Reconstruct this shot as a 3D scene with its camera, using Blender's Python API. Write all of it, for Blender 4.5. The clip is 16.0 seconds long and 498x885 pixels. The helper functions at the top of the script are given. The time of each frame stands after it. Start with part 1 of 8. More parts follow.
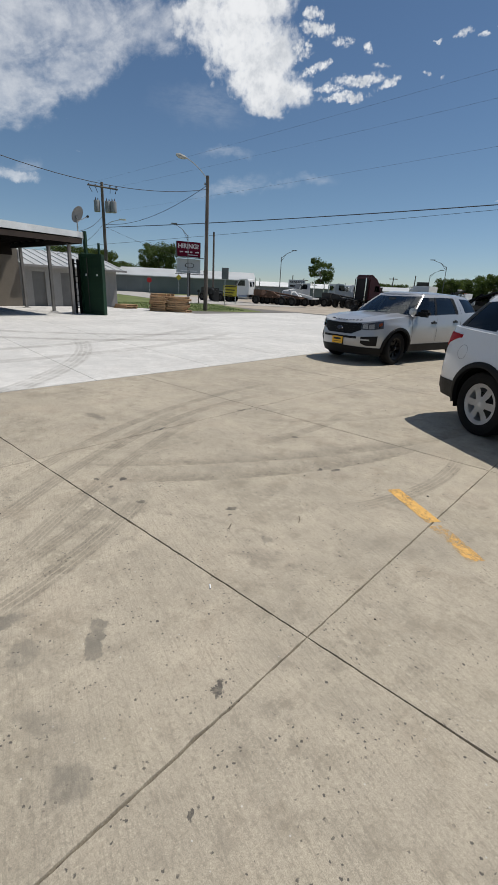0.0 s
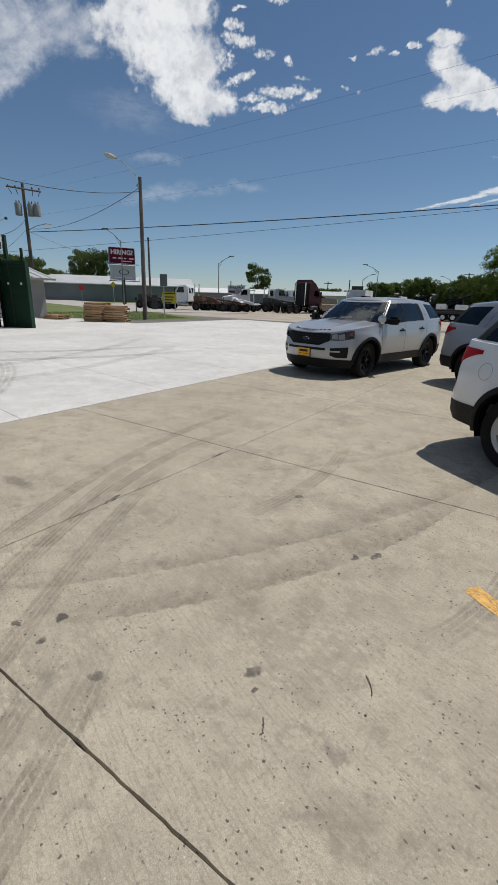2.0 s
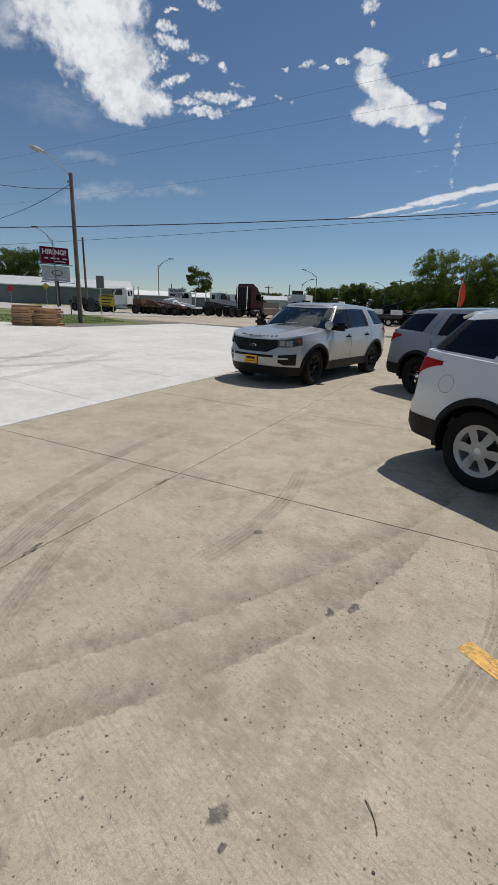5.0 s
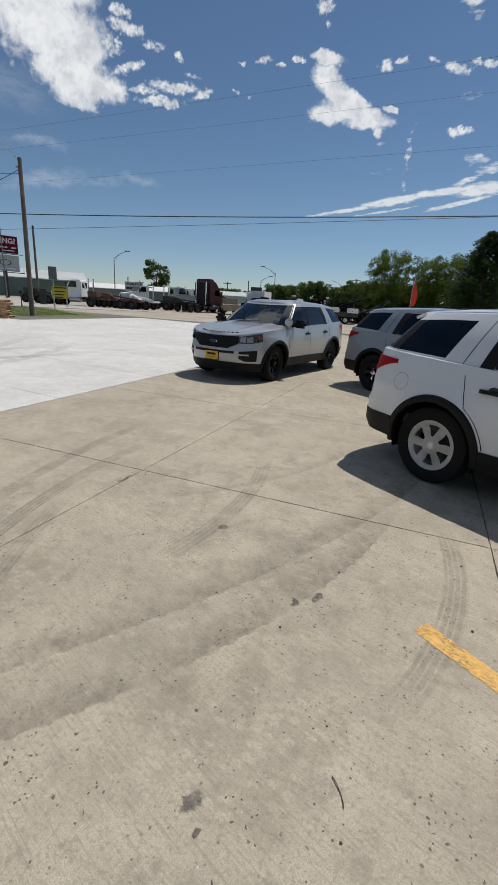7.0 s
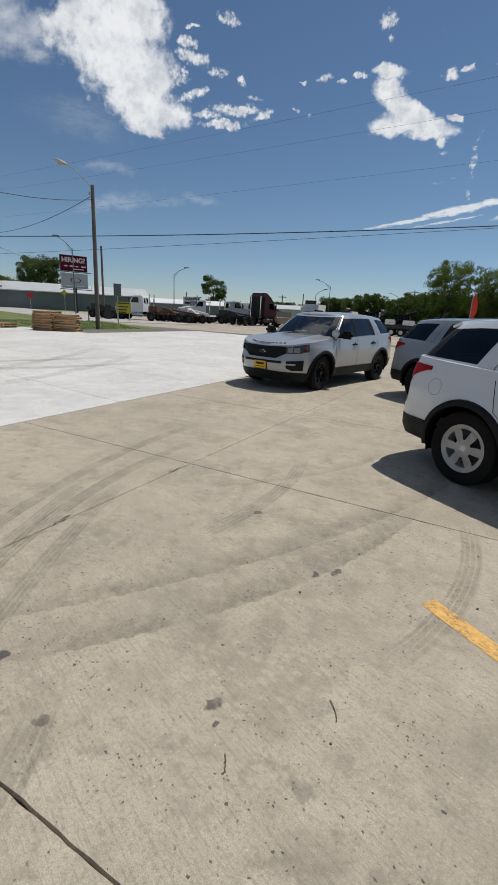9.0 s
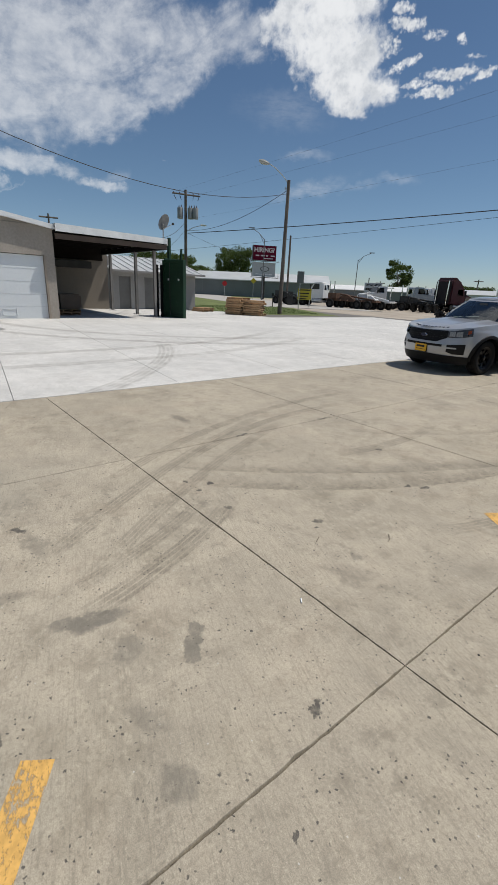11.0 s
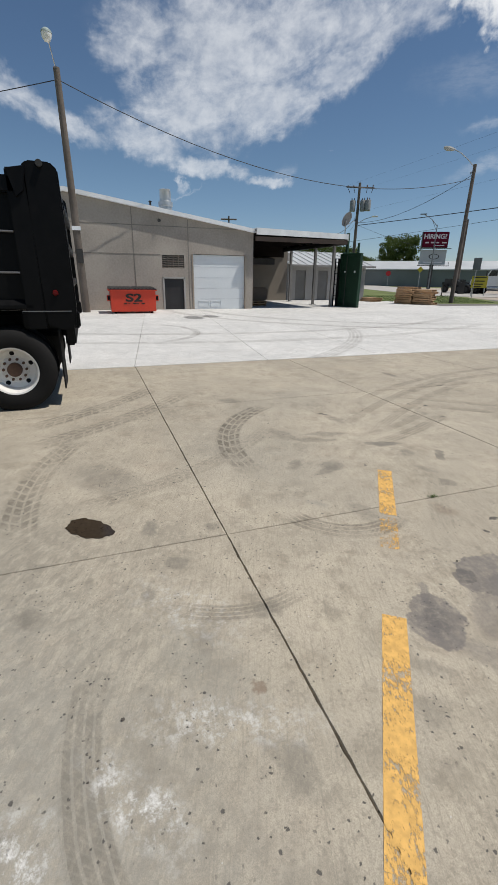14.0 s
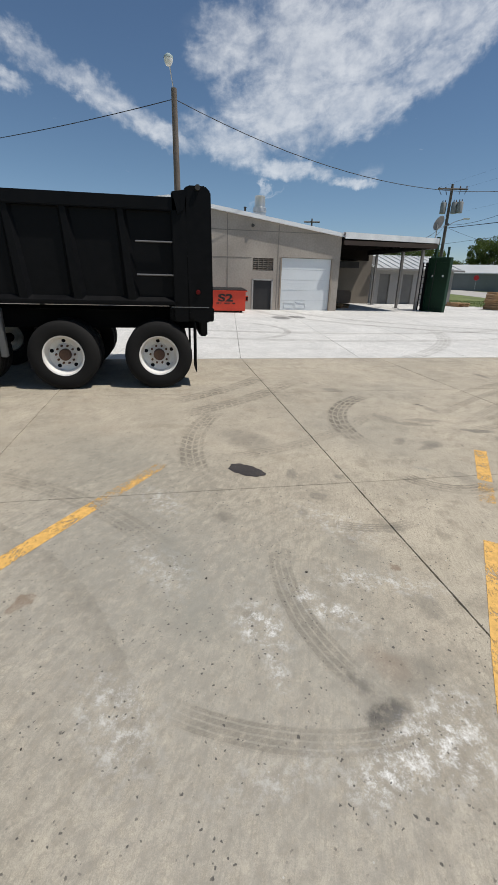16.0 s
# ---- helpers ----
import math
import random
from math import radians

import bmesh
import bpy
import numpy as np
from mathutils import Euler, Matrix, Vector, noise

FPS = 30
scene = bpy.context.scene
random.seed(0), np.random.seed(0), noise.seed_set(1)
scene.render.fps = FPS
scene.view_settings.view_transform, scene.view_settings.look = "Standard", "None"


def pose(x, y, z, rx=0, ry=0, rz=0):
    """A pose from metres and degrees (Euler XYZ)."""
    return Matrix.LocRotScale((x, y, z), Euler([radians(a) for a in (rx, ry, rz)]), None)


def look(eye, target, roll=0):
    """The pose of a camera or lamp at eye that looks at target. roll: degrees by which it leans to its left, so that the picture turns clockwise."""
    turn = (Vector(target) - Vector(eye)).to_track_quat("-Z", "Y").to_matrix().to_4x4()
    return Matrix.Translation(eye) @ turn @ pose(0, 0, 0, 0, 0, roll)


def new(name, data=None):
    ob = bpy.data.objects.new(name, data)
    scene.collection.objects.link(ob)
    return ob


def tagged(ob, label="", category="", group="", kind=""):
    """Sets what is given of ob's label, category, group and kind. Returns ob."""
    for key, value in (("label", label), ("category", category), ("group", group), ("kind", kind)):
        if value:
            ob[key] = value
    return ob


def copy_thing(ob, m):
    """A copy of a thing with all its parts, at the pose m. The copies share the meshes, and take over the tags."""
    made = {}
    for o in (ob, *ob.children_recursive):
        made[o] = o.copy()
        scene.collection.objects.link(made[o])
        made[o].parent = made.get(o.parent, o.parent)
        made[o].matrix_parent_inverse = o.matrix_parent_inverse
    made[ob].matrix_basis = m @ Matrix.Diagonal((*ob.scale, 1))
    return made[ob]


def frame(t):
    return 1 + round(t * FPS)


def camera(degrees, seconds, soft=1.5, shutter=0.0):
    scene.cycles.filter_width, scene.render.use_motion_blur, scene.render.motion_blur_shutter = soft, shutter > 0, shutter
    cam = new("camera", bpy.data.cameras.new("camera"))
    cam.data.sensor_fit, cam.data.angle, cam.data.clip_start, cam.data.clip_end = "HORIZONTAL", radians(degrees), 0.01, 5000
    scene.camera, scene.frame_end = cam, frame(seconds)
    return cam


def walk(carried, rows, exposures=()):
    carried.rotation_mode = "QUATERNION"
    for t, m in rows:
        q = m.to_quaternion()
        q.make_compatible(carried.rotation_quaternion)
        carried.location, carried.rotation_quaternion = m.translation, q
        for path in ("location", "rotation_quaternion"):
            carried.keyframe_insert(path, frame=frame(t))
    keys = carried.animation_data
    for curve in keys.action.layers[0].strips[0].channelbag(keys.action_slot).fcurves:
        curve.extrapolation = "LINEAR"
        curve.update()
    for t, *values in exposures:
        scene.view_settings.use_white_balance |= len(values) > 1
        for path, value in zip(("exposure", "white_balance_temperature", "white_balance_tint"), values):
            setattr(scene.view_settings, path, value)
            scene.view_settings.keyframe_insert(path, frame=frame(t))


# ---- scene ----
cam = camera(59.5, 16.0, 1.1)
PATH = [
    (0, (0.487, 0.36, 1.528), (-0.767, 1.771, 0.869), 2.7),
    (0.5, (0.186, 0.584, 1.544), (-1.024, 2.031, 0.88), 2.6),
    (1, (-0.12, 0.75, 1.551), (-1.284, 2.236, 0.89), 2.2),
    (1.5, (-0.432, 0.963, 1.543), (-1.546, 2.492, 0.894), 1.9),
    (2, (-0.697, 1.162, 1.568), (-1.763, 2.733, 0.94), 1.7),
    (2.5, (-0.904, 1.298, 1.584), (-1.944, 2.893, 0.971), 1.3),
    (3, (-1.038, 1.439, 1.587), (-2.027, 3.07, 0.985), 1.9),
    (3.5, (-1.028, 1.551, 1.588), (-1.989, 3.2, 0.99), 1.6),
    (4, (-1.006, 1.581, 1.591), (-1.936, 3.248, 0.993), 1.8),
    (6.5, (-1.031, 1.583, 1.589), (-1.756, 3.342, 0.972), 3.0),
    (7, (-1.03, 1.538, 1.595), (-1.717, 3.313, 0.981), 3.5),
    (7.5, (-1.034, 1.477, 1.601), (-1.722, 3.255, 0.995), 3.8),
    (8, (-1.021, 1.424, 1.585), (-1.747, 3.193, 1.0), 4.1),
    (8.2, (-0.983, 1.402, 1.582), (-1.735, 3.162, 1.004), 3.9),
    (10.3, (-0.12, 0.644, 1.585), (-1.391, 2.06, 0.968), 2.4),
    (10.5, (0.009, 0.534, 1.578), (-1.321, 1.89, 0.949), 2.5),
    (11, (0.348, 0.233, 1.577), (-1.111, 1.43, 0.916), 2.7),
    (11.5, (0.697, -0.067, 1.582), (-0.861, 0.982, 0.893), 2.7),
    (12, (1.011, -0.41, 1.565), (-0.612, 0.521, 0.859), 2.7),
    (12.5, (1.351, -0.76, 1.575), (-0.316, 0.085, 0.863), 2.5),
    (13, (1.542, -1.157, 1.57), (-0.156, -0.377, 0.857), 2.0),
    (13.5, (1.793, -1.526, 1.567), (0.062, -0.818, 0.857), 1.3),
    (14, (1.948, -1.888, 1.548), (0.187, -1.26, 0.838), 0.8),
    (14.5, (2.113, -2.162, 1.544), (0.326, -1.618, 0.83), 0.8),
    (15, (2.307, -2.353, 1.555), (0.497, -1.892, 0.838), 1.0),
    (15.5, (2.476, -2.56, 1.565), (0.65, -2.168, 0.848), 1.3),
    (16, (2.68, -2.653, 1.564), (0.842, -2.309, 0.855), 1.6),
]
EXPOSURES = [(0, -0.32), (3, -0.37), (8, -0.34), (12.5, -0.36), (14, -0.28), (15, -0.21), (16, -0.22)]
walk(cam, [(t, look(eye, target, roll)) for t, eye, target, roll in PATH], EXPOSURES)

# ---- light ----
SUN_TO = Vector((0.21, 0.45, 1.0)).normalized()
sun = new("sun", bpy.data.lights.new("sun", "SUN"))
sun.data.energy, sun.data.angle, sun.data.color = 4.8, radians(0.53), (1.0, 0.955, 0.885)
sun.rotation_mode = "QUATERNION"
sun.rotation_quaternion = SUN_TO.to_track_quat("Z", "Y")


def heading(az, el):
    a, e = radians(az), radians(el)
    return (-math.sin(a) * math.cos(e), math.cos(a) * math.cos(e), math.sin(e))


class Graph:
    """Short hand for building node trees."""

    def __init__(self, tree):
        self.tree = tree
        tree.nodes.clear()

    def node(self, kind, values=None, **props):
        n = self.tree.nodes.new(kind)
        if "operation" in props:
            n.operation = props["operation"]
        if "use_clamp" in props:
            n.use_clamp = props["use_clamp"]
        if "data_type" in props:
            n.data_type, n.blend_type = props["data_type"], props["blend_type"]
        if "interpolation_type" in props:
            n.interpolation_type = props["interpolation_type"]
        if "rotation_type" in props:
            n.rotation_type = props["rotation_type"]
        for k, v in (values or {}).items():
            if isinstance(v, bpy.types.NodeSocket):
                self.tree.links.new(v, n.inputs[k])
            else:
                n.inputs[k].default_value = v
        return n

    def math(self, op, a, b=0.0, c=0.0, clamp=False):
        return self.node("ShaderNodeMath", {0: a, 1: b, 2: c}, operation=op, use_clamp=clamp).outputs[0]

    def vec(self, op, a, b=(0, 0, 0)):
        n = self.node("ShaderNodeVectorMath", {0: a, 1: b}, operation=op)
        return n.outputs["Value"] if op in ("DOT_PRODUCT", "LENGTH", "DISTANCE") else n.outputs[0]

    def mix(self, fac, a, b, blend="MIX"):
        n = self.node("ShaderNodeMix", data_type="RGBA", blend_type=blend)
        for k, v in ((0, fac), (6, a), (7, b)):
            if isinstance(v, bpy.types.NodeSocket):
                self.tree.links.new(v, n.inputs[k])
            else:
                n.inputs[k].default_value = v if k == 0 else (*v[:3], 1)
        return n.outputs[2]

    def noise(self, vec, scale, detail=4.0, rough=0.55, distort=0.0):
        return self.node("ShaderNodeTexNoise", {"Vector": vec, "Scale": scale, "Detail": detail, "Roughness": rough, "Distortion": distort}).outputs[0]

    def ramp(self, x, lo, hi, a=0.0, b=1.0):
        return self.node("ShaderNodeMapRange", {0: x, 1: lo, 2: hi, 3: a, 4: b}, interpolation_type="SMOOTHSTEP").outputs[0]


world = bpy.data.worlds.new("sky")
world.use_nodes = True
scene.world = world
g = Graph(world.node_tree)
sky = g.node("ShaderNodeTexSky")
sky.sky_type, sky.sun_disc, sky.sun_elevation, sky.sun_rotation = "NISHITA", False, radians(63.5), radians(25)
sky.altitude, sky.air_density, sky.dust_density, sky.ozone_density = 400, 1.0, 0.03, 1.8
way = g.node("ShaderNodeTexCoord").outputs["Generated"]
up = g.node("ShaderNodeSeparateXYZ", {0: way}).outputs[2]
# cloud banks: bearing, height, long reach, short reach, lean (degrees), thickness
WEST_LOBE = [(45.0, 25.9, 4.97, 2.9, -13, 1), (43.8, 22.8, 4.88, 2.47, 4, 1), (41.8, 20.3, 4.33, 2.25, 15, 1), (40.5, 18.6, 2.46, 1.07, -2, 0.9), (48.4, 25.4, 3.57, 1.5, -12, 0.8), (39.1, 19.0, 2.32, 0.86, -23, 0.8)]
WEST_FLECKS = [(36.4, 24.3, 1.75, 0.63, 3, 0.85), (33.6, 23.5, 1.23, 0.51, -3, 0.55), (36.0, 21.5, 1.58, 0.41, -18, 0.85), (31.8, 20.6, 2.33, 0.51, -3, 0.95), (33.0, 19.3, 2.37, 0.48, -2, 0.9), (28.6, 20.3, 1.22, 0.39, -20, 0.8), (37.2, 25.4, 0.86, 0.56, -7, 0.7), (32.8, 27.5, 1.15, 0.52, -2, 0.6), (36.6, 26.6, 0.64, 0.19, -4, 0.7), (31.2, 22.8, 0.48, 0.45, 79, 0.6), (29.6, 21.6, 0.86, 0.22, -1, 0.55), (38.1, 22.9, 1.12, 0.86, -10, 0.7), (35.0, 20.0, 1.76, 0.33, -3, 0.6)]
NORTH_PUFF = [(15.2, 23.7, 1.73, 0.48, 6, 1), (15.0, 22.3, 1.59, 1.07, 17, 1), (13.1, 20.7, 2.86, 0.99, 28, 1), (11.5, 19.4, 3.58, 0.73, 12, 1), (14.9, 19.3, 1.63, 0.73, 7, 0.95), (10.8, 18.7, 2.17, 0.63, 7, 0.95), (8.0, 19.7, 0.79, 0.21, 8, 0.8), (9.1, 17.8, 0.54, 0.46, 71, 0.75)]
NORTH_FLECKS = [(18.3, 23.6, 0.79, 0.33, 6, 0.85), (22.2, 23.4, 0.75, 0.27, -16, 0.7), (24.4, 23.1, 0.44, 0.13, 2, 0.6), (20.3, 23.1, 0.49, 0.21, 5, 0.6), (24.8, 20.7, 0.4, 0.18, 2, 0.6), (23.4, 20.3, 0.4, 0.18, 3, 0.6), (16.0, 27.3, 0.86, 0.75, 56, 0.65), (15.3, 25.9, 0.43, 0.35, 14, 0.5), (9.0, 23.1, 0.75, 0.46, 9, 0.85), (7.4, 23.3, 0.68, 0.29, 5, 0.8), (4.3, 23.3, 0.74, 0.19, 19, 0.7), (1.8, 22.5, 1.1, 0.48, 9, 0.85), (0.1, 22.8, 0.49, 0.23, 11, 0.7), (-1.1, 22.6, 0.63, 0.35, 15, 0.85), (0.8, 17.6, 1.0, 0.41, 6, 0.8)]
NORTH_WISPS = [(8.7, 16.8, 0.62, 0.15, -8, 0.6), (-1.4, 15.1, 1.66, 0.53, 4, 0.7), (1.7, 27.3, 1.48, 0.62, 11, 0.75), (0.8, 26.2, 0.67, 0.41, 20, 0.6), (5.3, 17.9, 0.8, 0.29, -70, 0.6), (5.7, 16.1, 2.0, 0.29, -88, 0.6), (5.7, 13.3, 1.43, 0.23, 75, 0.55), (-2.9, 14.3, 1.89, 0.62, -11, 0.75), (-0.0, 20.4, 1.69, 0.49, -3, 0.45), (8.1, 14.2, 1.49, 0.38, -8, 0.45)]
NORTH_STREAKS = [(11.8, 10.5, 4.57, 0.23, -9, 0.85), (6.3, 11.6, 5.05, 0.45, -10, 0.95), (1.1, 12.4, 3.72, 0.43, -5, 0.95), (-2.2, 12.5, 3.0, 0.74, -5, 0.95), (7.4, 10.5, 4.36, 0.14, -9, 0.7), (-0.5, 11.3, 4.04, 0.28, -12, 0.75), (-0.9, 13.4, 1.94, 0.33, -18, 0.7)]
THIN_VEILS = [(45.6, 14.2, 2.58, 0.51, -8, 0.9), (44.9, 11.1, 4.1, 0.77, -16, 1), (48.4, 18.0, 4.34, 1.67, 2, 0.55), (66.9, 10.9, 1.88, 0.67, -10, 0.9), (35.5, 12.2, 2.12, 0.49, -1, 0.8), (39.4, 11.6, 2.51, 0.33, -11, 0.5), (78.3, 8.6, 2.45, 0.15, -31, 0.8), (79.6, 23.3, 6.23, 1.51, -6, 0.6)]
WEST_DECK = [(82.0, 21.8, 4.79, 3.17, -16, 0.85), (75.2, 22.5, 7.51, 4.56, -7, 1), (66.5, 22.8, 6.38, 4.15, 1, 0.95), (59.5, 22.9, 4.93, 3.17, -6, 0.9), (54.6, 23.6, 2.3, 1.51, -13, 0.85), (61.5, 19.5, 4.22, 1.99, -19, 0.9), (69.3, 17.0, 6.44, 3.18, -15, 1), (77.2, 16.0, 6.9, 3.28, 9, 1), (82.7, 13.7, 5.79, 1.91, 16, 0.95), (72.3, 19.8, 7.85, 4.05, -4, 1), (75.5, 11.6, 5.86, 1.07, 6, 0.9), (68.5, 10.1, 2.68, 0.61, 5, 0.85), (78.4, 9.8, 1.46, 0.54, -75, 0.6)]
DECK_ARM = [(54.0, 23.7, 4.44, 2.32, -12, 0.85), (49.5, 25.3, 3.11, 1.12, -7, 0.8), (58.6, 21.2, 5.83, 1.56, -20, 0.85), (64.1, 17.6, 3.74, 1.58, -30, 0.8), (102.0, 19.1, 3.81, 1.52, 22, 0.75), (95.9, 16.9, 4.73, 1.66, 21, 0.8), (89.7, 14.2, 4.85, 1.37, 17, 0.9), (104.3, 16.9, 2.03, 0.98, 3, 0.7), (92.0, 15.5, 3.31, 1.0, 11, 0.7), (57.5, 22.1, 2.58, 1.89, 20, 0.8)]
# unseen banks: the first for windshield reflections, the rest added to whiten fill light
UNSEEN_FILL_BANKS = [(65, 62, 13, 10, 0, 0.85), (20, 68, 9, 8, 20, 0.7), (-25, 32, 10, 6, 0, 0.6), (130, 35, 15, 10, 10, 0.85), (170, 45, 12, 9, 0, 0.8), (205, 33, 16, 9, -10, 0.85), (260, 45, 13, 9, 0, 0.8), (310, 40, 10, 7, 0, 0.7)]


def bank_of(spots, where, soft=0.35):
    """The thickness of a group of oval cloud banks, seen along a way."""
    total = 0.0
    for az, el, reach, short, lean, thick in spots:
        c = Vector(heading(az, el))
        east = Vector((-math.cos(radians(az)), -math.sin(radians(az)), 0))
        north = c.cross(east)
        if north.z < 0:
            north = -north
        a = (east * math.cos(radians(lean)) + north * math.sin(radians(lean))) / radians(reach)
        b = (north * math.cos(radians(lean)) - east * math.sin(radians(lean))) / radians(short)
        rel = g.vec("SUBTRACT", where, tuple(c))
        oval = g.node("ShaderNodeCombineXYZ", {0: g.vec("DOT_PRODUCT", rel, tuple(a)), 1: g.vec("DOT_PRODUCT", rel, tuple(b)), 2: g.vec("DOT_PRODUCT", rel, tuple(c * 20))}).outputs[0]
        total = g.math("MAXIMUM", total, g.math("MULTIPLY", g.ramp(g.vec("LENGTH", oval), 1.45, soft, 0.0, 1.0), thick))
    return total


def stir(scale, amount, detail=5.0):
    n = g.node("ShaderNodeTexNoise", {"Vector": way, "Scale": scale, "Detail": detail, "Roughness": 0.6}).outputs[1]
    return g.vec("MULTIPLY", g.vec("SUBTRACT", n, (0.5, 0.5, 0.5)), (amount, amount, amount * 0.6))


wave = stir(16.0, 0.085)
ripple = stir(60.0, 0.026, 4.0)
bent = g.vec("ADD", g.vec("ADD", way, wave), ripple)
curl = g.vec("ADD", g.vec("ADD", way, g.vec("MULTIPLY", wave, (0.3, 0.3, 0.3))), ripple)
puff = g.noise(way, 26, 6, 0.55, 0.3)
fine = g.noise(way, 95, 5, 0.55)
grainy = g.math("MULTIPLY_ADD", puff, 0.72, g.math("MULTIPLY", fine, 0.28))
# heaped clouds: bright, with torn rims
heaps = g.math("MAXIMUM", bank_of(WEST_LOBE, bent), g.math("MAXIMUM", bank_of(UNSEEN_FILL_BANKS, bent), bank_of(NORTH_PUFF, curl)))
flecks = bank_of(WEST_FLECKS + NORTH_FLECKS, curl)
cover = g.ramp(g.math("MULTIPLY_ADD", g.math("SUBTRACT", grainy, 0.46), 2.5, heaps), 0.12, 1.0)
cover = g.math("MULTIPLY", cover, g.ramp(heaps, 0.04, 0.25))
shred = g.math("MULTIPLY_ADD", g.noise(way, 90, 5, 0.55, 0.2), 0.7, g.math("MULTIPLY", g.noise(way, 260, 3, 0.5), 0.3))
small = g.math("MULTIPLY", g.ramp(g.math("MULTIPLY_ADD", g.math("SUBTRACT", shred, 0.48), 2.6, flecks), 0.20, 1.08), g.ramp(flecks, 0.03, 0.3))
cover = g.math("MAXIMUM", cover, small)
heaps = g.math("MAXIMUM", heaps, flecks)
# high thin deck in the west, dappled and combed by wind
deck = bank_of(WEST_DECK + DECK_ARM, bent, 0.2)
combed = g.node("ShaderNodeVectorRotate", {"Vector": way, "Angle": 0.5}, rotation_type="Y_AXIS").outputs[0]
dapple = g.math("MULTIPLY_ADD", g.noise(g.vec("MULTIPLY", combed, (14, 14, 34)), 1.0, 8, 0.6, 0.4), 0.65, g.math("MULTIPLY", g.noise(g.vec("MULTIPLY", combed, (44, 44, 80)), 1.0, 6, 0.6), 0.35))
sheet_ = g.math("MULTIPLY", g.ramp(g.math("MULTIPLY_ADD", g.math("SUBTRACT", dapple, 0.5), 1.7, deck), 0.10, 1.10), g.ramp(deck, 0.03, 0.3))
cover = g.math("MAXIMUM", cover, g.math("MULTIPLY", sheet_, g.ramp(dapple, 0.30, 0.72, 0.42, 0.70)))
# long streaks and torn wisps low in the north
strand = g.noise(g.vec("MULTIPLY", way, (40, 40, 150)), 1.0, 6, 0.65)
wisps = g.math("MAXIMUM", bank_of(NORTH_STREAKS, g.vec("ADD", way, g.vec("MULTIPLY", ripple, (0.35, 0.35, 0.35)))), g.math("MULTIPLY", bank_of(NORTH_WISPS, curl), 0.85))
cover = g.math("MAXIMUM", cover, g.math("MULTIPLY", g.ramp(g.math("MULTIPLY_ADD", g.math("SUBTRACT", strand, 0.5), 1.6, wisps), 0.30, 0.95), 0.85))
veil = g.math("MULTIPLY", bank_of(THIN_VEILS, bent, 0.0), g.ramp(strand, 0.25, 0.65, 0.25, 1.0))
cover = g.math("MAXIMUM", cover, g.math("MULTIPLY", veil, 0.24))
depth = g.ramp(g.math("MULTIPLY_ADD", g.noise(way, 18, 6, 0.6), 0.8, g.math("MULTIPLY", fine, 0.35)), 0.44, 0.78)
depth = g.math("MULTIPLY", depth, g.ramp(heaps, 0.3, 0.95, 0.35, 1.0))
lit = g.mix(depth, (13.6, 13.8, 14.0), (8.4, 8.9, 9.6))
tint = g.mix(g.ramp(up, 0.0, 0.22), (0.86, 0.98, 1.18), (0.89, 1.0, 1.07))
g.node("ShaderNodeOutputWorld", {0: g.node("ShaderNodeBackground", {0: g.mix(g.math("MULTIPLY", cover, 0.95), g.mix(1.0, sky.outputs[0], tint, "MULTIPLY"), lit), 1: 0.080}).outputs[0]})


# ---- materials ----
def material(name):
    m = bpy.data.materials.new(name)
    m.use_nodes = True
    return m, Graph(m.node_tree)


def finish(g, base, rough=0.6, metal=0.0, height=None, strength=0.3, distance=0.01, coat=0.0, extra=None):
    n = g.node("ShaderNodeBsdfPrincipled", {"Base Color": base if isinstance(base, bpy.types.NodeSocket) else (*base, 1), "Roughness": rough, "Metallic": metal, "Coat Weight": coat, "Coat Roughness": 0.05, **(extra or {})})
    if height is not None:
        g.tree.links.new(g.node("ShaderNodeBump", {"Height": height, "Strength": strength, "Distance": distance}).outputs[0], n.inputs["Normal"])
    g.node("ShaderNodeOutputMaterial", {0: n.outputs[0]})
    return n


def plain(name, color, rough=0.6, metal=0.0, spread=0.15, scale=6.0, bump=0.15, coat=0.0, wear=None, emit=None, spec=0.4):
    """A surface with a soft stain, a fine grain and, where asked, worn patches of another colour."""
    m, g = material(name)
    at = g.node("ShaderNodeTexCoord").outputs["Object"]
    big, small = g.noise(at, scale * 0.25, 4), g.noise(at, scale * 6, 5)
    tone = g.math("ADD", g.math("MULTIPLY", big, 0.65), g.math("MULTIPLY", small, 0.35))
    c = g.mix(g.ramp(tone, 0.3, 0.7), [v * (1 - spread) for v in color], [min(1, v * (1 + spread)) for v in color])
    if wear:
        c = g.mix(g.ramp(g.noise(at, scale * 1.3, 7, 0.7), 0.60, 0.68), c, wear)
    extra = {"Specular IOR Level": spec}
    if emit:
        extra.update({"Emission Color": (*color, 1), "Emission Strength": emit})
    finish(g, c, g.ramp(small, 0.2, 0.8, max(0.02, rough - 0.07), min(1, rough + 0.07)), metal, small, bump, 0.004, coat, extra)
    return m


def paint(name, color, metal=0.55, rough=0.32):
    m, g = material(name)
    at = g.node("ShaderNodeTexCoord").outputs["Object"]
    dust, flake = g.noise(at, 2.2, 5), g.noise(at, 900, 2)
    low = g.ramp(g.node("ShaderNodeSeparateXYZ", {0: at}).outputs[2], 0.25, 0.6, 0.16, 0.0)
    c = g.mix(g.math("MULTIPLY", g.ramp(flake, 0.4, 0.7), 0.3), color, [v * 0.72 for v in color])
    c = g.mix(g.math("MULTIPLY", g.ramp(dust, 0.45, 0.75), low), c, (0.42, 0.37, 0.30))
    finish(g, c, g.ramp(dust, 0.3, 0.8, rough - 0.02, rough + 0.03), metal, None, coat=0.8)
    return m


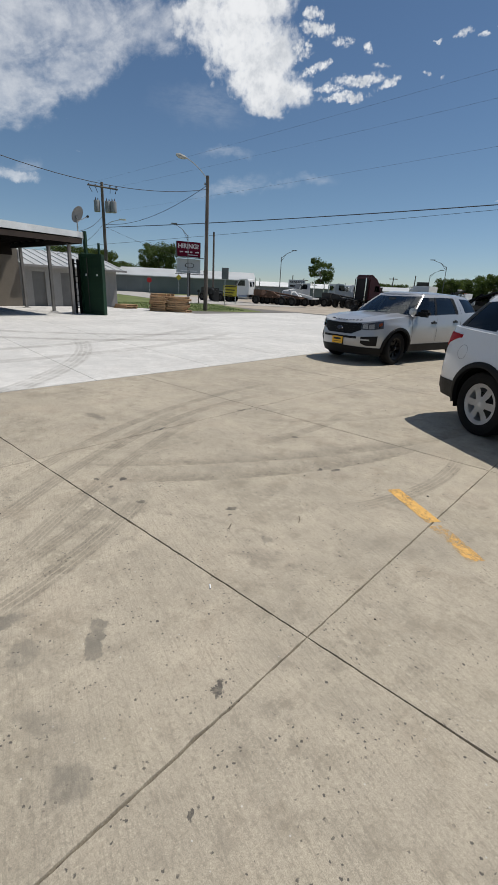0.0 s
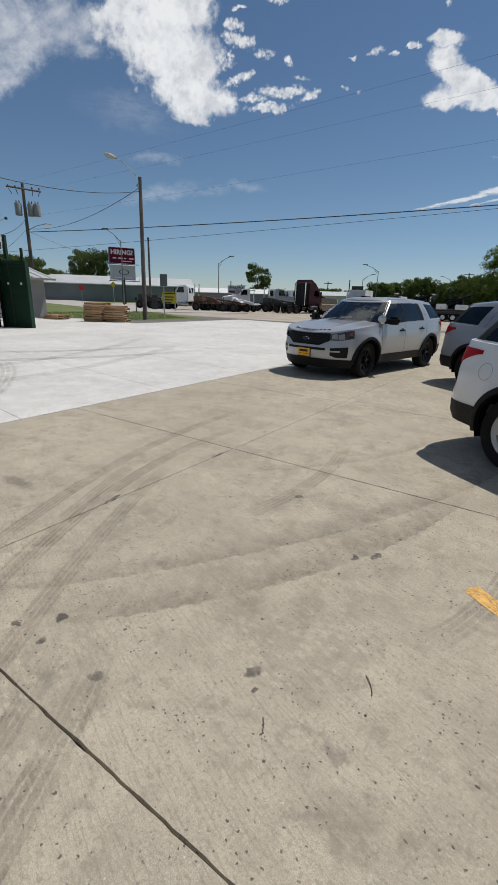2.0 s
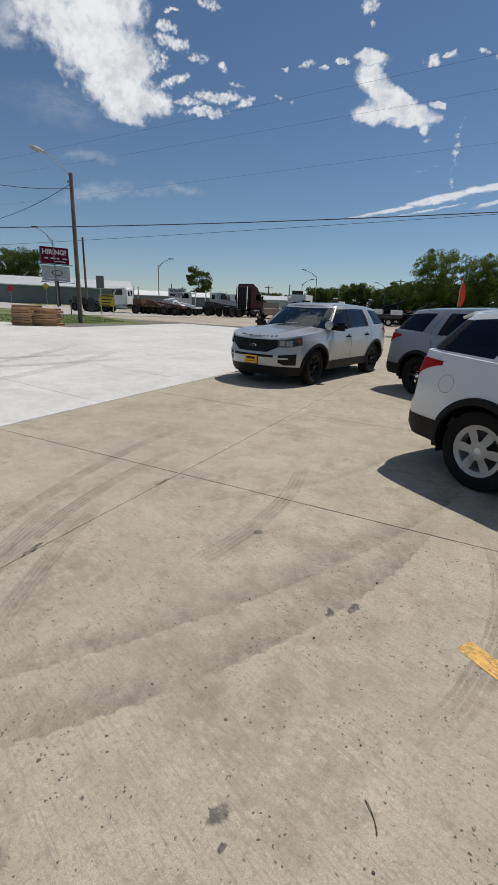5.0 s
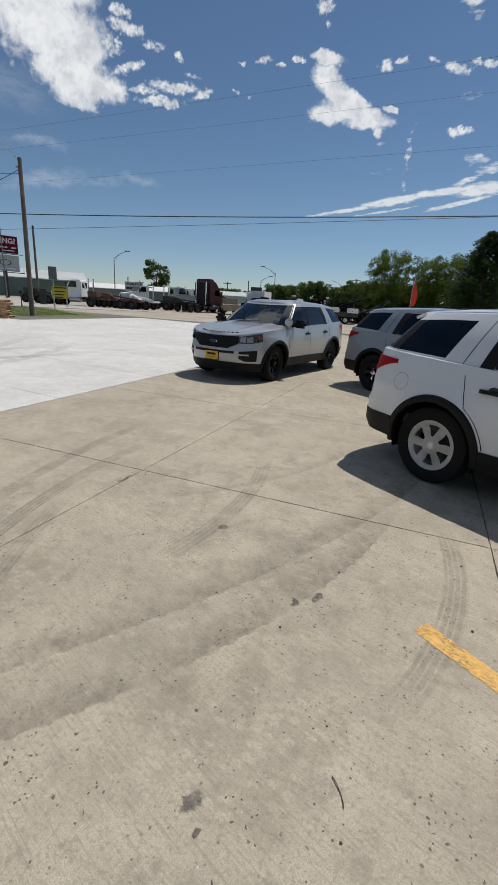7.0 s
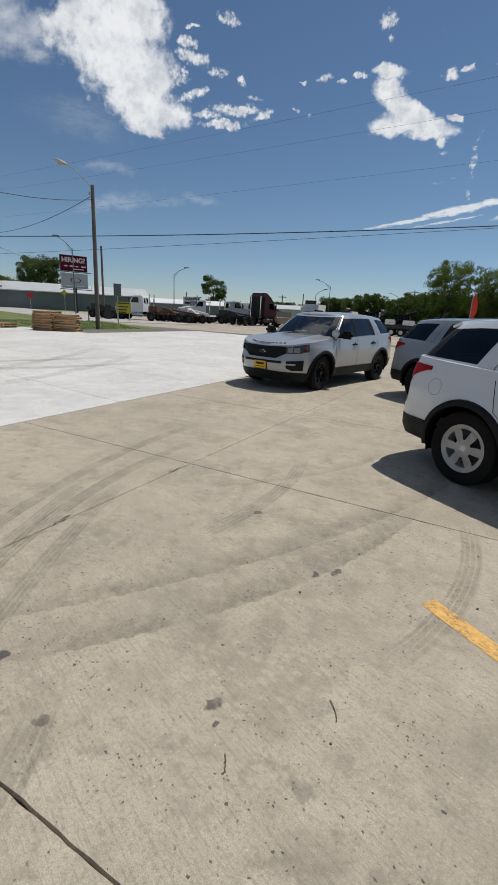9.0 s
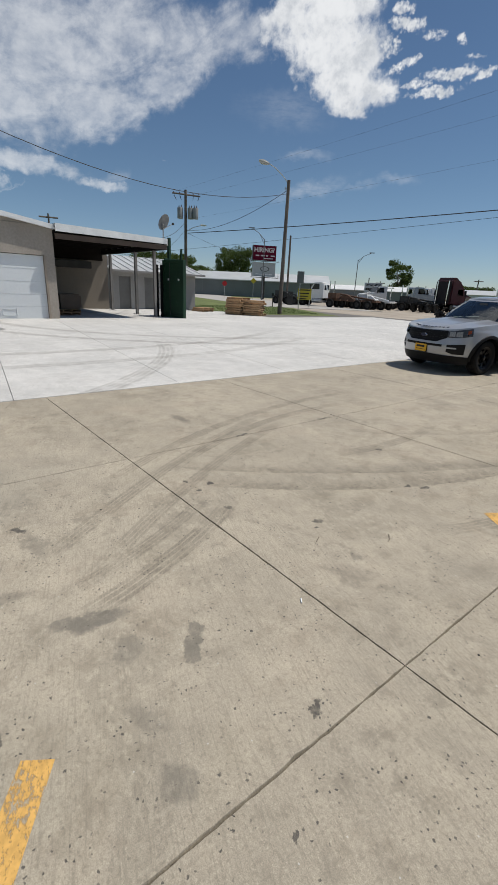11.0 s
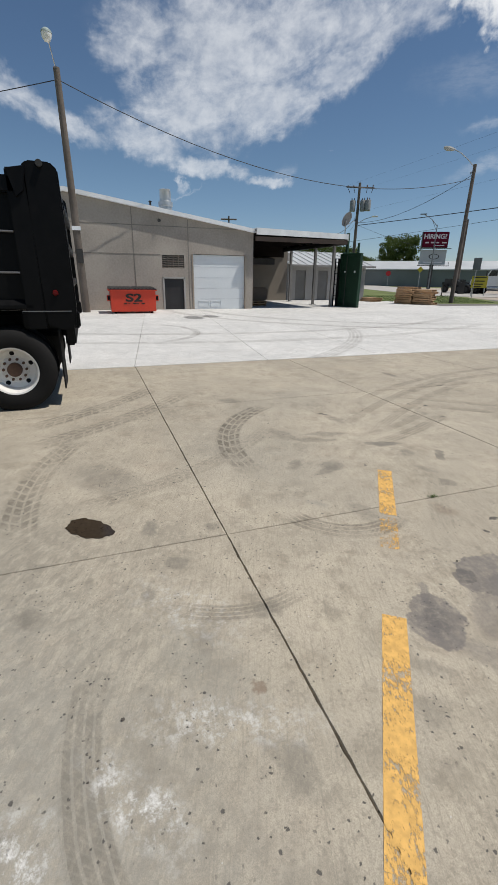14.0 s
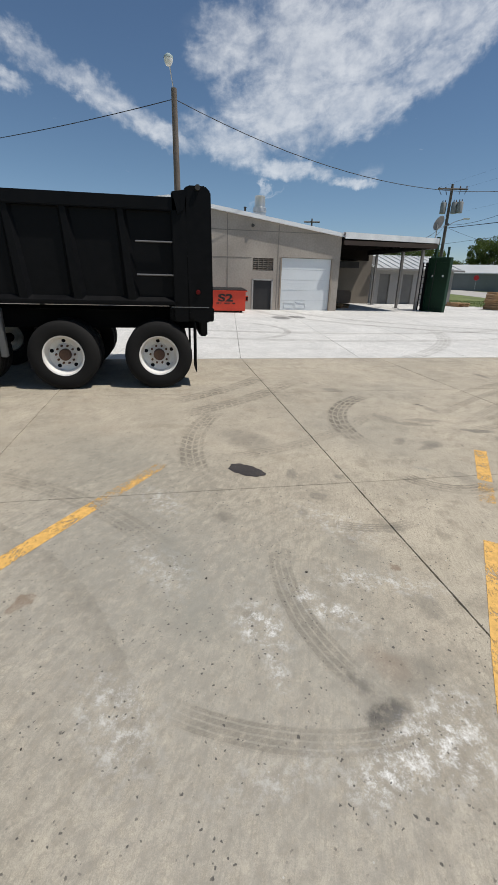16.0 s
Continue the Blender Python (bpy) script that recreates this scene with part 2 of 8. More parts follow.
def glass(name, tint, gloss_rough=0.02, ior=1.5):
    m, g = material(name)
    clear = g.node("ShaderNodeBsdfTransparent", {0: (*tint, 1)})
    shine = g.node("ShaderNodeBsdfGlossy", {0: (0.9, 0.93, 0.95, 1), 1: gloss_rough})
    fr = g.node("ShaderNodeFresnel", {0: ior})
    g.node("ShaderNodeOutputMaterial", {0: g.node("ShaderNodeMixShader", {0: fr.outputs[0], 1: clear.outputs[0], 2: shine.outputs[0]}).outputs[0]})
    return m


def here(g):
    return g.node("ShaderNodeNewGeometry").outputs["Position"]


def blot(g, at, warp, x, y, rx, ry, turn, edge):
    """A stain on the ground: 1 inside an oval with a ragged rim, 0 outside."""
    rel = g.vec("SUBTRACT", g.vec("ADD", at, warp), (x, y, 0))
    rel = g.node("ShaderNodeVectorRotate", {"Vector": rel, "Angle": -radians(turn)}, rotation_type="Z_AXIS").outputs[0]
    rel = g.vec("MULTIPLY", rel, (1 / rx, 1 / ry, 0))
    return g.ramp(g.vec("LENGTH", rel), 1.0, 1.0 - edge)


def track(g, at, warp, x, y, radius, half, start, sweep, pitch, style):
    """A tyre print along an arc: fine ribs, tread blocks, or a smear with a lugged outer edge."""
    flatrel = g.vec("MULTIPLY", g.vec("SUBTRACT", g.vec("ADD", at, warp), (x, y, 0)), (1, 1, 0))
    off = g.math("SUBTRACT", g.vec("LENGTH", flatrel), radius)
    sep = g.node("ShaderNodeSeparateXYZ", {0: g.node("ShaderNodeVectorRotate", {"Vector": flatrel, "Angle": -radians(start + sweep / 2)}, rotation_type="Z_AXIS").outputs[0]})
    ang = g.math("ARCTAN2", sep.outputs[1], sep.outputs[0])
    ends = g.ramp(g.math("ABSOLUTE", ang), radians(sweep / 2), radians(sweep / 2) * 0.6)
    along = g.math("MULTIPLY", ang, radius)
    if style == "smear":
        lug = g.ramp(g.math("PINGPONG", along, pitch * 0.5), pitch * 0.14, pitch * 0.24, -0.006, 0.006)
        edge = g.math("ADD", off, lug)
        mark = g.math("MULTIPLY", g.ramp(edge, 0.006, -0.006), g.ramp(edge, -2 * half, -0.02, 0.0, 1.0))
        fade = g.ramp(g.math("PINGPONG", g.math("ADD", along, g.math("MULTIPLY", off, 0.7)), pitch * 0.5), 0.0, pitch * 0.3, 0.75, 1.0)
        return g.math("MULTIPLY", g.math("MULTIPLY", mark, ends), fade)
    band = g.ramp(g.math("ABSOLUTE", off), half, half * 0.85)
    ribs = g.ramp(g.math("PINGPONG", g.math("ADD", off, half * 0.1), half * 0.24), half * 0.04, half * 0.09)
    if style == "blocks":
        bars = g.math("PINGPONG", g.math("ADD", along, g.math("MULTIPLY", g.math("ABSOLUTE", off), 0.8)), pitch * 0.35)
        ribs = g.math("MULTIPLY", ribs, g.ramp(bars, pitch * 0.06, pitch * 0.11))
    else:
        bars = g.math("PINGPONG", g.math("ADD", along, g.math("MULTIPLY", off, 1.2)), 0.018)
        ribs = g.math("MULTIPLY", ribs, g.ramp(bars, 0.0, 0.009, 0.6, 1.0))
    return g.math("MULTIPLY", g.math("MULTIPLY", band, ends), g.math("MULTIPLY_ADD", ribs, 0.75, 0.25))


def concrete(name, dark, light, stains=(), tracks=(), chalk=(), dirt=0.5, streaks=()):
    m, g = material(name)
    at = here(g)
    shade = g.node("ShaderNodeObjectInfo").outputs["Random"]
    big, mid = g.noise(at, 0.45, 5, 0.6), g.noise(at, 2.6, 6, 0.65)
    grain, pits = g.noise(at, 230, 4, 0.75), g.noise(at, 21, 3, 0.5)
    c = g.mix(g.ramp(g.math("ADD", g.math("MULTIPLY", big, 0.5), g.math("MULTIPLY", mid, 0.5)), 0.34, 0.66), dark, light)
    c = g.mix(g.math("MULTIPLY_ADD", shade, 0.10, 0.0), c, [v * 0.7 for v in dark])
    c = g.mix(g.math("MULTIPLY", g.ramp(grain, 0.42, 0.62), 0.55), c, [v * 0.55 for v in dark])
    c = g.mix(g.math("MULTIPLY", g.ramp(g.noise(at, 95, 5, 0.75), 0.5, 0.66), 0.40), c, [min(1, v * 1.2) for v in light])
    scuff = g.noise(g.node("ShaderNodeVectorRotate", {"Vector": at, "Angle": 0.9}, rotation_type="Z_AXIS").outputs[0], 5.0, 8, 0.78, 0.6)
    c = g.mix(g.math("MULTIPLY", g.ramp(scuff, 0.54, 0.66), 0.22 * dirt * 2), c, [v * 0.58 for v in dark])
    c = g.mix(g.math("MULTIPLY", g.ramp(g.noise(at, 1.15, 8, 0.75), 0.52, 0.74), 0.55 * dirt), c, [v * 0.62 for v in dark])
    # faint rosy and greenish casts left by damp and dust
    c = g.mix(g.math("MULTIPLY", g.ramp(g.noise(at, 1.7, 6, 0.7), 0.50, 0.68), 0.30 * dirt), c, [v * f for v, f in zip(light, (0.92, 0.80, 0.76))])
    c = g.mix(g.math("MULTIPLY", g.ramp(g.noise(g.vec("ADD", at, (7.3, 2.1, 0.0)), 1.3, 6, 0.7), 0.50, 0.70), 0.45 * dirt), c, [v * f for v, f in zip(dark, (0.94, 0.96, 0.90))])
    # small hard-edged spots and scabs
    if dirt > 0.4:
        blotch = g.math("MULTIPLY", g.ramp(g.noise(at, 7.0, 8, 0.72), 0.52, 0.63), g.ramp(g.noise(g.vec("ADD", at, (3.1, 9.4, 0.0)), 0.75, 4, 0.6), 0.40, 0.60))
        c = g.mix(g.math("MULTIPLY", blotch, 0.55), c, [v * 0.58 for v in dark])
        lugs = g.node("ShaderNodeTexVoronoi", {"Vector": g.vec("MULTIPLY", g.vec("ADD", at, g.vec("MULTIPLY", g.node("ShaderNodeTexNoise", {"Vector": at, "Scale": 9.0}).outputs[1], (0.05, 0.05, 0.0))), (15, 24, 1)), "Scale": 1.0, "Randomness": 0.7}).outputs["Distance"]
        lugs = g.math("MULTIPLY", g.ramp(lugs, 0.25, 0.55), g.ramp(g.noise(g.vec("ADD", at, (1.7, 4.4, 0.0)), 1.1, 5, 0.65), 0.50, 0.64))
        c = g.mix(g.math("MULTIPLY", lugs, 0.38), c, [v * 0.60 for v in dark])
        if chalk:
            # ground churned over by lugged wheels, with dust pressed into it
            churned = g.ramp(g.vec("LENGTH", g.vec("MULTIPLY", g.vec("SUBTRACT", at, (0.9, -2.8, 0)), (0.38, 0.62, 0))), 1.15, 0.5)
            lump = g.noise(g.vec("MULTIPLY", g.node("ShaderNodeVectorRotate", {"Vector": at, "Angle": 0.7}, rotation_type="Z_AXIS").outputs[0], (11, 19, 1)), 1.0, 6, 0.66, 0.4)
            c = g.mix(g.math("MULTIPLY", g.math("MULTIPLY", g.ramp(lump, 0.47, 0.62), churned), 0.55), c, [v * 0.60 for v in dark])
            c = g.mix(g.math("MULTIPLY", g.math("MULTIPLY", g.ramp(lump, 0.46, 0.36), churned), 0.35), c, [min(1, v * 1.12) for v in light])
        chips = g.ramp(g.node("ShaderNodeTexVoronoi", {"Vector": at, "Scale": 14.0, "Randomness": 1.0}).outputs["Distance"], 0.06, 0.035)
        c = g.mix(g.math("MULTIPLY", chips, 0.6), c, (0.62, 0.60, 0.56))
    scab = g.math("MULTIPLY", g.ramp(g.noise(at, 17, 9, 0.8, 0.3), 0.60, 0.66), g.ramp(g.noise(at, 2.1, 4, 0.6), 0.42, 0.60))
    c = g.mix(g.math("MULTIPLY", scab, 0.75 * dirt), c, [v * 0.55 for v in dark])
    # hair scratches in two directions
    for turn_, k in ((1.2, 0.5), (-0.55, 0.35)):
        hair = g.noise(g.vec("MULTIPLY", g.node("ShaderNodeVectorRotate", {"Vector": at, "Angle": turn_}, rotation_type="Z_AXIS").outputs[0], (2.2, 160, 1)), 1.0, 4, 0.6)
        c = g.mix(g.math("MULTIPLY", g.math("MULTIPLY", g.ramp(hair, 0.58, 0.70), g.ramp(g.noise(at, 1.9, 4, 0.6), 0.46, 0.62)), k * dirt), c, [v * 0.6 for v in dark])
    gritty = g.noise(at, 62, 3, 0.6)
    c = g.mix(g.math("MULTIPLY", g.ramp(gritty, 0.52, 0.64), 0.42), c, [v * 0.6 for v in dark])
    broom = g.noise(g.vec("MULTIPLY", g.node("ShaderNodeVectorRotate", {"Vector": at, "Angle": 0.35}, rotation_type="Z_AXIS").outputs[0], (6, 110, 1)), 1.0, 3)
    c = g.mix(g.math("MULTIPLY", g.ramp(broom, 0.5, 0.68), 0.36), c, [v * 0.6 for v in dark])
    grime = g.math("MULTIPLY", g.ramp(g.noise(at, 3.4, 10, 0.8, 0.2), 0.47, 0.64), g.ramp(g.noise(at, 0.7, 3, 0.5), 0.34, 0.58))
    c = g.mix(g.math("MULTIPLY", grime, 0.95 * dirt), c, [v * f for v, f in zip(dark, (0.56, 0.545, 0.51))])
    bleach = g.ramp(g.noise(at, 6.3, 9, 0.78, 0.1), 0.52, 0.66)
    c = g.mix(g.math("MULTIPLY", bleach, 0.42 * dirt), c, [min(1, v * 1.13) for v in light])
    warp = g.vec("SCALE", g.vec("SUBTRACT", g.node("ShaderNodeTexNoise", {"Vector": at, "Scale": 5.0, "Detail": 8.0, "Roughness": 0.65}).outputs[1], (0.5, 0.5, 0.5)))
    warp.node.inputs["Scale"].default_value = 0.22
    mottle = g.ramp(g.noise(at, 16, 8, 0.78), 0.32, 0.60, 0.45, 1.0)
    for x, y, rx, ry, turn, edge, force, tint in stains:
        c = g.mix(g.math("MULTIPLY", g.math("MULTIPLY", blot(g, at, warp, x, y, rx, ry, turn, edge), mottle), force), c, tint)
    worn = g.math("MULTIPLY", mottle, g.ramp(g.noise(at, 3.1, 5, 0.65), 0.36, 0.58, 0.35, 1.0))
    little = g.vec("SCALE", warp)
    little.node.inputs["Scale"].default_value = 0.10
    for x, y, radius, half, start, sweep, pitch, force, style in tracks:
        c = g.mix(g.math("MULTIPLY", g.math("MULTIPLY", track(g, at, little, x, y, radius, half, start, sweep, pitch, style), worn), force), c, (0.115, 0.099, 0.074))
    for x, y, rx, ry, turn, edge, force in chalk:
        speck = g.math("MULTIPLY", blot(g, at, warp, x, y, rx, ry, turn, edge), g.ramp(g.noise(g.vec("MULTIPLY", at, (1, 1, 1)), 16, 8, 0.8), 0.46, 0.66))
        c = g.mix(g.math("MULTIPLY", speck, force), c, (0.78, 0.77, 0.74))
    jag = g.vec("ADD", at, g.vec("MULTIPLY", g.node("ShaderNodeTexNoise", {"Vector": at, "Scale": 60.0, "Detail": 3.0}).outputs[1], (0.02, 0.02, 0.0)))
    specks = g.ramp(g.node("ShaderNodeTexVoronoi", {"Vector": jag, "Scale": 9.0, "Randomness": 1.0}).outputs["Distance"], 0.085, 0.05)
    specks = g.math("MULTIPLY", specks, g.ramp(pits, 0.44, 0.52))
    tiny = g.ramp(g.node("ShaderNodeTexVoronoi", {"Vector": jag, "Scale": 34.0, "Randomness": 1.0}).outputs["Distance"], 0.19, 0.11)
    specks = g.math("MAXIMUM", specks, g.math("MULTIPLY", tiny, g.ramp(g.noise(at, 5, 4, 0.6), 0.42, 0.58)))
    c = g.mix(g.math("MULTIPLY", specks, 0.85), c, (0.06, 0.055, 0.05))
    relief = g.math("ADD", g.math("MULTIPLY", grain, 0.5), g.math("ADD", g.math("MULTIPLY", broom, 0.35), g.math("MULTIPLY", specks, -0.8)))
    finish(g, c, g.ramp(mid, 0.3, 0.7, 0.78, 0.92), 0, relief, 0.45, 0.006)
    return m


OIL, WET, GREY = (0.055, 0.05, 0.045), (0.105, 0.095, 0.088), (0.180, 0.162, 0.130)
GRIME, RUSTY = (0.235, 0.225, 0.19), (0.20, 0.145, 0.10)
DAMP = (0.150, 0.134, 0.122)
CHALKY = (0.36, 0.35, 0.325)
GRIME_PATCHES_A = [(1.3, -2.6, 2.6, 1.25, 30, 0.7, 0.30, CHALKY), (0.6, -2.6, 2.6, 1.5, 35, 0.9, 0.55, GRIME), (2.4, -4.2, 2.2, 1.6, 0, 0.9, 0.5, GRIME), (-1.6, -0.6, 1.6, 1.0, 20, 0.9, 0.35, GRIME), (-1.2, -3.2, 1.4, 0.9, 60, 0.9, 0.45, GRIME),
    (-3.2, 0.4, 1.6, 0.9, 120, 0.9, 0.3, GRIME), (0.47, -2.65, 0.5, 0.12, 20, 0.8, 0.75, GRIME), (0.96, -2.56, 0.3, 0.2, 0, 0.9, 0.7, GRIME), (0.6, -1.58, 0.5, 0.25, 20, 0.9, 0.5, GRIME)]
DAMP_PATCHES_A = [(0.485, 0.10, 0.25, 0.17, -80, 0.07, 0.85, DAMP), (0.58, 0.17, 0.14, 0.10, -84, 0.08, 0.8, DAMP), (0.72, -0.10, 0.30, 0.14, 130, 0.35, 0.55, DAMP), (0.67, -0.434, 0.19, 0.15, 140, 0.12, 0.92, DAMP), (0.51, -0.36, 0.11, 0.035, 157, 0.4, 0.75, DAMP), (0.95, -0.38, 0.30, 0.09, 26, 0.8, 0.6, DAMP)]
GREY_SMUDGES_A = [(-1.105, 1.147, 0.062, 0.042, 21, 0.2, 0.8, GREY), (-1.008, 1.074, 0.105, 0.058, 149, 0.2, 0.85, GREY), (-1.47, 0.76, 0.22, 0.075, 75, 0.3, 0.8, GREY), (-0.55, 0.73, 0.1, 0.08, 30, 0.5, 0.75, GREY),
    (1.42, -1.62, 0.16, 0.1, 60, 0.8, 0.6, GREY), (0.04, -2.35, 0.09, 0.06, 60, 0.6, 0.7, GREY), (-0.35, -0.2, 0.22, 0.1, 10, 0.6, 0.5, GREY), (-2.0, -0.1, 0.3, 0.1, 20, 0.5, 0.55, GREY),
    (-2.3, 0.7, 0.25, 0.08, 0, 0.5, 0.55, GREY), (-1.9, 0.35, 0.3, 0.07, 75, 0.4, 0.6, GREY), (-1.75, 0.15, 0.28, 0.07, 70, 0.4, 0.6, GREY), (-3.2, 7.0, 0.5, 0.22, 0, 0.7, 0.35, GREY),
    (-2.2, 1.9, 0.08, 0.06, 20, 0.8, 0.6, GREY)]
GREY_SMUDGES_B = [(-0.95, 2.15, 0.16, 0.1, 30, 0.7, 0.45, GREY), (-0.4, 2.9, 0.6, 0.3, 30, 0.8, 0.25, GREY), (1.2, 3.0, 0.5, 0.5, 0, 0.8, 0.3, GREY), (0.33, -1.2, 0.13, 0.08, 70, 0.6, 0.65, GREY),
    (-1.18, 0.83, 0.09, 0.08, 0, 0.4, 0.6, GREY), (-0.82, 0.76, 0.11, 0.06, 30, 0.5, 0.5, GREY), (-1.14, 0.0, 0.13, 0.15, 0, 0.5, 0.65, GREY), (-1.05, 2.31, 0.05, 0.045, 0, 0.5, 0.7, GREY),
    (-1.48, -1.93, 0.5, 0.3, 40, 0.7, 0.6, GREY), (-0.6, -1.65, 0.1, 0.08, 0, 0.5, 0.75, GREY), (-0.49, -1.27, 0.1, 0.07, 30, 0.6, 0.7, GREY), (1.07, -0.79, 0.13, 0.1, 0, 0.7, 0.55, GREY),
    (1.05, -1.4, 0.15, 0.11, 20, 0.6, 0.65, GREY)]
GREY_SMUDGES_D = [(-1.253, -0.29, 0.164, 0.081, 124, 0.6, 0.7, GREY), (-1.073, -0.089, 0.205, 0.077, 124, 0.6, 0.75, GREY), (-1.458, 0.752, 0.164, 0.088, -94, 0.4, 0.75, GREY), (-1.042, 1.1, 0.113, 0.06, 139, 0.5, 0.55, GREY), (-0.541, -0.456, 0.132, 0.085, -122, 0.8, 0.5, GRIME), (-3.453, -0.25, 0.172, 0.141, -152, 0.5, 0.7, GREY), (-0.382, -2.336, 0.101, 0.058, -123, 0.6, 0.55, GREY), (0.893, -0.652, 0.158, 0.044, -120, 0.8, 0.5, GREY), (-2.462, 2.758, 0.146, 0.065, -122, 0.9, 0.45, GREY), (-2.1, 2.937, 0.217, 0.096, -123, 0.9, 0.4, GREY)]
GREY_SMUDGES_C = [(-0.18, -1.57, 0.09, 0.07, 0, 0.5, 0.7, GREY), (0.05, -1.76, 0.07, 0.05, 0, 0.5, 0.7, GREY), (0.99, -2.29, 0.05, 0.05, 0, 0.5, 0.75, GREY), (0.44, -1.54, 0.11, 0.09, 0, 0.7, 0.6, GREY),
    (0.04, -2.32, 0.12, 0.07, 30, 0.6, 0.65, GREY), (1.5, -1.68, 0.12, 0.08, 60, 0.8, 0.6, GREY)]
WET_SPOTS_A = [(0.455, -0.075, 0.072, 0.086, 0, 0.2, 0.8, WET), (0.66, -0.43, 0.14, 0.09, 140, 0.5, 0.55, WET)]
RUST_SPOTS_A = [(0.75, -3.45, 0.05, 0.1, 60, 0.3, 0.8, RUSTY), (-0.2, 0.37, 0.14, 0.1, 20, 0.7, 0.5, RUSTY), (0.75, -1.41, 0.035, 0.03, 0, 0.5, 0.8, RUSTY), (1.37, -1.76, 0.18, 0.12, 30, 0.9, 0.55, RUSTY)]
OIL_DRIPS_A = [(-4.3, 2.9, 0.3, 0.1, 0, 0.6, 0.5, OIL), (-2.5, 2.16, 0.035, 0.045, 20, 0.3, 0.95, OIL), (-2.42, 1.98, 0.028, 0.03, 20, 0.3, 0.9, OIL), (-2.62, 1.98, 0.025, 0.02, 20, 0.3, 0.9, OIL),
    (-2.05, 2.02, 0.05, 0.035, 20, 0.5, 0.7, OIL), (-1.5, 3.6, 0.03, 0.035, 20, 0.3, 0.95, OIL), (-1.38, 3.68, 0.03, 0.035, 20, 0.3, 0.95, OIL), (-2.21, 4.16, 0.035, 0.05, 20, 0.3, 0.9, OIL),
    (-3.385, 3.19, 0.022, 0.11, 0, 0.3, 0.95, OIL), (-3.38, 4.55, 0.02, 0.1, 0, 0.3, 0.9, OIL), (-1.5, 2.45, 0.045, 0.03, 50, 0.4, 0.85, OIL), (-1.46, 2.36, 0.02, 0.02, 0, 0.4, 0.9, OIL),
    (0.8, 0.9, 0.03, 0.03, 0, 0.3, 0.95, OIL)]
OIL_DRIPS_B = [(0.16, 1.0, 0.025, 0.03, 0, 0.3, 0.95, OIL), (0.02, 0.62, 0.025, 0.03, 0, 0.3, 0.95, OIL), (-0.45, 1.3, 0.02, 0.04, 50, 0.3, 0.95, OIL), (0.13, 0.44, 0.026, 0.03, 0, 0.3, 0.95, OIL),
    (-1.05, 0.3, 0.03, 0.025, 0, 0.3, 0.9, OIL), (-0.21, 0.945, 0.018, 0.016, 0, 0.3, 0.95, OIL), (-2.54, 0.67, 0.07, 0.03, 20, 0.3, 0.85, OIL), (1.60, -1.875, 0.16, 0.085, 124, 0.6, 0.85, OIL), (1.42, -1.95, 0.13, 0.05, 14, 0.9, 0.5, OIL)]
TYRE_PRINTS_A = [(-6.25, 5.74, 5.26, 0.14, -48, 42, 0.12, 0.6, "smear"), (-9.89, 8.21, 9.3, 0.13, -43, 32, 0.12, 0.58, "smear"), (4.1, 5.97, 8.4, 0.07, -184, 40, 0.08, 0.55, "ribs"), (1.91, 5.08, 5.72, 0.07, -186, 40, 0.08, 0.62, "ribs"),
    (-1.59, 0.95, 1.71, 0.13, -155, 80, 0.25, 0.95, "blocks"), (-0.57, -0.27, 0.45, 0.09, -85, 130, 0.07, 0.75, "ribs"), (0.82, -0.78, 1.3, 0.075, -114, 64, 0.07, 0.5, "ribs"), (0.26, -1.91, 1.43, 0.06, -36, 46, 0.07, 0.5, "ribs"),
    (-0.34, -1.24, 0.67, 0.06, -48, 75, 0.06, 0.6, "ribs"), (7.74, 8.33, 12.45, 0.07, -160, 20, 0.08, 0.45, "ribs"), (7.74, 8.33, 12.1, 0.07, -160, 20, 0.08, 0.42, "ribs")]
TYRE_PRINTS_C = [(-3.39, 4.31, 2.77, 0.075, -28, 43, 0.08, 0.5, "ribs"), (-5.98, 4.55, 3.72, 0.08, -18, 39, 0.08, 0.45, "ribs"), (1.69, 2.96, 3.23, 0.09, -138, 18, 0.1, 0.3, "blocks"), (-1.08, 0.36, 2.85, 0.13, -120, 40, 0.16, 0.7, "blocks")]
TYRE_PRINTS_B = [(-5.55, -0.26, 4.17, 0.08, 12, 24, 0.08, 0.6, "ribs"), (-5.55, -0.26, 3.95, 0.06, 12, 24, 0.08, 0.45, "ribs"), (-6.1, 7.6, 4.6, 0.1, -50, 40, 0.1, 0.35, "smear"), (2.2, -5.6, 3.4, 0.1, 120, 40, 0.1, 0.4, "ribs"),
    (2.2, -5.6, 2.9, 0.12, 95, 60, 0.14, 0.35, "smear"), (-4.5, -3.0, 3.6, 0.1, 10, 45, 0.12, 0.4, "blocks"), (-8.0, -6.0, 6.04, 0.15, 33, 22, 0.18, 0.75, "blocks"), (-8.0, -6.0, 6.6, 0.15, 30, 24, 0.18, 0.6, "blocks")]
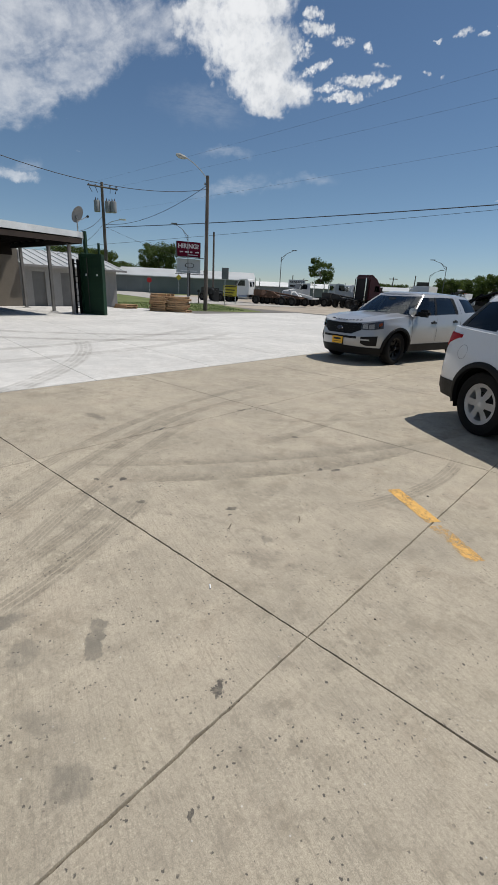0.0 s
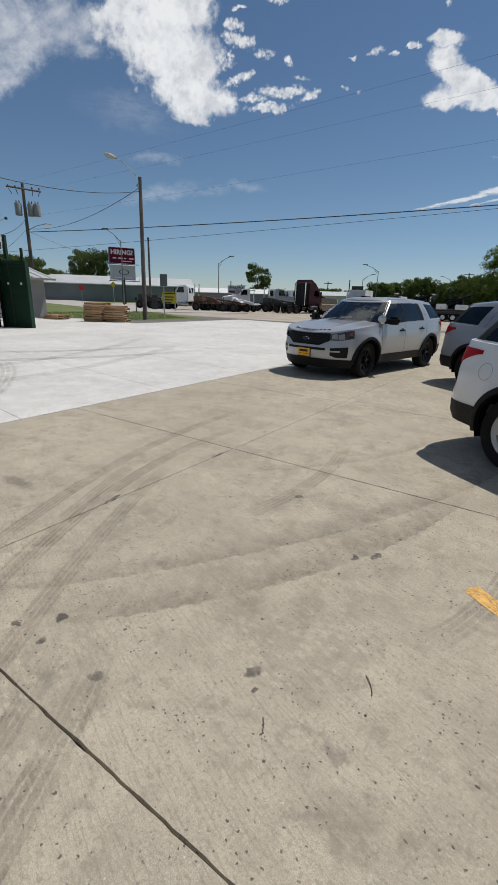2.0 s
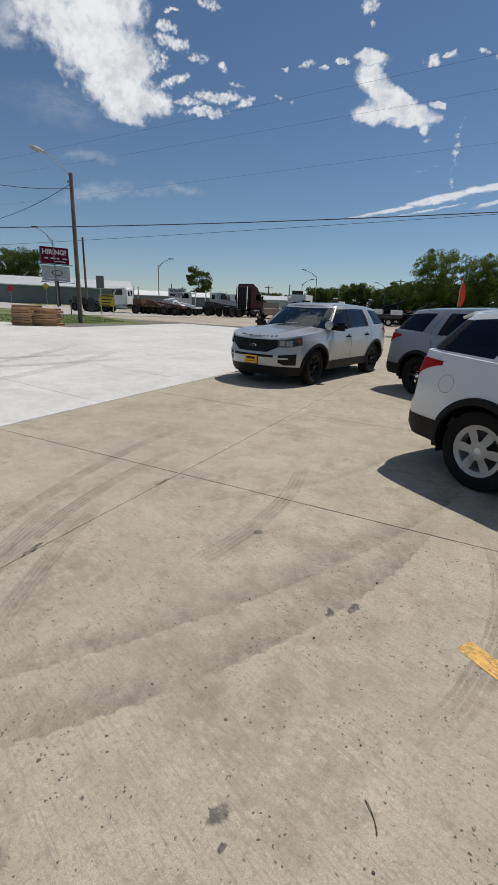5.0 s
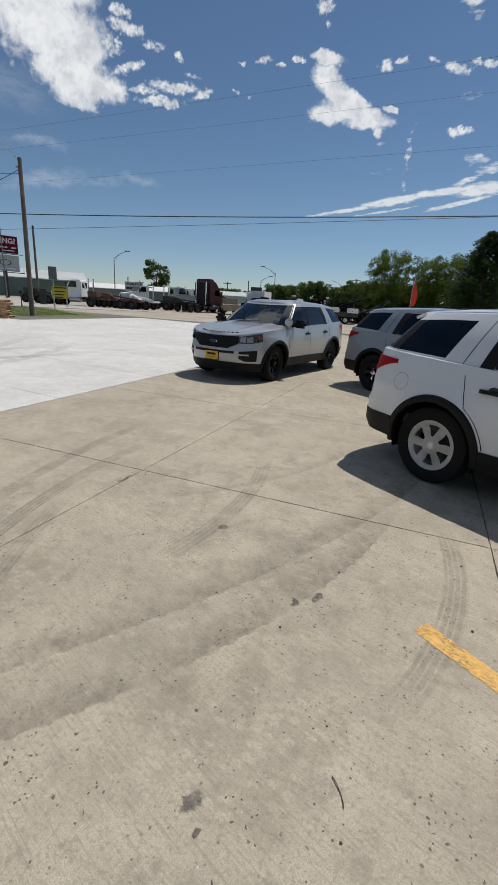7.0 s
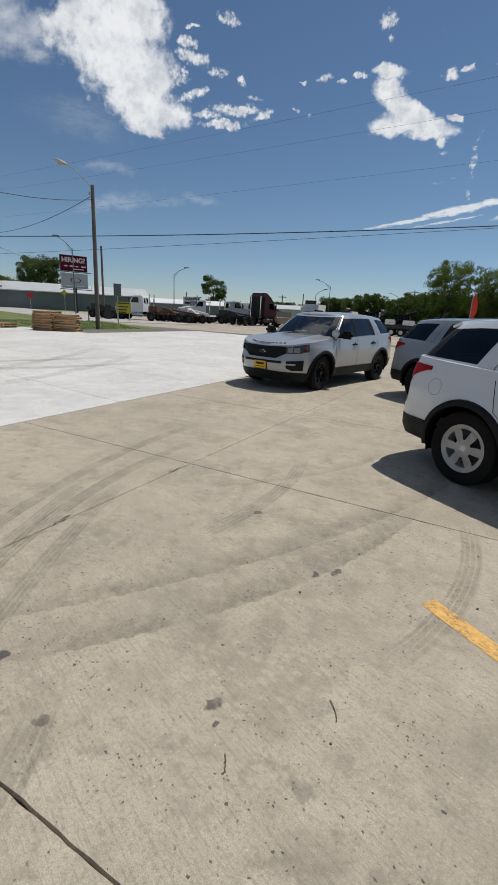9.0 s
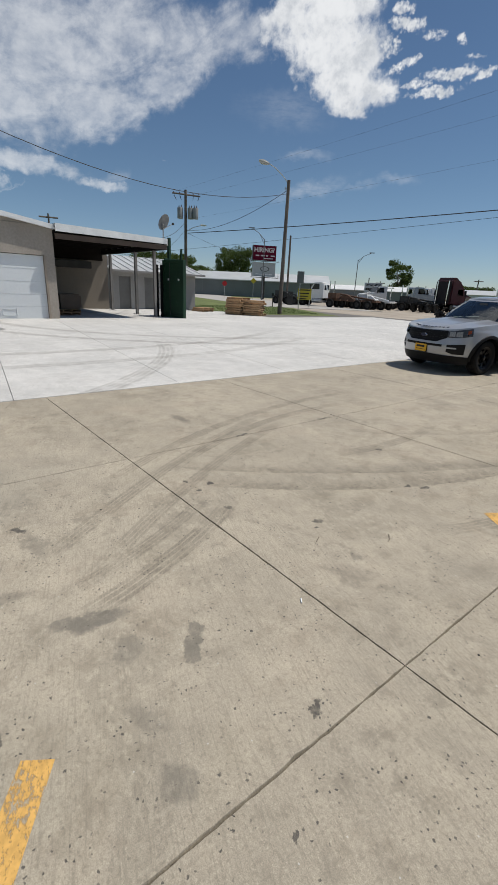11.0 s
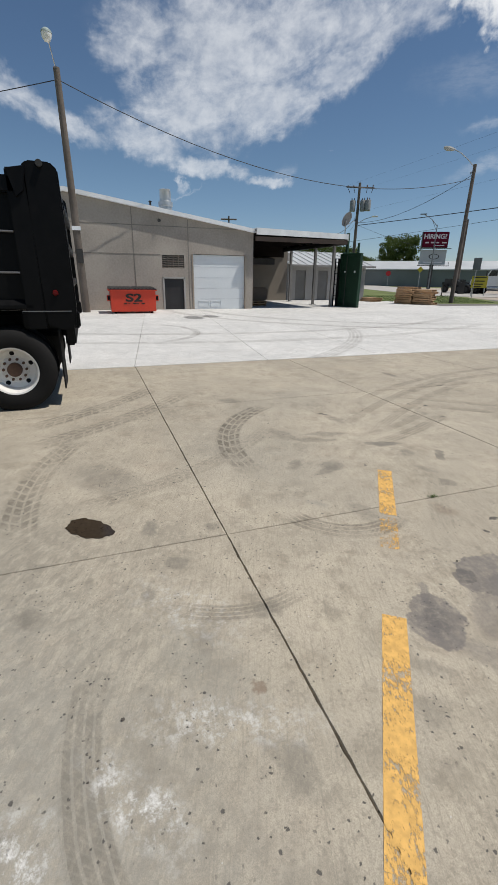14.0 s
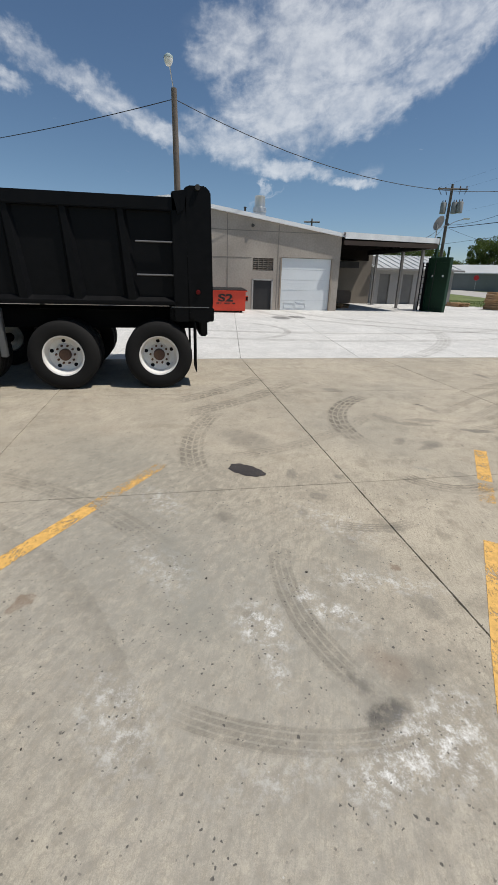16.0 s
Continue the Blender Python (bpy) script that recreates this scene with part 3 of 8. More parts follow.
CHALK_PATCHES_A = [(1.72, -1.68, 0.24, 0.3, 20, 0.9, 0.95), (1.8, -1.95, 0.14, 0.3, 20, 0.9, 0.9), (1.08, -2.26, 0.26, 0.17, 20, 0.9, 0.85), (1.0, -1.92, 0.34, 0.12, 40, 0.9, 0.8),
    (0.85, -1.55, 0.5, 0.14, 70, 0.9, 0.55), (0.2, -1.6, 0.5, 0.25, 40, 0.9, 0.35), (1.45, -2.9, 0.4, 0.2, 20, 0.9, 0.45), (0.55, -2.75, 0.45, 0.2, 30, 0.9, 0.35),
    (1.35, -2.25, 0.2, 0.06, 10, 0.9, 0.5), (1.75, -2.3, 0.1, 0.4, 10, 0.9, 0.3), (-0.25, -2.75, 0.4, 0.2, 30, 0.9, 0.4)]
LOT_STAINS = GRIME_PATCHES_A + DAMP_PATCHES_A + GREY_SMUDGES_A + GREY_SMUDGES_B + GREY_SMUDGES_C + GREY_SMUDGES_D + WET_SPOTS_A + RUST_SPOTS_A + OIL_DRIPS_A + OIL_DRIPS_B
LOT_PRINTS = TYRE_PRINTS_A + TYRE_PRINTS_B + TYRE_PRINTS_C
LOT_DARK, LOT_LIGHT = (0.366, 0.320, 0.247), (0.529, 0.464, 0.358)
LOT = concrete("weathered_concrete", LOT_DARK, LOT_LIGHT)


def lot_surface(x0, x1, y0, y1):
    """The lot's concrete with the stains and prints that reach into one slab."""
    def near(x, y, r):
        return x0 - r < x < x1 + r and y0 - r < y < y1 + r

    def crossed(p):
        return any(near(p[0] + p[2] * math.cos(radians(p[4] + p[5] * k / 60)), p[1] + p[2] * math.sin(radians(p[4] + p[5] * k / 60)), 2 * p[3] + 0.12) for k in range(61))

    stains = [p for p in LOT_STAINS if near(p[0], p[1], max(p[2], p[3]) + 0.12)]
    prints = [p for p in LOT_PRINTS if crossed(p)]
    chalk = [p for p in CHALK_PATCHES_A if near(p[0], p[1], max(p[2], p[3]) + 0.12)]
    if not stains and not prints and not chalk:
        return LOT
    return concrete("weathered_concrete_marked", LOT_DARK, LOT_LIGHT, stains, prints, chalk)


PALE = concrete("pale_concrete", (0.54, 0.53, 0.505), (0.765, 0.745, 0.705), [(-15.87, 2.04, 0.45, 0.85, 90, 0.3, 0.9, (0.10, 0.095, 0.09)), (-16.33, 2.86, 0.40, 0.65, 90, 0.3, 0.9, (0.10, 0.095, 0.09)), (-8.2, 24.5, 0.7, 3.0, 0, 0.4, 0.5, (0.3, 0.28, 0.25))],
                [(-20.5, 12.5, 10.8, 0.22, -95, 95, 0.2, 0.62, "ribs"), (-20.5, 12.5, 9.2, 0.22, -95, 95, 0.2, 0.6, "ribs"), (-27.0, 3.0, 16.5, 0.2, -30, 70, 0.2, 0.5, "ribs"), (-27.0, 3.0, 18.2, 0.2, -25, 60, 0.2, 0.42, "ribs"), (-11.5, -1.5, 2.6, 0.12, 20, 130, 0.15, 0.65, "ribs"), (-15.0, -4.0, 11.0, 0.22, 25, 50, 0.2, 0.42, "ribs")], dirt=0.30)

STUCCO = plain("grey_stucco", (0.335, 0.298, 0.256), 0.92, 0, 0.2, 2.0, 0.4)
SEAM = plain("dark_seam", (0.21, 0.19, 0.165), 0.9)
WHITE_TRIM = plain("white_trim", (0.75, 0.76, 0.76), 0.5, 0.0, 0.08)
DOOR_WHITE = plain("white_door_paint", (0.66, 0.69, 0.70), 0.45, 0, 0.04, 2.0, 0.05)
DARK_STEEL = plain("dark_steel", (0.05, 0.048, 0.045), 0.55, 0.4, 0.3)
DARK_SCREEN = plain("dark_screen", (0.025, 0.024, 0.024), 0.5, 0, 0.3)
GALV = plain("galvanised_steel", (0.46, 0.465, 0.47), 0.28, 0.85, 0.12)
RUST = plain("rusty_steel", (0.13, 0.075, 0.05), 0.8, 0.2, 0.35)
WOOD_POLE = plain("weathered_pole_wood", (0.13, 0.108, 0.09), 0.9, 0, 0.3, 4.0, 0.5)
PALLET = plain("pallet_wood", (0.42, 0.27, 0.15), 0.85, 0, 0.35, 5.0, 0.4)
GREEN = plain("green_container_paint", (0.008, 0.036, 0.017), 0.6, 0.0, 0.25, 3.0, 0.1)
RED = plain("red_dumpster_paint", (0.56, 0.05, 0.022), 0.5, 0.0, 0.15, 3.0, 0.1, wear=None)
BLACK_LID = plain("black_plastic", (0.02, 0.02, 0.02), 0.5, 0, 0.2)
RUBBER = plain("tyre_rubber", (0.012, 0.0115, 0.011), 0.85, 0, 0.3, 8.0, 0.4, spec=0.2)
TRIM_BLACK = plain("black_trim", (0.009, 0.009, 0.0095), 0.55, 0, 0.2, 6.0, 0.1, spec=0.2)
GLOSS_BLACK = plain("gloss_black", (0.004, 0.004, 0.005), 0.28, 0, 0.2, 4.0, 0.0, coat=0.25)
BLACK_WHEEL = plain("black_steel_wheel", (0.006, 0.006, 0.0065), 0.33, 0.0, 0.2, 6.0, 0.05, spec=0.35)
SILVER_WHEEL = plain("silver_wheel", (0.72, 0.72, 0.72), 0.38, 0.45, 0.08)
CHROME = plain("chrome", (0.75, 0.76, 0.77), 0.08, 1.0, 0.02, 4, 0.0)
WHITE_WHEEL = plain("white_wheel_paint", (0.72, 0.70, 0.66), 0.5, 0.1, 0.1, 6, 0.1)
TRUCK_BLACK = plain("black_truck_paint", (0.0038, 0.0039, 0.0044), 0.45, 0.0, 0.4, 1.5, 0.10, wear=(0.006, 0.006, 0.007), spec=0.13)
CHASSIS = plain("chassis_black", (0.007, 0.007, 0.007), 0.8, 0.0, 0.3, spec=0.1)
SILVER = paint("silver_paint", (0.415, 0.42, 0.43), 0.35, 0.34)
WHITE_CAR = paint("white_car_paint", (0.70, 0.71, 0.72), 0.0, 0.32)
GREY_CAR = paint("grey_car_paint", (0.27, 0.285, 0.305), 0.2, 0.34)
WINDSHIELD = glass("windshield_glass", (0.36, 0.43, 0.40), 0.02, 1.9)
TINT = glass("tinted_glass", (0.06, 0.07, 0.075))
LENS = glass("clear_lens", (0.9, 0.9, 0.9), 0.03, 1.2)
INSIDE = plain("interior_black", (0.09, 0.09, 0.09), 0.85)
AMBER = plain("amber_lens", (0.45, 0.09, 0.015), 0.2, 0, 0.1, 8, 0.0, coat=0.6)
TAIL_RED = plain("red_lens", (0.30, 0.003, 0.006), 0.35, 0, 0.25, 8, 0.0, coat=0.0, spec=0.12)
PLATE_YELLOW = plain("yellow_plate", (0.74, 0.40, 0.015), 0.5, 0, 0.04)
INK = plain("black_ink", (0.02, 0.018, 0.015), 0.6)
METAL_WALL = plain("grey_metal_siding", (0.17, 0.19, 0.19), 0.6, 0.1, 0.1, 1.0)
METAL_ROOF = plain("pale_metal_roof", (0.55, 0.56, 0.55), 0.45, 0.3, 0.08, 1.0)
GRAVEL = plain("gravel_yard", (0.36, 0.31, 0.25), 0.95, 0, 0.2, 1.2, 0.6)
GRASSY = plain("mown_grass_soil", (0.12, 0.145, 0.045), 0.95, 0, 0.35, 1.2, 0.6)
BLADE = plain("grass_blade", (0.10, 0.16, 0.035), 0.7, 0, 0.35, 3.0)
ROAD = plain("road_concrete", (0.38, 0.36, 0.33), 0.9, 0, 0.12, 1.0)
BARK = plain("bark", (0.12, 0.095, 0.07), 0.95, 0, 0.3, 5, 0.5)
WHITE_PAINT = plain("white_vehicle_paint", (0.72, 0.72, 0.70), 0.4, 0, 0.08)
MAROON = plain("maroon_vehicle_paint", (0.05, 0.011, 0.013), 0.45, 0, 0.2)
TAN = plain("tan_vehicle_paint", (0.28, 0.23, 0.17), 0.7, 0, 0.2)
BANNER = plain("red_banner_cloth", (0.62, 0.06, 0.03), 0.8, 0, 0.1)
SCREEN_RED = plain("billboard_dark_red", (0.085, 0.006, 0.018), 0.6, 0, 0.05, 2, 0, emit=0.15, spec=0.1)
SCREEN_INK = plain("billboard_white", (0.5, 0.48, 0.5), 0.5, 0, 0.02, 2, 0, emit=0.1)
SIGN_GREY = plain("grey_sign_face", (0.42, 0.46, 0.47), 0.6, 0, 0.06)
SIGN_YELLOW = plain("yellow_sign_face", (0.42, 0.36, 0.03), 0.6, 0, 0.05)
SIGN_RED = plain("red_sign_face", (0.45, 0.02, 0.02), 0.5, 0, 0.05)
CABLE = plain("black_cable", (0.02, 0.02, 0.02), 0.7)
OPAL = plain("lamp_opal_glass", (0.75, 0.74, 0.68), 0.3, 0, 0.03)


def worn_paint(name, color, lo=0.41, hi=0.50):
    m, g = material(name)
    at = here(g)
    p = g.node("ShaderNodeBsdfPrincipled", {"Base Color": g.mix(g.ramp(g.noise(at, 30, 5), 0.3, 0.7), color, [v * 0.75 for v in color]), "Roughness": 0.75})
    keep = g.ramp(g.math("ADD", g.math("MULTIPLY", g.noise(at, 5, 5, 0.7), 0.45), g.math("MULTIPLY", g.noise(g.vec("MULTIPLY", g.node("ShaderNodeVectorRotate", {"Vector": at, "Angle": 0.35}, rotation_type="Z_AXIS").outputs[0], (0.5, 1.0, 1.0)), 75, 5, 0.75), 0.55)), lo, hi)
    g.node("ShaderNodeOutputMaterial", {0: g.node("ShaderNodeMixShader", {0: keep, 1: g.node("ShaderNodeBsdfTransparent").outputs[0], 2: p.outputs[0]}).outputs[0]})
    return m


LINE_YELLOW = worn_paint("worn_yellow_line", (0.72, 0.42, 0.115), 0.40, 0.50)
LINE_FADED = worn_paint("faded_yellow_line", (0.72, 0.42, 0.12), 0.47, 0.57)


def leaf_material(name, dark, light):
    m, g = material(name)
    isle = g.node("ShaderNodeNewGeometry").outputs["Random Per Island"]
    c = g.mix(isle, dark, light)
    body = g.node("ShaderNodeBsdfPrincipled", {"Base Color": c, "Roughness": 0.75, "Specular IOR Level": 0.1})
    thin = g.node("ShaderNodeBsdfTranslucent", {0: g.mix(0.5, c, (0.16, 0.22, 0.03))})
    g.node("ShaderNodeOutputMaterial", {0: g.node("ShaderNodeMixShader", {0: 0.4, 1: body.outputs[0], 2: thin.outputs[0]}).outputs[0]})
    return m


LEAF = leaf_material("leaves", (0.030, 0.050, 0.020), (0.095, 0.130, 0.048))
LEAF_YELLOW = leaf_material("yellowing_leaves", (0.05, 0.08, 0.02), (0.21, 0.25, 0.06))
NEEDLE = leaf_material("needles", (0.008, 0.022, 0.012), (0.025, 0.05, 0.024))


# ---- mesh helpers ----
def part(name, bm, mat, parent=None, label="", sharp=35, m=None):
    """Link a bmesh as one mesh object, under a thing or part where one is given."""
    me = bpy.data.meshes.new(name)
    bmesh.ops.recalc_face_normals(bm, faces=bm.faces)
    for f in bm.faces:
        f.smooth = True
    for e in bm.edges:
        if len(e.link_faces) == 2 and e.calc_face_angle(0) > radians(sharp):
            e.smooth = False
    bm.to_mesh(me)
    bm.free()
    me.materials.append(mat)
    ob = new(name, me)
    if parent is not None:
        ob.parent = parent
    if m is not None:
        ob.matrix_basis = m
    if label:
        ob["label"] = label
    return ob


def thing(name, label, category, m=None, group="", kind=""):
    ob = tagged(new(name), label, category, group, kind)
    ob.matrix_basis = m if m is not None else Matrix()
    return ob


def single(name, bm, mat, label, category, m=None, group="", kind=""):
    return tagged(part(name, bm, mat, None, "", 35, m), label, category, group, kind)


def box(bm, x0, x1, y0, y1, z0, z1, bevel=0.0, m=None):
    vs = [bm.verts.new((x, y, z)) for x in (x0, x1) for y in (y0, y1) for z in (z0, z1)]
    fs = [bm.faces.new([vs[i] for i in q]) for q in ((0, 1, 3, 2), (4, 6, 7, 5), (0, 4, 5, 1), (2, 3, 7, 6), (0, 2, 6, 4), (1, 5, 7, 3))]
    if bevel:
        es = {e for f in fs for e in f.edges}
        out = bmesh.ops.bevel(bm, geom=list(es), offset=bevel, segments=2, affect="EDGES", clamp_overlap=True)
        vs = list({v for f in out["faces"] for v in f.verts} | {v for v in vs if v.is_valid})
    if m is not None:
        bmesh.ops.transform(bm, matrix=m, verts=[v for v in vs if v.is_valid])
    return bm


def block(*a, bevel=0.0, m=None):
    return box(bmesh.new(), *a, bevel=bevel, m=m)


def tube(bm, path, radius, n=10, cap=True):
    """A round bar along a path of points; radius is a number or one for each point."""
    pts = [Vector(p) for p in path]
    rad = radius if isinstance(radius, (list, tuple)) else [radius] * len(pts)
    rings = []
    for i, p in enumerate(pts):
        d = (pts[min(i + 1, len(pts) - 1)] - pts[max(i - 1, 0)]).normalized()
        a = d.cross(Vector((0, 0, 1)) if abs(d.z) < 0.95 else Vector((1, 0, 0))).normalized()
        b = d.cross(a)
        rings.append([bm.verts.new(p + rad[i] * (math.cos(t) * a + math.sin(t) * b)) for t in (2 * math.pi * k / n for k in range(n))])
    for r, s in zip(rings, rings[1:]):
        for k in range(n):
            bm.faces.new((r[k], r[(k + 1) % n], s[(k + 1) % n], s[k]))
    if cap:
        bm.faces.new(rings[0][::-1])
        bm.faces.new(rings[-1])
    return bm


def bar(path, radius, n=10):
    return tube(bmesh.new(), path, radius, n)


def lathe(bm, profile, n=36, axis="y", centre=(0, 0, 0)):
    """Turn a profile of (radius, height) about an axis."""
    rings = []
    for r, h in profile:
        ring = []
        for k in range(n):
            c, s = r * math.cos(2 * math.pi * k / n), r * math.sin(2 * math.pi * k / n)
            p = {"y": (c, h, s), "z": (c, s, h), "x": (h, c, s)}[axis]
            ring.append(bm.verts.new(Vector(p) + Vector(centre)))
        rings.append(ring)
    for a, b in zip(rings, rings[1:]):
        for k in range(n):
            bm.faces.new((a[k], a[(k + 1) % n], b[(k + 1) % n], b[k]))
    return rings


def turned(profile, n=36, axis="y", centre=(0, 0, 0), cap=True):
    bm = bmesh.new()
    rings = lathe(bm, profile, n, axis, centre)
    if cap:
        for r in (rings[0], rings[-1]):
            if (r[0].co - r[n // 2].co).length > 1e-4:
                bm.faces.new(r)
    bmesh.ops.remove_doubles(bm, verts=bm.verts, dist=1e-5)
    return bm


def sheet(rows, thick=0.0, bm=None):
    """A grid of points as a surface; with a thickness it becomes a shell."""
    bm = bm or bmesh.new()
    vs = [[bm.verts.new(p) for p in r] for r in rows]
    faces = []
    for a, b in zip(vs, vs[1:]):
        for k in range(len(a) - 1):
            try:
                faces.append(bm.faces.new((a[k], a[k + 1], b[k + 1], b[k])))
            except ValueError:
                pass
    bmesh.ops.remove_doubles(bm, verts=bm.verts, dist=1e-5)
    if thick:
        bm.normal_update()
        bmesh.ops.solidify(bm, geom=list(bm.faces), thickness=thick)
    return bm


def prism(poly, y0, y1, bevel=0.0, m=None):
    """A side view (x, z) given thickness along y."""
    bm = bmesh.new()
    a = [bm.verts.new((x, y0, z)) for x, z in poly]
    b = [bm.verts.new((x, y1, z)) for x, z in poly]
    bm.faces.new(a[::-1])
    bm.faces.new(b)
    for k in range(len(a)):
        bm.faces.new((a[k], a[(k + 1) % len(a)], b[(k + 1) % len(a)], b[k]))
    if bevel:
        bmesh.ops.bevel(bm, geom=list(bm.edges), offset=bevel, segments=2, affect="EDGES", clamp_overlap=True)
    if m is not None:
        bmesh.ops.transform(bm, matrix=m, verts=bm.verts)
    return bm


def words(text, size, mat, parent, m, name="lettering", depth=0.004):
    cu = bpy.data.curves.new(name, "FONT")
    cu.body, cu.size, cu.align_x, cu.align_y, cu.extrude, cu.offset = text, size, "CENTER", "CENTER", depth, size * 0.035
    tmp = bpy.data.objects.new(name, cu)
    scene.collection.objects.link(tmp)
    me = bpy.data.meshes.new_from_object(tmp.evaluated_get(bpy.context.evaluated_depsgraph_get()))
    bpy.data.objects.remove(tmp)
    me.materials.clear()
    me.materials.append(mat)
    ob = new(name, me)
    ob.parent, ob.matrix_basis = parent, m
    return ob


STAND = Vector((-0.9, 1.2, 0))


def bearing(az, d, z=0.0):
    """A place d metres off, az degrees left of north, seen from the middle of the lot."""
    return Vector((STAND.x - d * math.sin(radians(az)), STAND.y + d * math.cos(radians(az)), z))


# ---- ground ----
single("ground", block(-900, 900, -900, 900, -0.6, -0.10), GRASSY, "dry mown grassland reaching to the horizon", "ground", kind="structure")
single("gravel_yard", block(-75, 45, 27.5, 74, -0.3, -0.03), GRAVEL, "pale compacted gravel storage yard", "ground", kind="structure")
verge = bmesh.new()
sheet([[(-24.4, 18.9, -0.01), (-22.2, 27.0, -0.015)], [(-33, 19.5, -0.01), (-36, 34.5, -0.015)], [(-75, 33, -0.01), (-75, 60, -0.015)]], 0.1, verge)
single("grass_verge", verge, GRASSY, "worn mown grass verge beside the paving", "grass", kind="structure")
road = bmesh.new()
sheet([[(-36, 31, 0.004), (-29, 42, 0.004)], [(-60, 39.5, 0.004), (-60, 52, 0.004)], [(-140, 66, 0.004), (-140, 82, 0.004)]], 0.12, road)
single("road", road, ROAD, "sunlit pale concrete side road", "road", kind="structure")

rng = random.Random(4)
blades = bmesh.new()
for _ in range(9500):
    u, v = rng.random(), rng.random()
    x, y = -24.0 - 13 * u, 18.6 + 1.2 * u + v * (8.0 + 6.5 * u)
    h, a = 0.025 + 0.06 * rng.random() ** 2, rng.random() * 6.28
    dx, dy = 0.014 * math.cos(a), 0.014 * math.sin(a)
    lean = (rng.random() - 0.5) * 0.08
    blades.faces.new([blades.verts.new(p) for p in ((x - dx, y - dy, -0.01), (x + dx, y + dy, -0.01), (x + lean, y + lean, h))])
single("grass", blades, BLADE, "short sunburnt grass tufts on the verge", "grass", kind="stuff")

lot = thing("pavement_lot", "weathered tan concrete parking lot cast in square slabs with dark joints", "pavement", kind="structure")
pale = thing("pavement_apron", "fresh pale concrete apron in front of the building", "pavement", kind="structure")


def slab(parent, quad, z, mat, name="slab", chip=False, gap=0.0):
    """One cast slab with eased edges; the joint is left open round it."""
    bm = bmesh.new()
    c = sum((Vector((*q, 0)) for q in quad), Vector()) / 4
    top, mid, low = [], [], []
    if chip:
        rr, dense = random.Random(int(1000 * c.x + 7 * c.y)), []
        for k, q in enumerate(quad):
            a, b = Vector((*q, 0)), Vector((*quad[(k + 1) % 4], 0))
            n = max(2, int((b - a).length / 0.04))
            inw = (c - (a + b) / 2).normalized()
            for j in range(n):
                deep = 0.004 * rr.random() ** 1.5 + (0.006 * rr.random() if rr.random() < 0.06 else 0)
                dense.append(tuple((a.lerp(b, j / n) + inw * deep * (j > 0))[:2]))
        quad = dense
    for q in quad:
        v = Vector((*q, 0))
        inward = (c - v).normalized()
        top.append(bm.verts.new((v + inward * (0.0044 + gap)).to_tuple()[:2] + (z,)))
        mid.append(bm.verts.new((v + inward * (0.0012 + gap)).to_tuple()[:2] + (z - 0.006,)))
        low.append(bm.verts.new((v + inward * (0.0012 + gap)).to_tuple()[:2] + (z - 0.08,)))
    bm.faces.new(top)
    for a, b in ((top, mid), (mid, low)):
        for k in range(len(quad)):
            bm.faces.new((a[k], a[(k + 1) % len(quad)], b[(k + 1) % len(quad)], b[k]))
    return part(name, bm, mat, parent)


# joint bed under the slabs
part("joint_bed", block(-6.17, 12.0, -14, 31, -0.16, -0.022), plain("joint_filler", (0.095, 0.080, 0.064), 0.95), lot)
part("joint_bed", block(-34, -6.19, -14, 31, -0.16, -0.022), plain("pale_joint_filler", (0.15, 0.14, 0.125), 0.95), pale)


# ---- buildings ----
WX = -20.5
hall = thing("workshop", "low grey stucco workshop with shallow gabled white-edged roof", "building")
RIDGE, EAVE, RY0, RY1 = 4.93, 3.66, -2.4, 6.2


def roof_z(y):
    return np.interp(y, [-11.0, RY0, RY1], [EAVE, RIDGE, EAVE])


def wall_piece(y0, y1, z0, z1=None, name="wall"):
    """A piece of the front wall from z0 up to z1 or to the roof, 25 cm thick."""
    bm = bmesh.new()
    t0, t1 = (z1, z1) if z1 is not None else (roof_z(y0), roof_z(y1))
    q = [(y0, z0), (y1, z0), (y1, t1), (y0, t0)]
    if z1 is None and y0 < RY0 < y1:
        q = [(y0, z0), (y1, z0), (y1, t1), (RY0, RIDGE), (y0, t0)]
    f = [bm.verts.new((WX, y, z)) for y, z in q]
    b = [bm.verts.new((WX - 0.25, y, z)) for y, z in q]
    bm.faces.new(f)
    bm.faces.new(b[::-1])
    for k in range(len(q)):
        bm.faces.new((f[k], f[(k + 1) % len(q)], b[(k + 1) % len(q)], b[k]))
    return part(name, bm, STUCCO, hall)


wall_piece(-11.0, 1.62, -0.05)
wall_piece(1.62, 2.68, 1.45, 1.90)
wall_piece(1.62, 2.68, 2.48)
wall_piece(2.68, 3.10, -0.05)
wall_piece(3.10, 5.78, 2.55)
wall_piece(5.78, 6.20, -0.05)
part("wall", block(-34, WX - 0.25, 5.95, 6.19, -0.05, 3.5), STUCCO, hall)
part("wall", block(-34, WX - 0.25, -11.0, -10.75, -0.05, 3.5), STUCCO, hall)
roof = bmesh.new()
for y0, y1 in ((-11.2, RY0), (RY0, RY1 + 0.15)):
    a, b = (EAVE, RIDGE) if y1 == RY0 else (RIDGE, EAVE - 0.03)
    sheet([[(WX + 0.14, y0, a + 0.02), (WX + 0.14, y1, b + 0.02)], [(-34, y0, a + 0.02), (-34, y1, b + 0.02)]], 0.0, roof)
bmesh.ops.solidify(roof, geom=list(roof.faces), thickness=0.05)
part("roof", roof, METAL_ROOF, hall, "pale metal roof sheet")
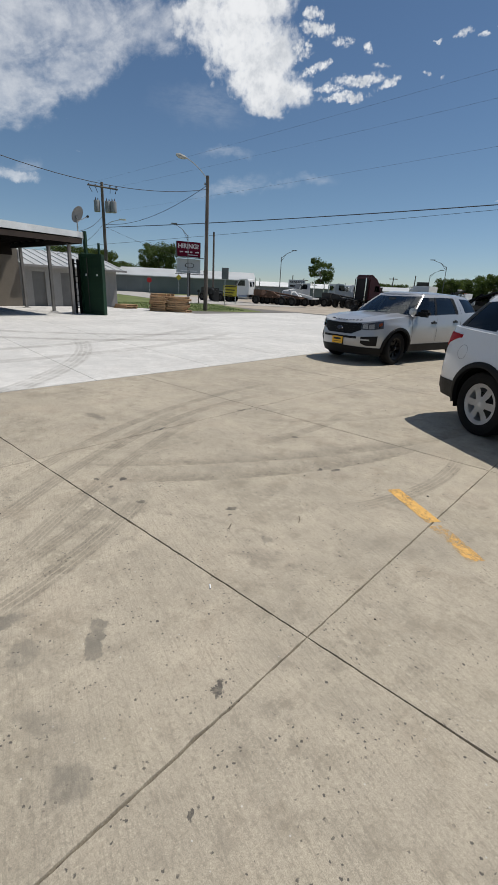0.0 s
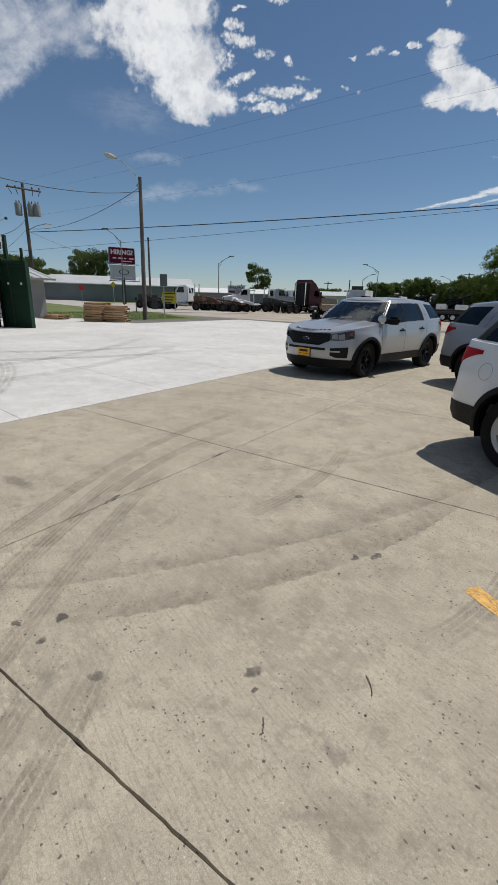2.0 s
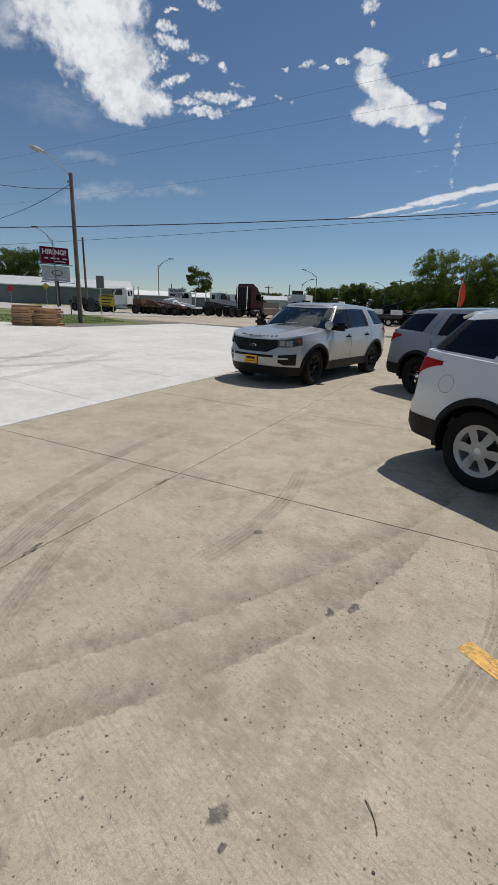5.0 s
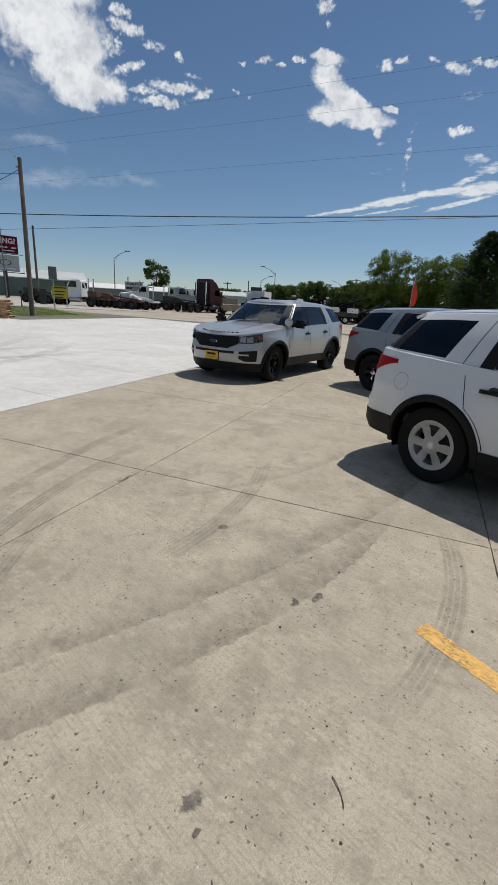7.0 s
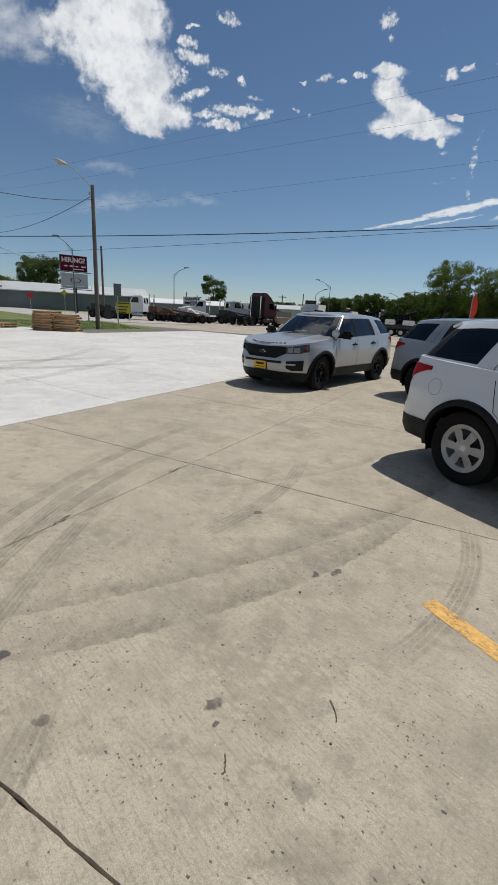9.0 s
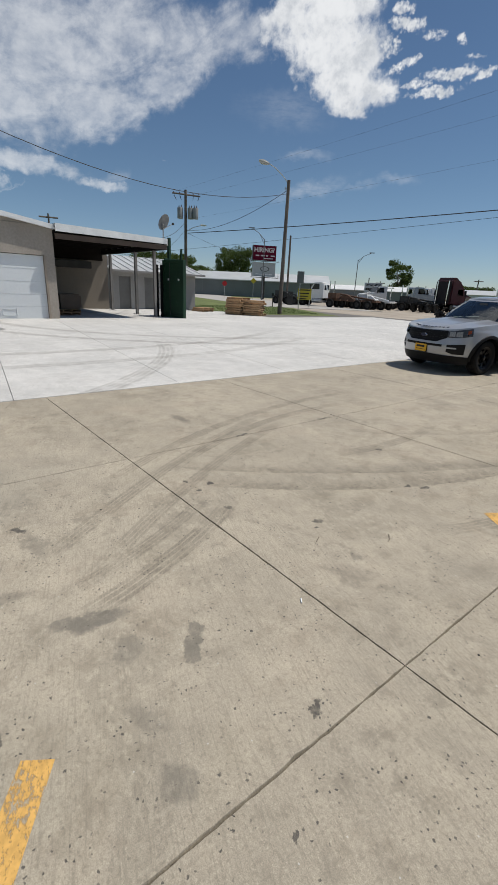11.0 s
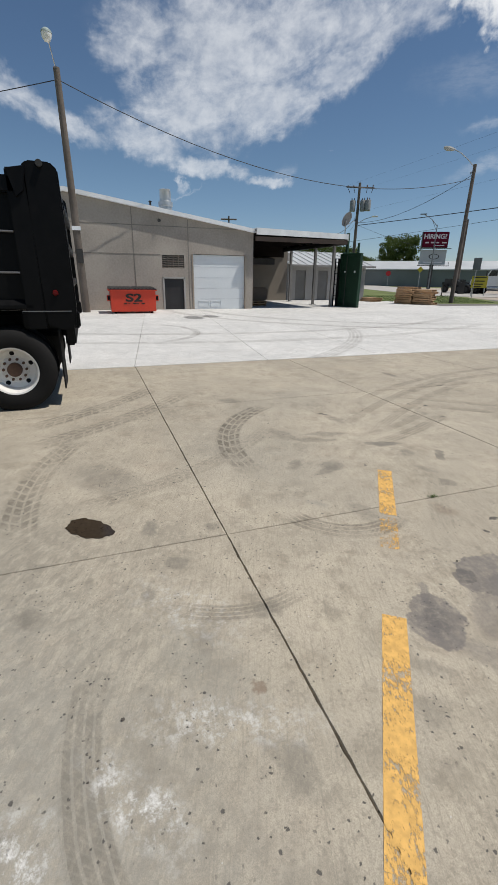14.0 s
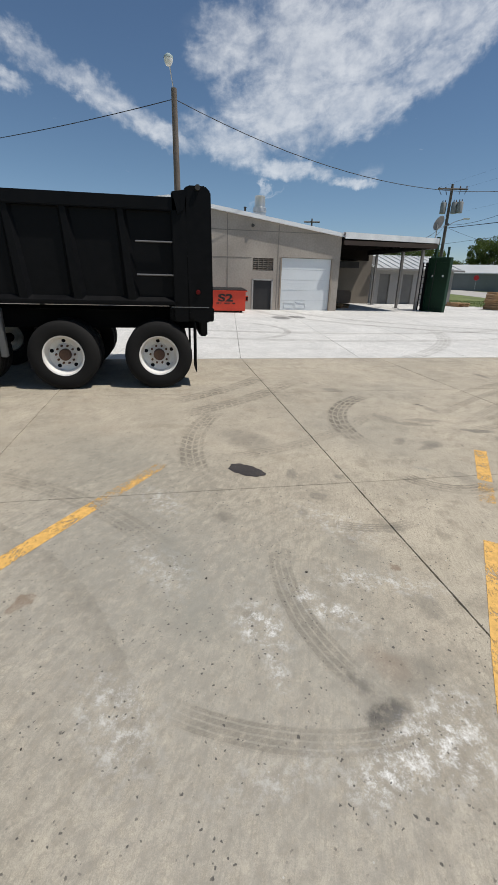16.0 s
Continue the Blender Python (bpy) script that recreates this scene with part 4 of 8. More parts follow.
for y0, y1 in ((-11.2, RY0), (RY0, RY1 + 0.12)):
    z0, z1 = float(roof_z(max(y0, -11.0))), float(roof_z(min(y1, RY1)))
    part("roof_edge", prism([(y0, z0 - 0.09), (y1, z1 - 0.09), (y1, z1 + 0.085), (y0, z0 + 0.085)], -(WX + 0.19), -(WX + 0.02), 0.0, pose(0, 0, 0, 0, 0, 90)), WHITE_TRIM, hall, "white metal roof edge")
for y in (0.34, 2.90):
    part("seam", block(WX - 0.01, WX + 0.012, y - 0.02, y + 0.02, 0, float(roof_z(y)) - 0.12, bevel=0.004), SEAM, hall)
for z, y0, y1 in ((2.48, -17, 1.55), (3.70, -17, 5.4)):
    bm = bmesh.new()
    box(bm, WX - 0.01, WX + 0.01, y0, y1, z - 0.018, z + 0.018, 0.004)
    part("seam", bm, SEAM, hall)
gd = part("garage_door", block(WX - 0.16, WX - 0.10, 3.12, 5.76, 0.0, 2.53, bevel=0.006), DOOR_WHITE, hall, "closed white sectional garage door")
for k in range(1, 5):
    part("panel_groove", block(WX - 0.101, WX - 0.094, 3.12, 5.76, 0.5 * k - 0.008, 0.5 * k + 0.008), plain("door_groove", (0.58, 0.61, 0.62), 0.6), gd)
for y in (3.35, 3.97):
    bm = bmesh.new()
    for a in ((y, y + 0.55, 0.12, 0.14), (y, y + 0.55, 0.37, 0.39), (y, y + 0.02, 0.12, 0.39), (y + 0.53, y + 0.55, 0.12, 0.39)):
        box(bm, WX - 0.10, WX - 0.08, a[0], a[1], a[2], a[3])
    part("raised_panel", bm, DOOR_WHITE, gd)
for y0, y1 in ((3.04, 3.12), (5.76, 5.84)):
    part("door_jamb", block(WX - 0.1, WX + 0.03, y0, y1, 0, 2.55, bevel=0.006), plain("tan_jamb", (0.30, 0.25, 0.2), 0.7), hall)
scr = part("screen_door", block(WX - 0.12, WX - 0.06, 1.68, 2.62, 0.0, 1.43, bevel=0.004), DARK_SCREEN, hall, "dark meshed service door")
frame_bm = bmesh.new()
for a in ((1.60, 1.68, 0, 1.49), (2.62, 2.70, 0, 1.49), (1.60, 2.70, 1.43, 1.50)):
    box(frame_bm, WX - 0.12, WX + 0.025, a[0], a[1], a[2], a[3], 0.005)
part("door_frame", frame_bm, plain("grey_frame", (0.35, 0.34, 0.32), 0.6), scr)
vent = part("vent", block(WX - 0.2, WX - 0.12, 1.62, 2.68, 1.90, 2.48), DARK_SCREEN, hall, "dark louvred wall vent")
for k in range(6):
    part("louvre", block(-0.05, 0.05, 1.64, 2.66, -0.012, 0.012, m=pose(WX - 0.06, 0, 1.95 + 0.095 * k, 0, 35, 0)), plain("louvre_brown", (0.2, 0.17, 0.14), 0.7), vent)
for y in (1.9, 2.15, 2.4):
    part("louvre_bar", block(WX - 0.02, WX + 0.012, y - 0.015, y + 0.015, 1.9, 2.48), plain("louvre_brown", (0.2, 0.17, 0.14), 0.7), vent)
stack = thing("roof_exhaust_stack", "shiny galvanised double-walled exhaust stack on the workshop roof", "roof vent")
sx, sy = WX - 0.8, 2.05
part("flue", turned([(0.30, 4.15), (0.30, 4.55), (0.33, 4.57), (0.33, 4.75), (0.27, 4.78), (0.25, 5.25), (0.26, 5.27), (0.20, 5.27), (0.20, 4.9)], 28, "z", (sx, sy, 0.05), cap=False), plain("stack_steel", (0.58, 0.58, 0.58), 0.42, 0.85, 0.03, 3, 0.0), stack)
part("flashing", turned([(0.52, 4.1), (0.40, 4.28), (0.31, 4.33)], 28, "z", (sx, sy, 0.03), cap=False), GALV, stack)
pipe_ = thing("roof_vent_pipe", "short dark vent pipe on the workshop roof", "roof vent")
part("pipe", bar([(-22.2, 1.46, 4.2), (-22.2, 1.46, 4.9)], 0.05, 10), DARK_STEEL, pipe_)
part("cap", turned([(0.0, 0.06), (0.08, 0.03), (0.085, 0.0)], 12, "z", (-22.2, 1.46, 4.9), cap=False), DARK_STEEL, pipe_)
flood = thing("wall_flood_light", "small dark flood lamp under the roof edge", "lamp")
part("lamp_body", block(WX + 0.02, WX + 0.16, 1.50, 1.64, 3.86, 3.97, bevel=0.02), DARK_STEEL, flood)
part("bracket", bar([(WX, 1.57, 4.02), (WX + 0.09, 1.57, 3.97)], 0.012, 6), DARK_STEEL, flood)

# carport beside the workshop
port = thing("carport", "open carport with a shallow pale roof on steel posts", "carport")
CY0, CY1, CX1 = 6.22, 11.35, -28.4
part("roof_sheet", sheet([[(WX + 0.4, CY0, 3.80), (WX + 0.4, CY1, 3.70)], [(CX1, CY0, 3.86), (CX1, CY1, 3.76)]], 0.05), METAL_ROOF, port)
part("fascia", sheet([[(WX + 0.42, CY0, 3.50), (WX + 0.42, CY1, 3.46)], [(WX + 0.42, CY0, 3.80), (WX + 0.42, CY1, 3.70)]], 0.04), plain("carport_fascia", (0.74, 0.75, 0.74), 0.5), port)
part("fascia", sheet([[(WX + 0.42, CY1 + 0.03, 3.40), (CX1, CY1 + 0.03, 3.42)], [(WX + 0.42, CY1 + 0.03, 3.70), (CX1, CY1 + 0.03, 3.76)]], 0.04), plain("carport_fascia_side", (0.5, 0.5, 0.48), 0.5), port)
# rafters near-black: the carport's deep shade is put into their colour
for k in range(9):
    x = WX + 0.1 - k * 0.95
    part("rafter", block(x - 0.03, x + 0.03, CY0, CY1, 3.46, 3.66), plain("rafter_shade_paint", (0.014, 0.012, 0.011), 0.9, spec=0.05), port)
part("beam", block(CX1, WX + 0.35, CY1 - 0.15, CY1 - 0.03, 3.2, 3.44), DARK_STEEL, port)
part("beam", block(WX + 0.24, WX + 0.36, CY0, CY1, 3.22, 3.42), plain("rusty_dark_beam", (0.09, 0.065, 0.05), 0.8), port)
# sheet added under the roof, painted near-black as shade
part("soffit", sheet([[(WX + 0.38, CY0, 3.70), (WX + 0.38, CY1 - 0.02, 3.62)], [(CX1, CY0, 3.74), (CX1, CY1 - 0.02, 3.66)]], 0.02), plain("soffit_shade_paint", (0.016, 0.013, 0.011), 0.95, spec=0.05), port)
for x, y in ((-21.3, 11.25), (-23.5, 11.25), (-27.0, 11.25)):
    part("post", block(x - 0.07, x + 0.07, y - 0.07, y + 0.07, 0.0, 3.25, bevel=0.006), plain("grey_post", (0.20, 0.19, 0.18), 0.7), port)
    part("base_plate", block(x - 0.17, x + 0.17, y - 0.17, y + 0.17, 0.0, 0.03), GALV, port)
part("back_wall", block(CX1 - 0.2, CX1, CY0 - 0.1, 11.6, 0, 3.5), plain("tan_back_wall", (0.19, 0.165, 0.135), 0.9, 0, 0.12, 2.0), port)
# band and side sheet added to carry painted shade at the back
part("back_header", block(CX1 - 0.1, CX1 + 0.06, CY0, 11.3, 2.85, 3.62), plain("header_shade_paint", (0.018, 0.015, 0.013), 0.95, spec=0.05), port)
part("side_lining", block(CX1, WX - 0.3, CY0 - 0.02, CY0 + 0.03, 0, 3.6), plain("lining_shade_paint", (0.014, 0.012, 0.010), 0.95, spec=0.05), port)
part("lintel_box", block(-28.35, -27.8, 7.3, 10.4, 2.35, 2.75, bevel=0.02), DARK_STEEL, port)

# block-built shed behind the carport
shed = thing("block_shed", "pale block shed with a ribbed metal roof", "shed")
SX, SY0, SY1 = -28.6, 11.8, 18.2
for y0, y1, z0, z1 in ((SY0, 12.4, 0, 2.45), (12.4, 13.2, 2.05, 2.45), (13.2, 14.2, 0, 2.45), (14.2, 15.0, 2.05, 2.45), (15.0, SY1, 0, 2.45)):
    part("wall", block(SX - 0.2, SX, y0, y1, z0, z1), plain("shed_block", (0.31, 0.30, 0.285), 0.9, 0, 0.12, 2.0), shed)
for y in (12.4, 14.2):
    part("door", block(SX - 0.15, SX - 0.1, y, y + 0.8, 0, 2.05), plain("shed_door_grey", (0.16, 0.155, 0.145), 0.6), shed)
part("wall", block(-36, SX - 0.2, SY1 - 0.2, SY1, 0, 2.45), plain("shed_block", (0.31, 0.30, 0.285), 0.9, 0, 0.12, 2.0), shed)
part("wall", block(-36, SX - 0.2, SY0, SY0 + 0.2, 0, 3.2), plain("shed_block", (0.31, 0.30, 0.285), 0.9, 0, 0.12, 2.0), shed)
part("roof", sheet([[(SX + 0.5, SY0 - 0.1, 2.42), (SX + 0.5, SY1 + 0.5, 2.42)], [(-32.4, SY0 - 0.1, 3.5), (-32.4, SY1 + 0.5, 3.5)], [(-36.2, SY0 - 0.1, 2.42), (-36.2, SY1 + 0.5, 2.42)]], 0.05), METAL_ROOF, shed)
for k in range(12):
    y = SY0 + k * 0.6
    bm = bar([(SX + 0.52, y, 2.45), (-32.4, y, 3.53)], 0.025, 6)
    part("roof_rib", bm, METAL_ROOF, shed)
part("gutter", block(SX + 0.46, SX + 0.58, SY0 - 0.1, SY1 + 0.5, 2.30, 2.42), plain("shed_gutter", (0.25, 0.24, 0.23), 0.6), shed)

# green waste compactor with its tall open lid frame
comp = thing("container_gate", "tall dark green steel container gate standing open", "gate", pose(-21.08, 12.26, 0, 0, 0, -71.3))
part("gate", block(-0.06, 0.06, -0.69, 0.69, 0.04, 2.80, bevel=0.01), GREEN, comp)
for z in (0.25, 0.75, 1.25, 1.75, 2.25, 2.65):
    part("rib", block(0.06, 0.10, -0.60, 0.60, z - 0.05, z + 0.05, bevel=0.01), GREEN, comp)
for y in (-0.66, 0.66):
    part("stile", block(-0.10, 0.13, y - 0.06, y + 0.06, 0.0, 2.85, bevel=0.012), GREEN, comp)
part("lower_edge", block(-0.08, 0.11, -0.66, 0.66, 0.0, 0.10, bevel=0.01), GREEN, comp)
part("mast", block(-0.55, -0.40, -0.85, -0.70, 0, 3.95, bevel=0.01), GREEN, comp)
part("mast", block(-0.95, -0.85, -0.35, -0.25, 0, 3.45, bevel=0.01), GREEN, comp)
part("container_side", block(-1.3, -0.12, -0.80, -0.74, 0.05, 2.95, bevel=0.01), GREEN, comp)
part("top_frame", block(-0.08, 0.12, -0.66, 0.66, 2.72, 2.85, bevel=0.01), GREEN, comp)
part("lock_bar", bar([(0.125, -0.2, 0.1), (0.125, -0.2, 2.7)], 0.018, 8), DARK_STEEL, comp)
for y, z in ((-0.1, 2.25), (0.35, 1.9), (-0.35, 1.9)):
    part("sticker", block(0.062, 0.066, y - 0.05, y + 0.05, z - 0.05, z + 0.05), WHITE_TRIM, comp)
rack = thing("ladder_rack", "dark steel ladder standing by the carport post", "ladder", pose(-21.75, 11.75, 0, 0, 0, -60))
for y in (-0.13, 0.13):
    part("stile", block(-0.05, 0.05, y - 0.05, y + 0.05, 0, 2.6, bevel=0.005), CHASSIS, rack)
for k in range(8):
    part("rung", bar([(0, -0.12, 0.3 + 0.3 * k), (0, 0.12, 0.3 + 0.3 * k)], 0.018, 6), CHASSIS, rack)

dish = thing("satellite_dish", "grey satellite dish on a bent pipe at the carport corner", "satellite dish", pose(WX + 0.1, 11.3, 3.72))
bm = turned([(0.0, 0.10), (0.12, 0.085), (0.25, 0.04), (0.36, -0.03), (0.365, -0.035), (0.25, 0.025), (0.12, 0.07), (0.0, 0.085)], 28, "x", cap=False)
bmesh.ops.transform(bm, matrix=pose(0.12, -0.05, 0.72, 0, 25, 25) @ Matrix.Rotation(math.pi, 4, "Z"), verts=bm.verts)
part("reflector", bm, plain("dish_grey", (0.20, 0.205, 0.21), 0.5), dish)
part("pipe", bar([(0, 0, -0.25), (0, 0, 0.35), (0.06, -0.03, 0.65)], 0.03, 8), GALV, dish)
part("feed_arm", bar([(0.12, -0.05, 0.42), (0.5, 0.25, 0.62)], 0.015, 6), GALV, dish)
part("receiver", block(0.46, 0.56, 0.21, 0.31, 0.58, 0.68, bevel=0.02), DARK_STEEL, dish)


# ---- sport utility cars ----
PLAN = np.array([(2.40, 0), (2.39, .2), (2.355, .4), (2.29, .57), (2.19, .71), (2.06, .825), (1.92, .905), (1.75, .955), (1.43, .985), (0.9, .985), (0, .985), (-0.9, .988), (-1.43, .99), (-1.85, .975), (-2.12, .94), (-2.31, .86), (-2.41, .70), (-2.455, .45), (-2.47, .2), (-2.47, 0)])
AXLE, ARCH, HUB = 1.43, 0.435, 0.375


def smooth_plan(n=900):
    """The outline from nose to tail as a dense smooth curve."""
    p = PLAN
    full = np.vstack([p[1] * (1, -1), p, p[-2] * (1, -1)])
    out = []
    for i in range(1, len(full) - 2):
        p0, p1, p2, p3 = full[i - 1:i + 3]
        for t in np.linspace(0, 1, 40, endpoint=False):
            out.append(0.5 * (2 * p1 + (p2 - p0) * t + (2 * p0 - 5 * p1 + 4 * p2 - p3) * t * t + (3 * p1 - p0 - 3 * p2 + p3) * t ** 3))
    out.append(full[-2])
    out = np.array(out)
    cum = np.concatenate([[0], np.cumsum(np.hypot(*np.diff(out, axis=0).T))])
    s = np.linspace(0, cum[-1], n)
    return s, np.interp(s, cum, out[:, 0]), np.interp(s, cum, out[:, 1])


S, SXP, SYP = smooth_plan()
NXP, NYP = np.gradient(SYP, S), -np.gradient(SXP, S)
TOP_X = [-2.47, -2.3, -1.5, 0.0, 0.95, 1.2, 1.6, 2.0, 2.25, 2.42]
TOP_Z = [1.20, 1.22, 1.18, 1.135, 1.115, 1.10, 1.065, 1.015, 0.965, 0.935]
SIDE_Z, SIDE_D = [0.15, 0.3, 0.45, 0.6, 0.75, 0.92, 0.97, 1.05, 1.22], [0.085, 0.05, 0.02, 0.0, -0.004, 0.006, 0.02, 0.035, 0.075]
NOSE_Z, NOSE_D = [0.15, 0.25, 0.40, 0.52, 0.66, 0.74, 0.85, 1.0, 1.1], [0.16, 0.10, 0.03, 0.0, 0.0, 0.035, 0.05, 0.09, 0.13]
TAIL_Z, TAIL_D = [0.15, 0.3, 0.42, 0.70, 0.78, 0.95, 1.22], [0.16, 0.08, 0.0, 0.0, 0.07, 0.08, 0.13]


def s_of_x(x):
    """Where along the flank the outline reaches x."""
    k = np.where((S > 0.9) & (S < S[-1] - 0.7))[0]
    return float(np.interp(-x, -SXP[k], S[k]))


def skin(s, z, side=1, out=0.0):
    """A point of the lower body: s metres along the outline from the nose, at height z."""
    x, y, nx, ny = (float(np.interp(s, S, a)) for a in (SXP, SYP, NXP, NYP))
    ln = math.hypot(nx, ny) or 1
    nx, ny = nx / ln, ny / ln
    w = np.interp(nx, [-0.9, -0.45, 0.4, 0.85], [-1, 0, 0, 1])
    d = float(np.interp(z, SIDE_Z, SIDE_D)) * (1 - abs(w)) + float(np.interp(z, NOSE_Z, NOSE_D)) * max(w, 0) + float(np.interp(z, TAIL_Z, TAIL_D)) * max(-w, 0)
    for ax in (AXLE, -AXLE):
        r = math.hypot(x - ax, z - HUB)
        d -= 0.022 * math.exp(-((r - ARCH) / 0.12) ** 2) * (1 - abs(w))
    d -= out
    return Vector((x - nx * d, side * max(y - ny * d, 0.0 if s < 0.01 or s > S[-1] - 0.01 else 0.001), z))


def low_edge(x):
    for ax in (AXLE, -AXLE):
        if abs(x - ax) < ARCH:
            return HUB + math.sqrt(ARCH ** 2 - (x - ax) ** 2)
    return float(np.interp(x, [-2.6, -1.9, -1.86, 1.86, 1.9, 2.45], [0.38, 0.36, 0.30, 0.30, 0.30, 0.24]))


def columns(s0, s1, step=0.035):
    """Places along the outline, closer together at the ends of the wheel arches."""
    cs = list(np.linspace(s0, s1, max(2, int((s1 - s0) / step) + 1)))
    for ax in (AXLE, -AXLE):
        for e in (-1, 1):
            for off in (-0.003, 0.003, -0.02):
                v = s_of_x(ax + e * (ARCH + off))
                if s0 < v < s1:
                    cs.append(v)
    return sorted(cs)


def skin_patch(s0, s1, lo, hi, out=0.004, side=1, thick=0.02, nz=5, step=0.03):
    """A panel that lies on the lower body between two edges, lo(s) and hi(s)."""
    n = max(2, int((s1 - s0) / step) + 1)
    rows = []
    for s in np.linspace(s0, s1, n):
        u = (s - s0) / (s1 - s0)
        a, b = (f(u) if callable(f) else f for f in (lo, hi))
        rows.append([skin(s, a + (b - a) * k / nz, side, out) for k in range(nz + 1)])
    bm = sheet(rows)
    bm.normal_update()
    ret = bmesh.ops.extrude_face_region(bm, geom=list(bm.faces))
    for v in [v for v in ret["geom"] if isinstance(v, bmesh.types.BMVert)]:
        v.co.x *= 1 - thick / 2.4
        v.co.y *= 1 - thick / 1.0
    return bm


# pillars: place along the belt, place along the roof (x), half width at belt and roof
CABIN = [  # (x belt, y belt, x roof, y roof, glass flag of the bay that follows)
    (1.10, 0.0, 0.38, 0.0), (1.09, 0.25, 0.37, 0.2), (1.06, 0.5, 0.34, 0.38), (1.00, 0.70, 0.29, 0.53), (0.91, 0.838, 0.222, 0.625),
    (0.88, 0.868, 0.195, 0.643), (0.835, 0.888, 0.16, 0.655), (0.38, 0.916, -0.02, 0.680), (-0.02, 0.918, -0.16, 0.684), (-0.12, 0.918, -0.22, 0.685),
    (-0.55, 0.915, -0.55, 0.682), (-1.02, 0.912, -0.86, 0.678), (-1.14, 0.91, -1.02, 0.675), (-1.50, 0.903, -1.30, 0.666), (-1.75, 0.895, -1.55, 0.655), (-2.05, 0.875, -1.84, 0.63),
    (-2.16, 0.835, -1.93, 0.60), (-2.25, 0.74, -2.01, 0.52), (-2.30, 0.5, -2.06, 0.36), (-2.32, 0.25, -2.08, 0.18), (-2.33, 0.0, -2.085, 0.0)]
BAYS = {"windshield": (0, 4), "front_window": (6, 8), "rear_window": (9, 11), "quarter_window": (13, 15), "tailgate_window": (17, 20)}
ROOF_X, ROOF_Z = [-2.2, -1.6, -0.6, 0.1, 0.4], [1.60, 1.655, 1.685, 1.67, 1.635]


def cabin_point(i, f, v, side):
    """A point of the cabin wall: between columns i and i+1 (f), from belt (v 0) to roof (v 1)."""
    a, b = CABIN[i], CABIN[min(i + 1, len(CABIN) - 1)]
    xb, yb, xr, yr = (a[k] + (b[k] - a[k]) * f for k in range(4))
    zb = float(np.interp(xb, TOP_X, TOP_Z)) - 0.02
    if xb > 0.9:
        zb = 1.068 + 0.028 * (yb / 0.84) ** 2
    zr = float(np.interp(xr, ROOF_X, ROOF_Z)) - 0.05
    bulge = 0.045 * math.sin(math.pi * min(v, 1) * 0.95)
    yy = yb + (yr - yb) * v
    yy += bulge * (0.6 if yy > 0.3 else 0)
    xx = xb + (xr - xb) * v + (bulge * 0.8 if xb > 0.8 else 0)
    return Vector((xx, side * max(yy, 0.0), zb + (zr - zb) * v))


def cabin_sheet(i0, i1, v0, v1, side, nf=4, nv=8):
    rows = []
    for i in range(i0, i1):
        for k in range(nf + (1 if i == i1 - 1 else 0)):
            rows.append([cabin_point(i, k / nf, v0 + (v1 - v0) * j / nv, side) for j in range(nv + 1)])
    return rows


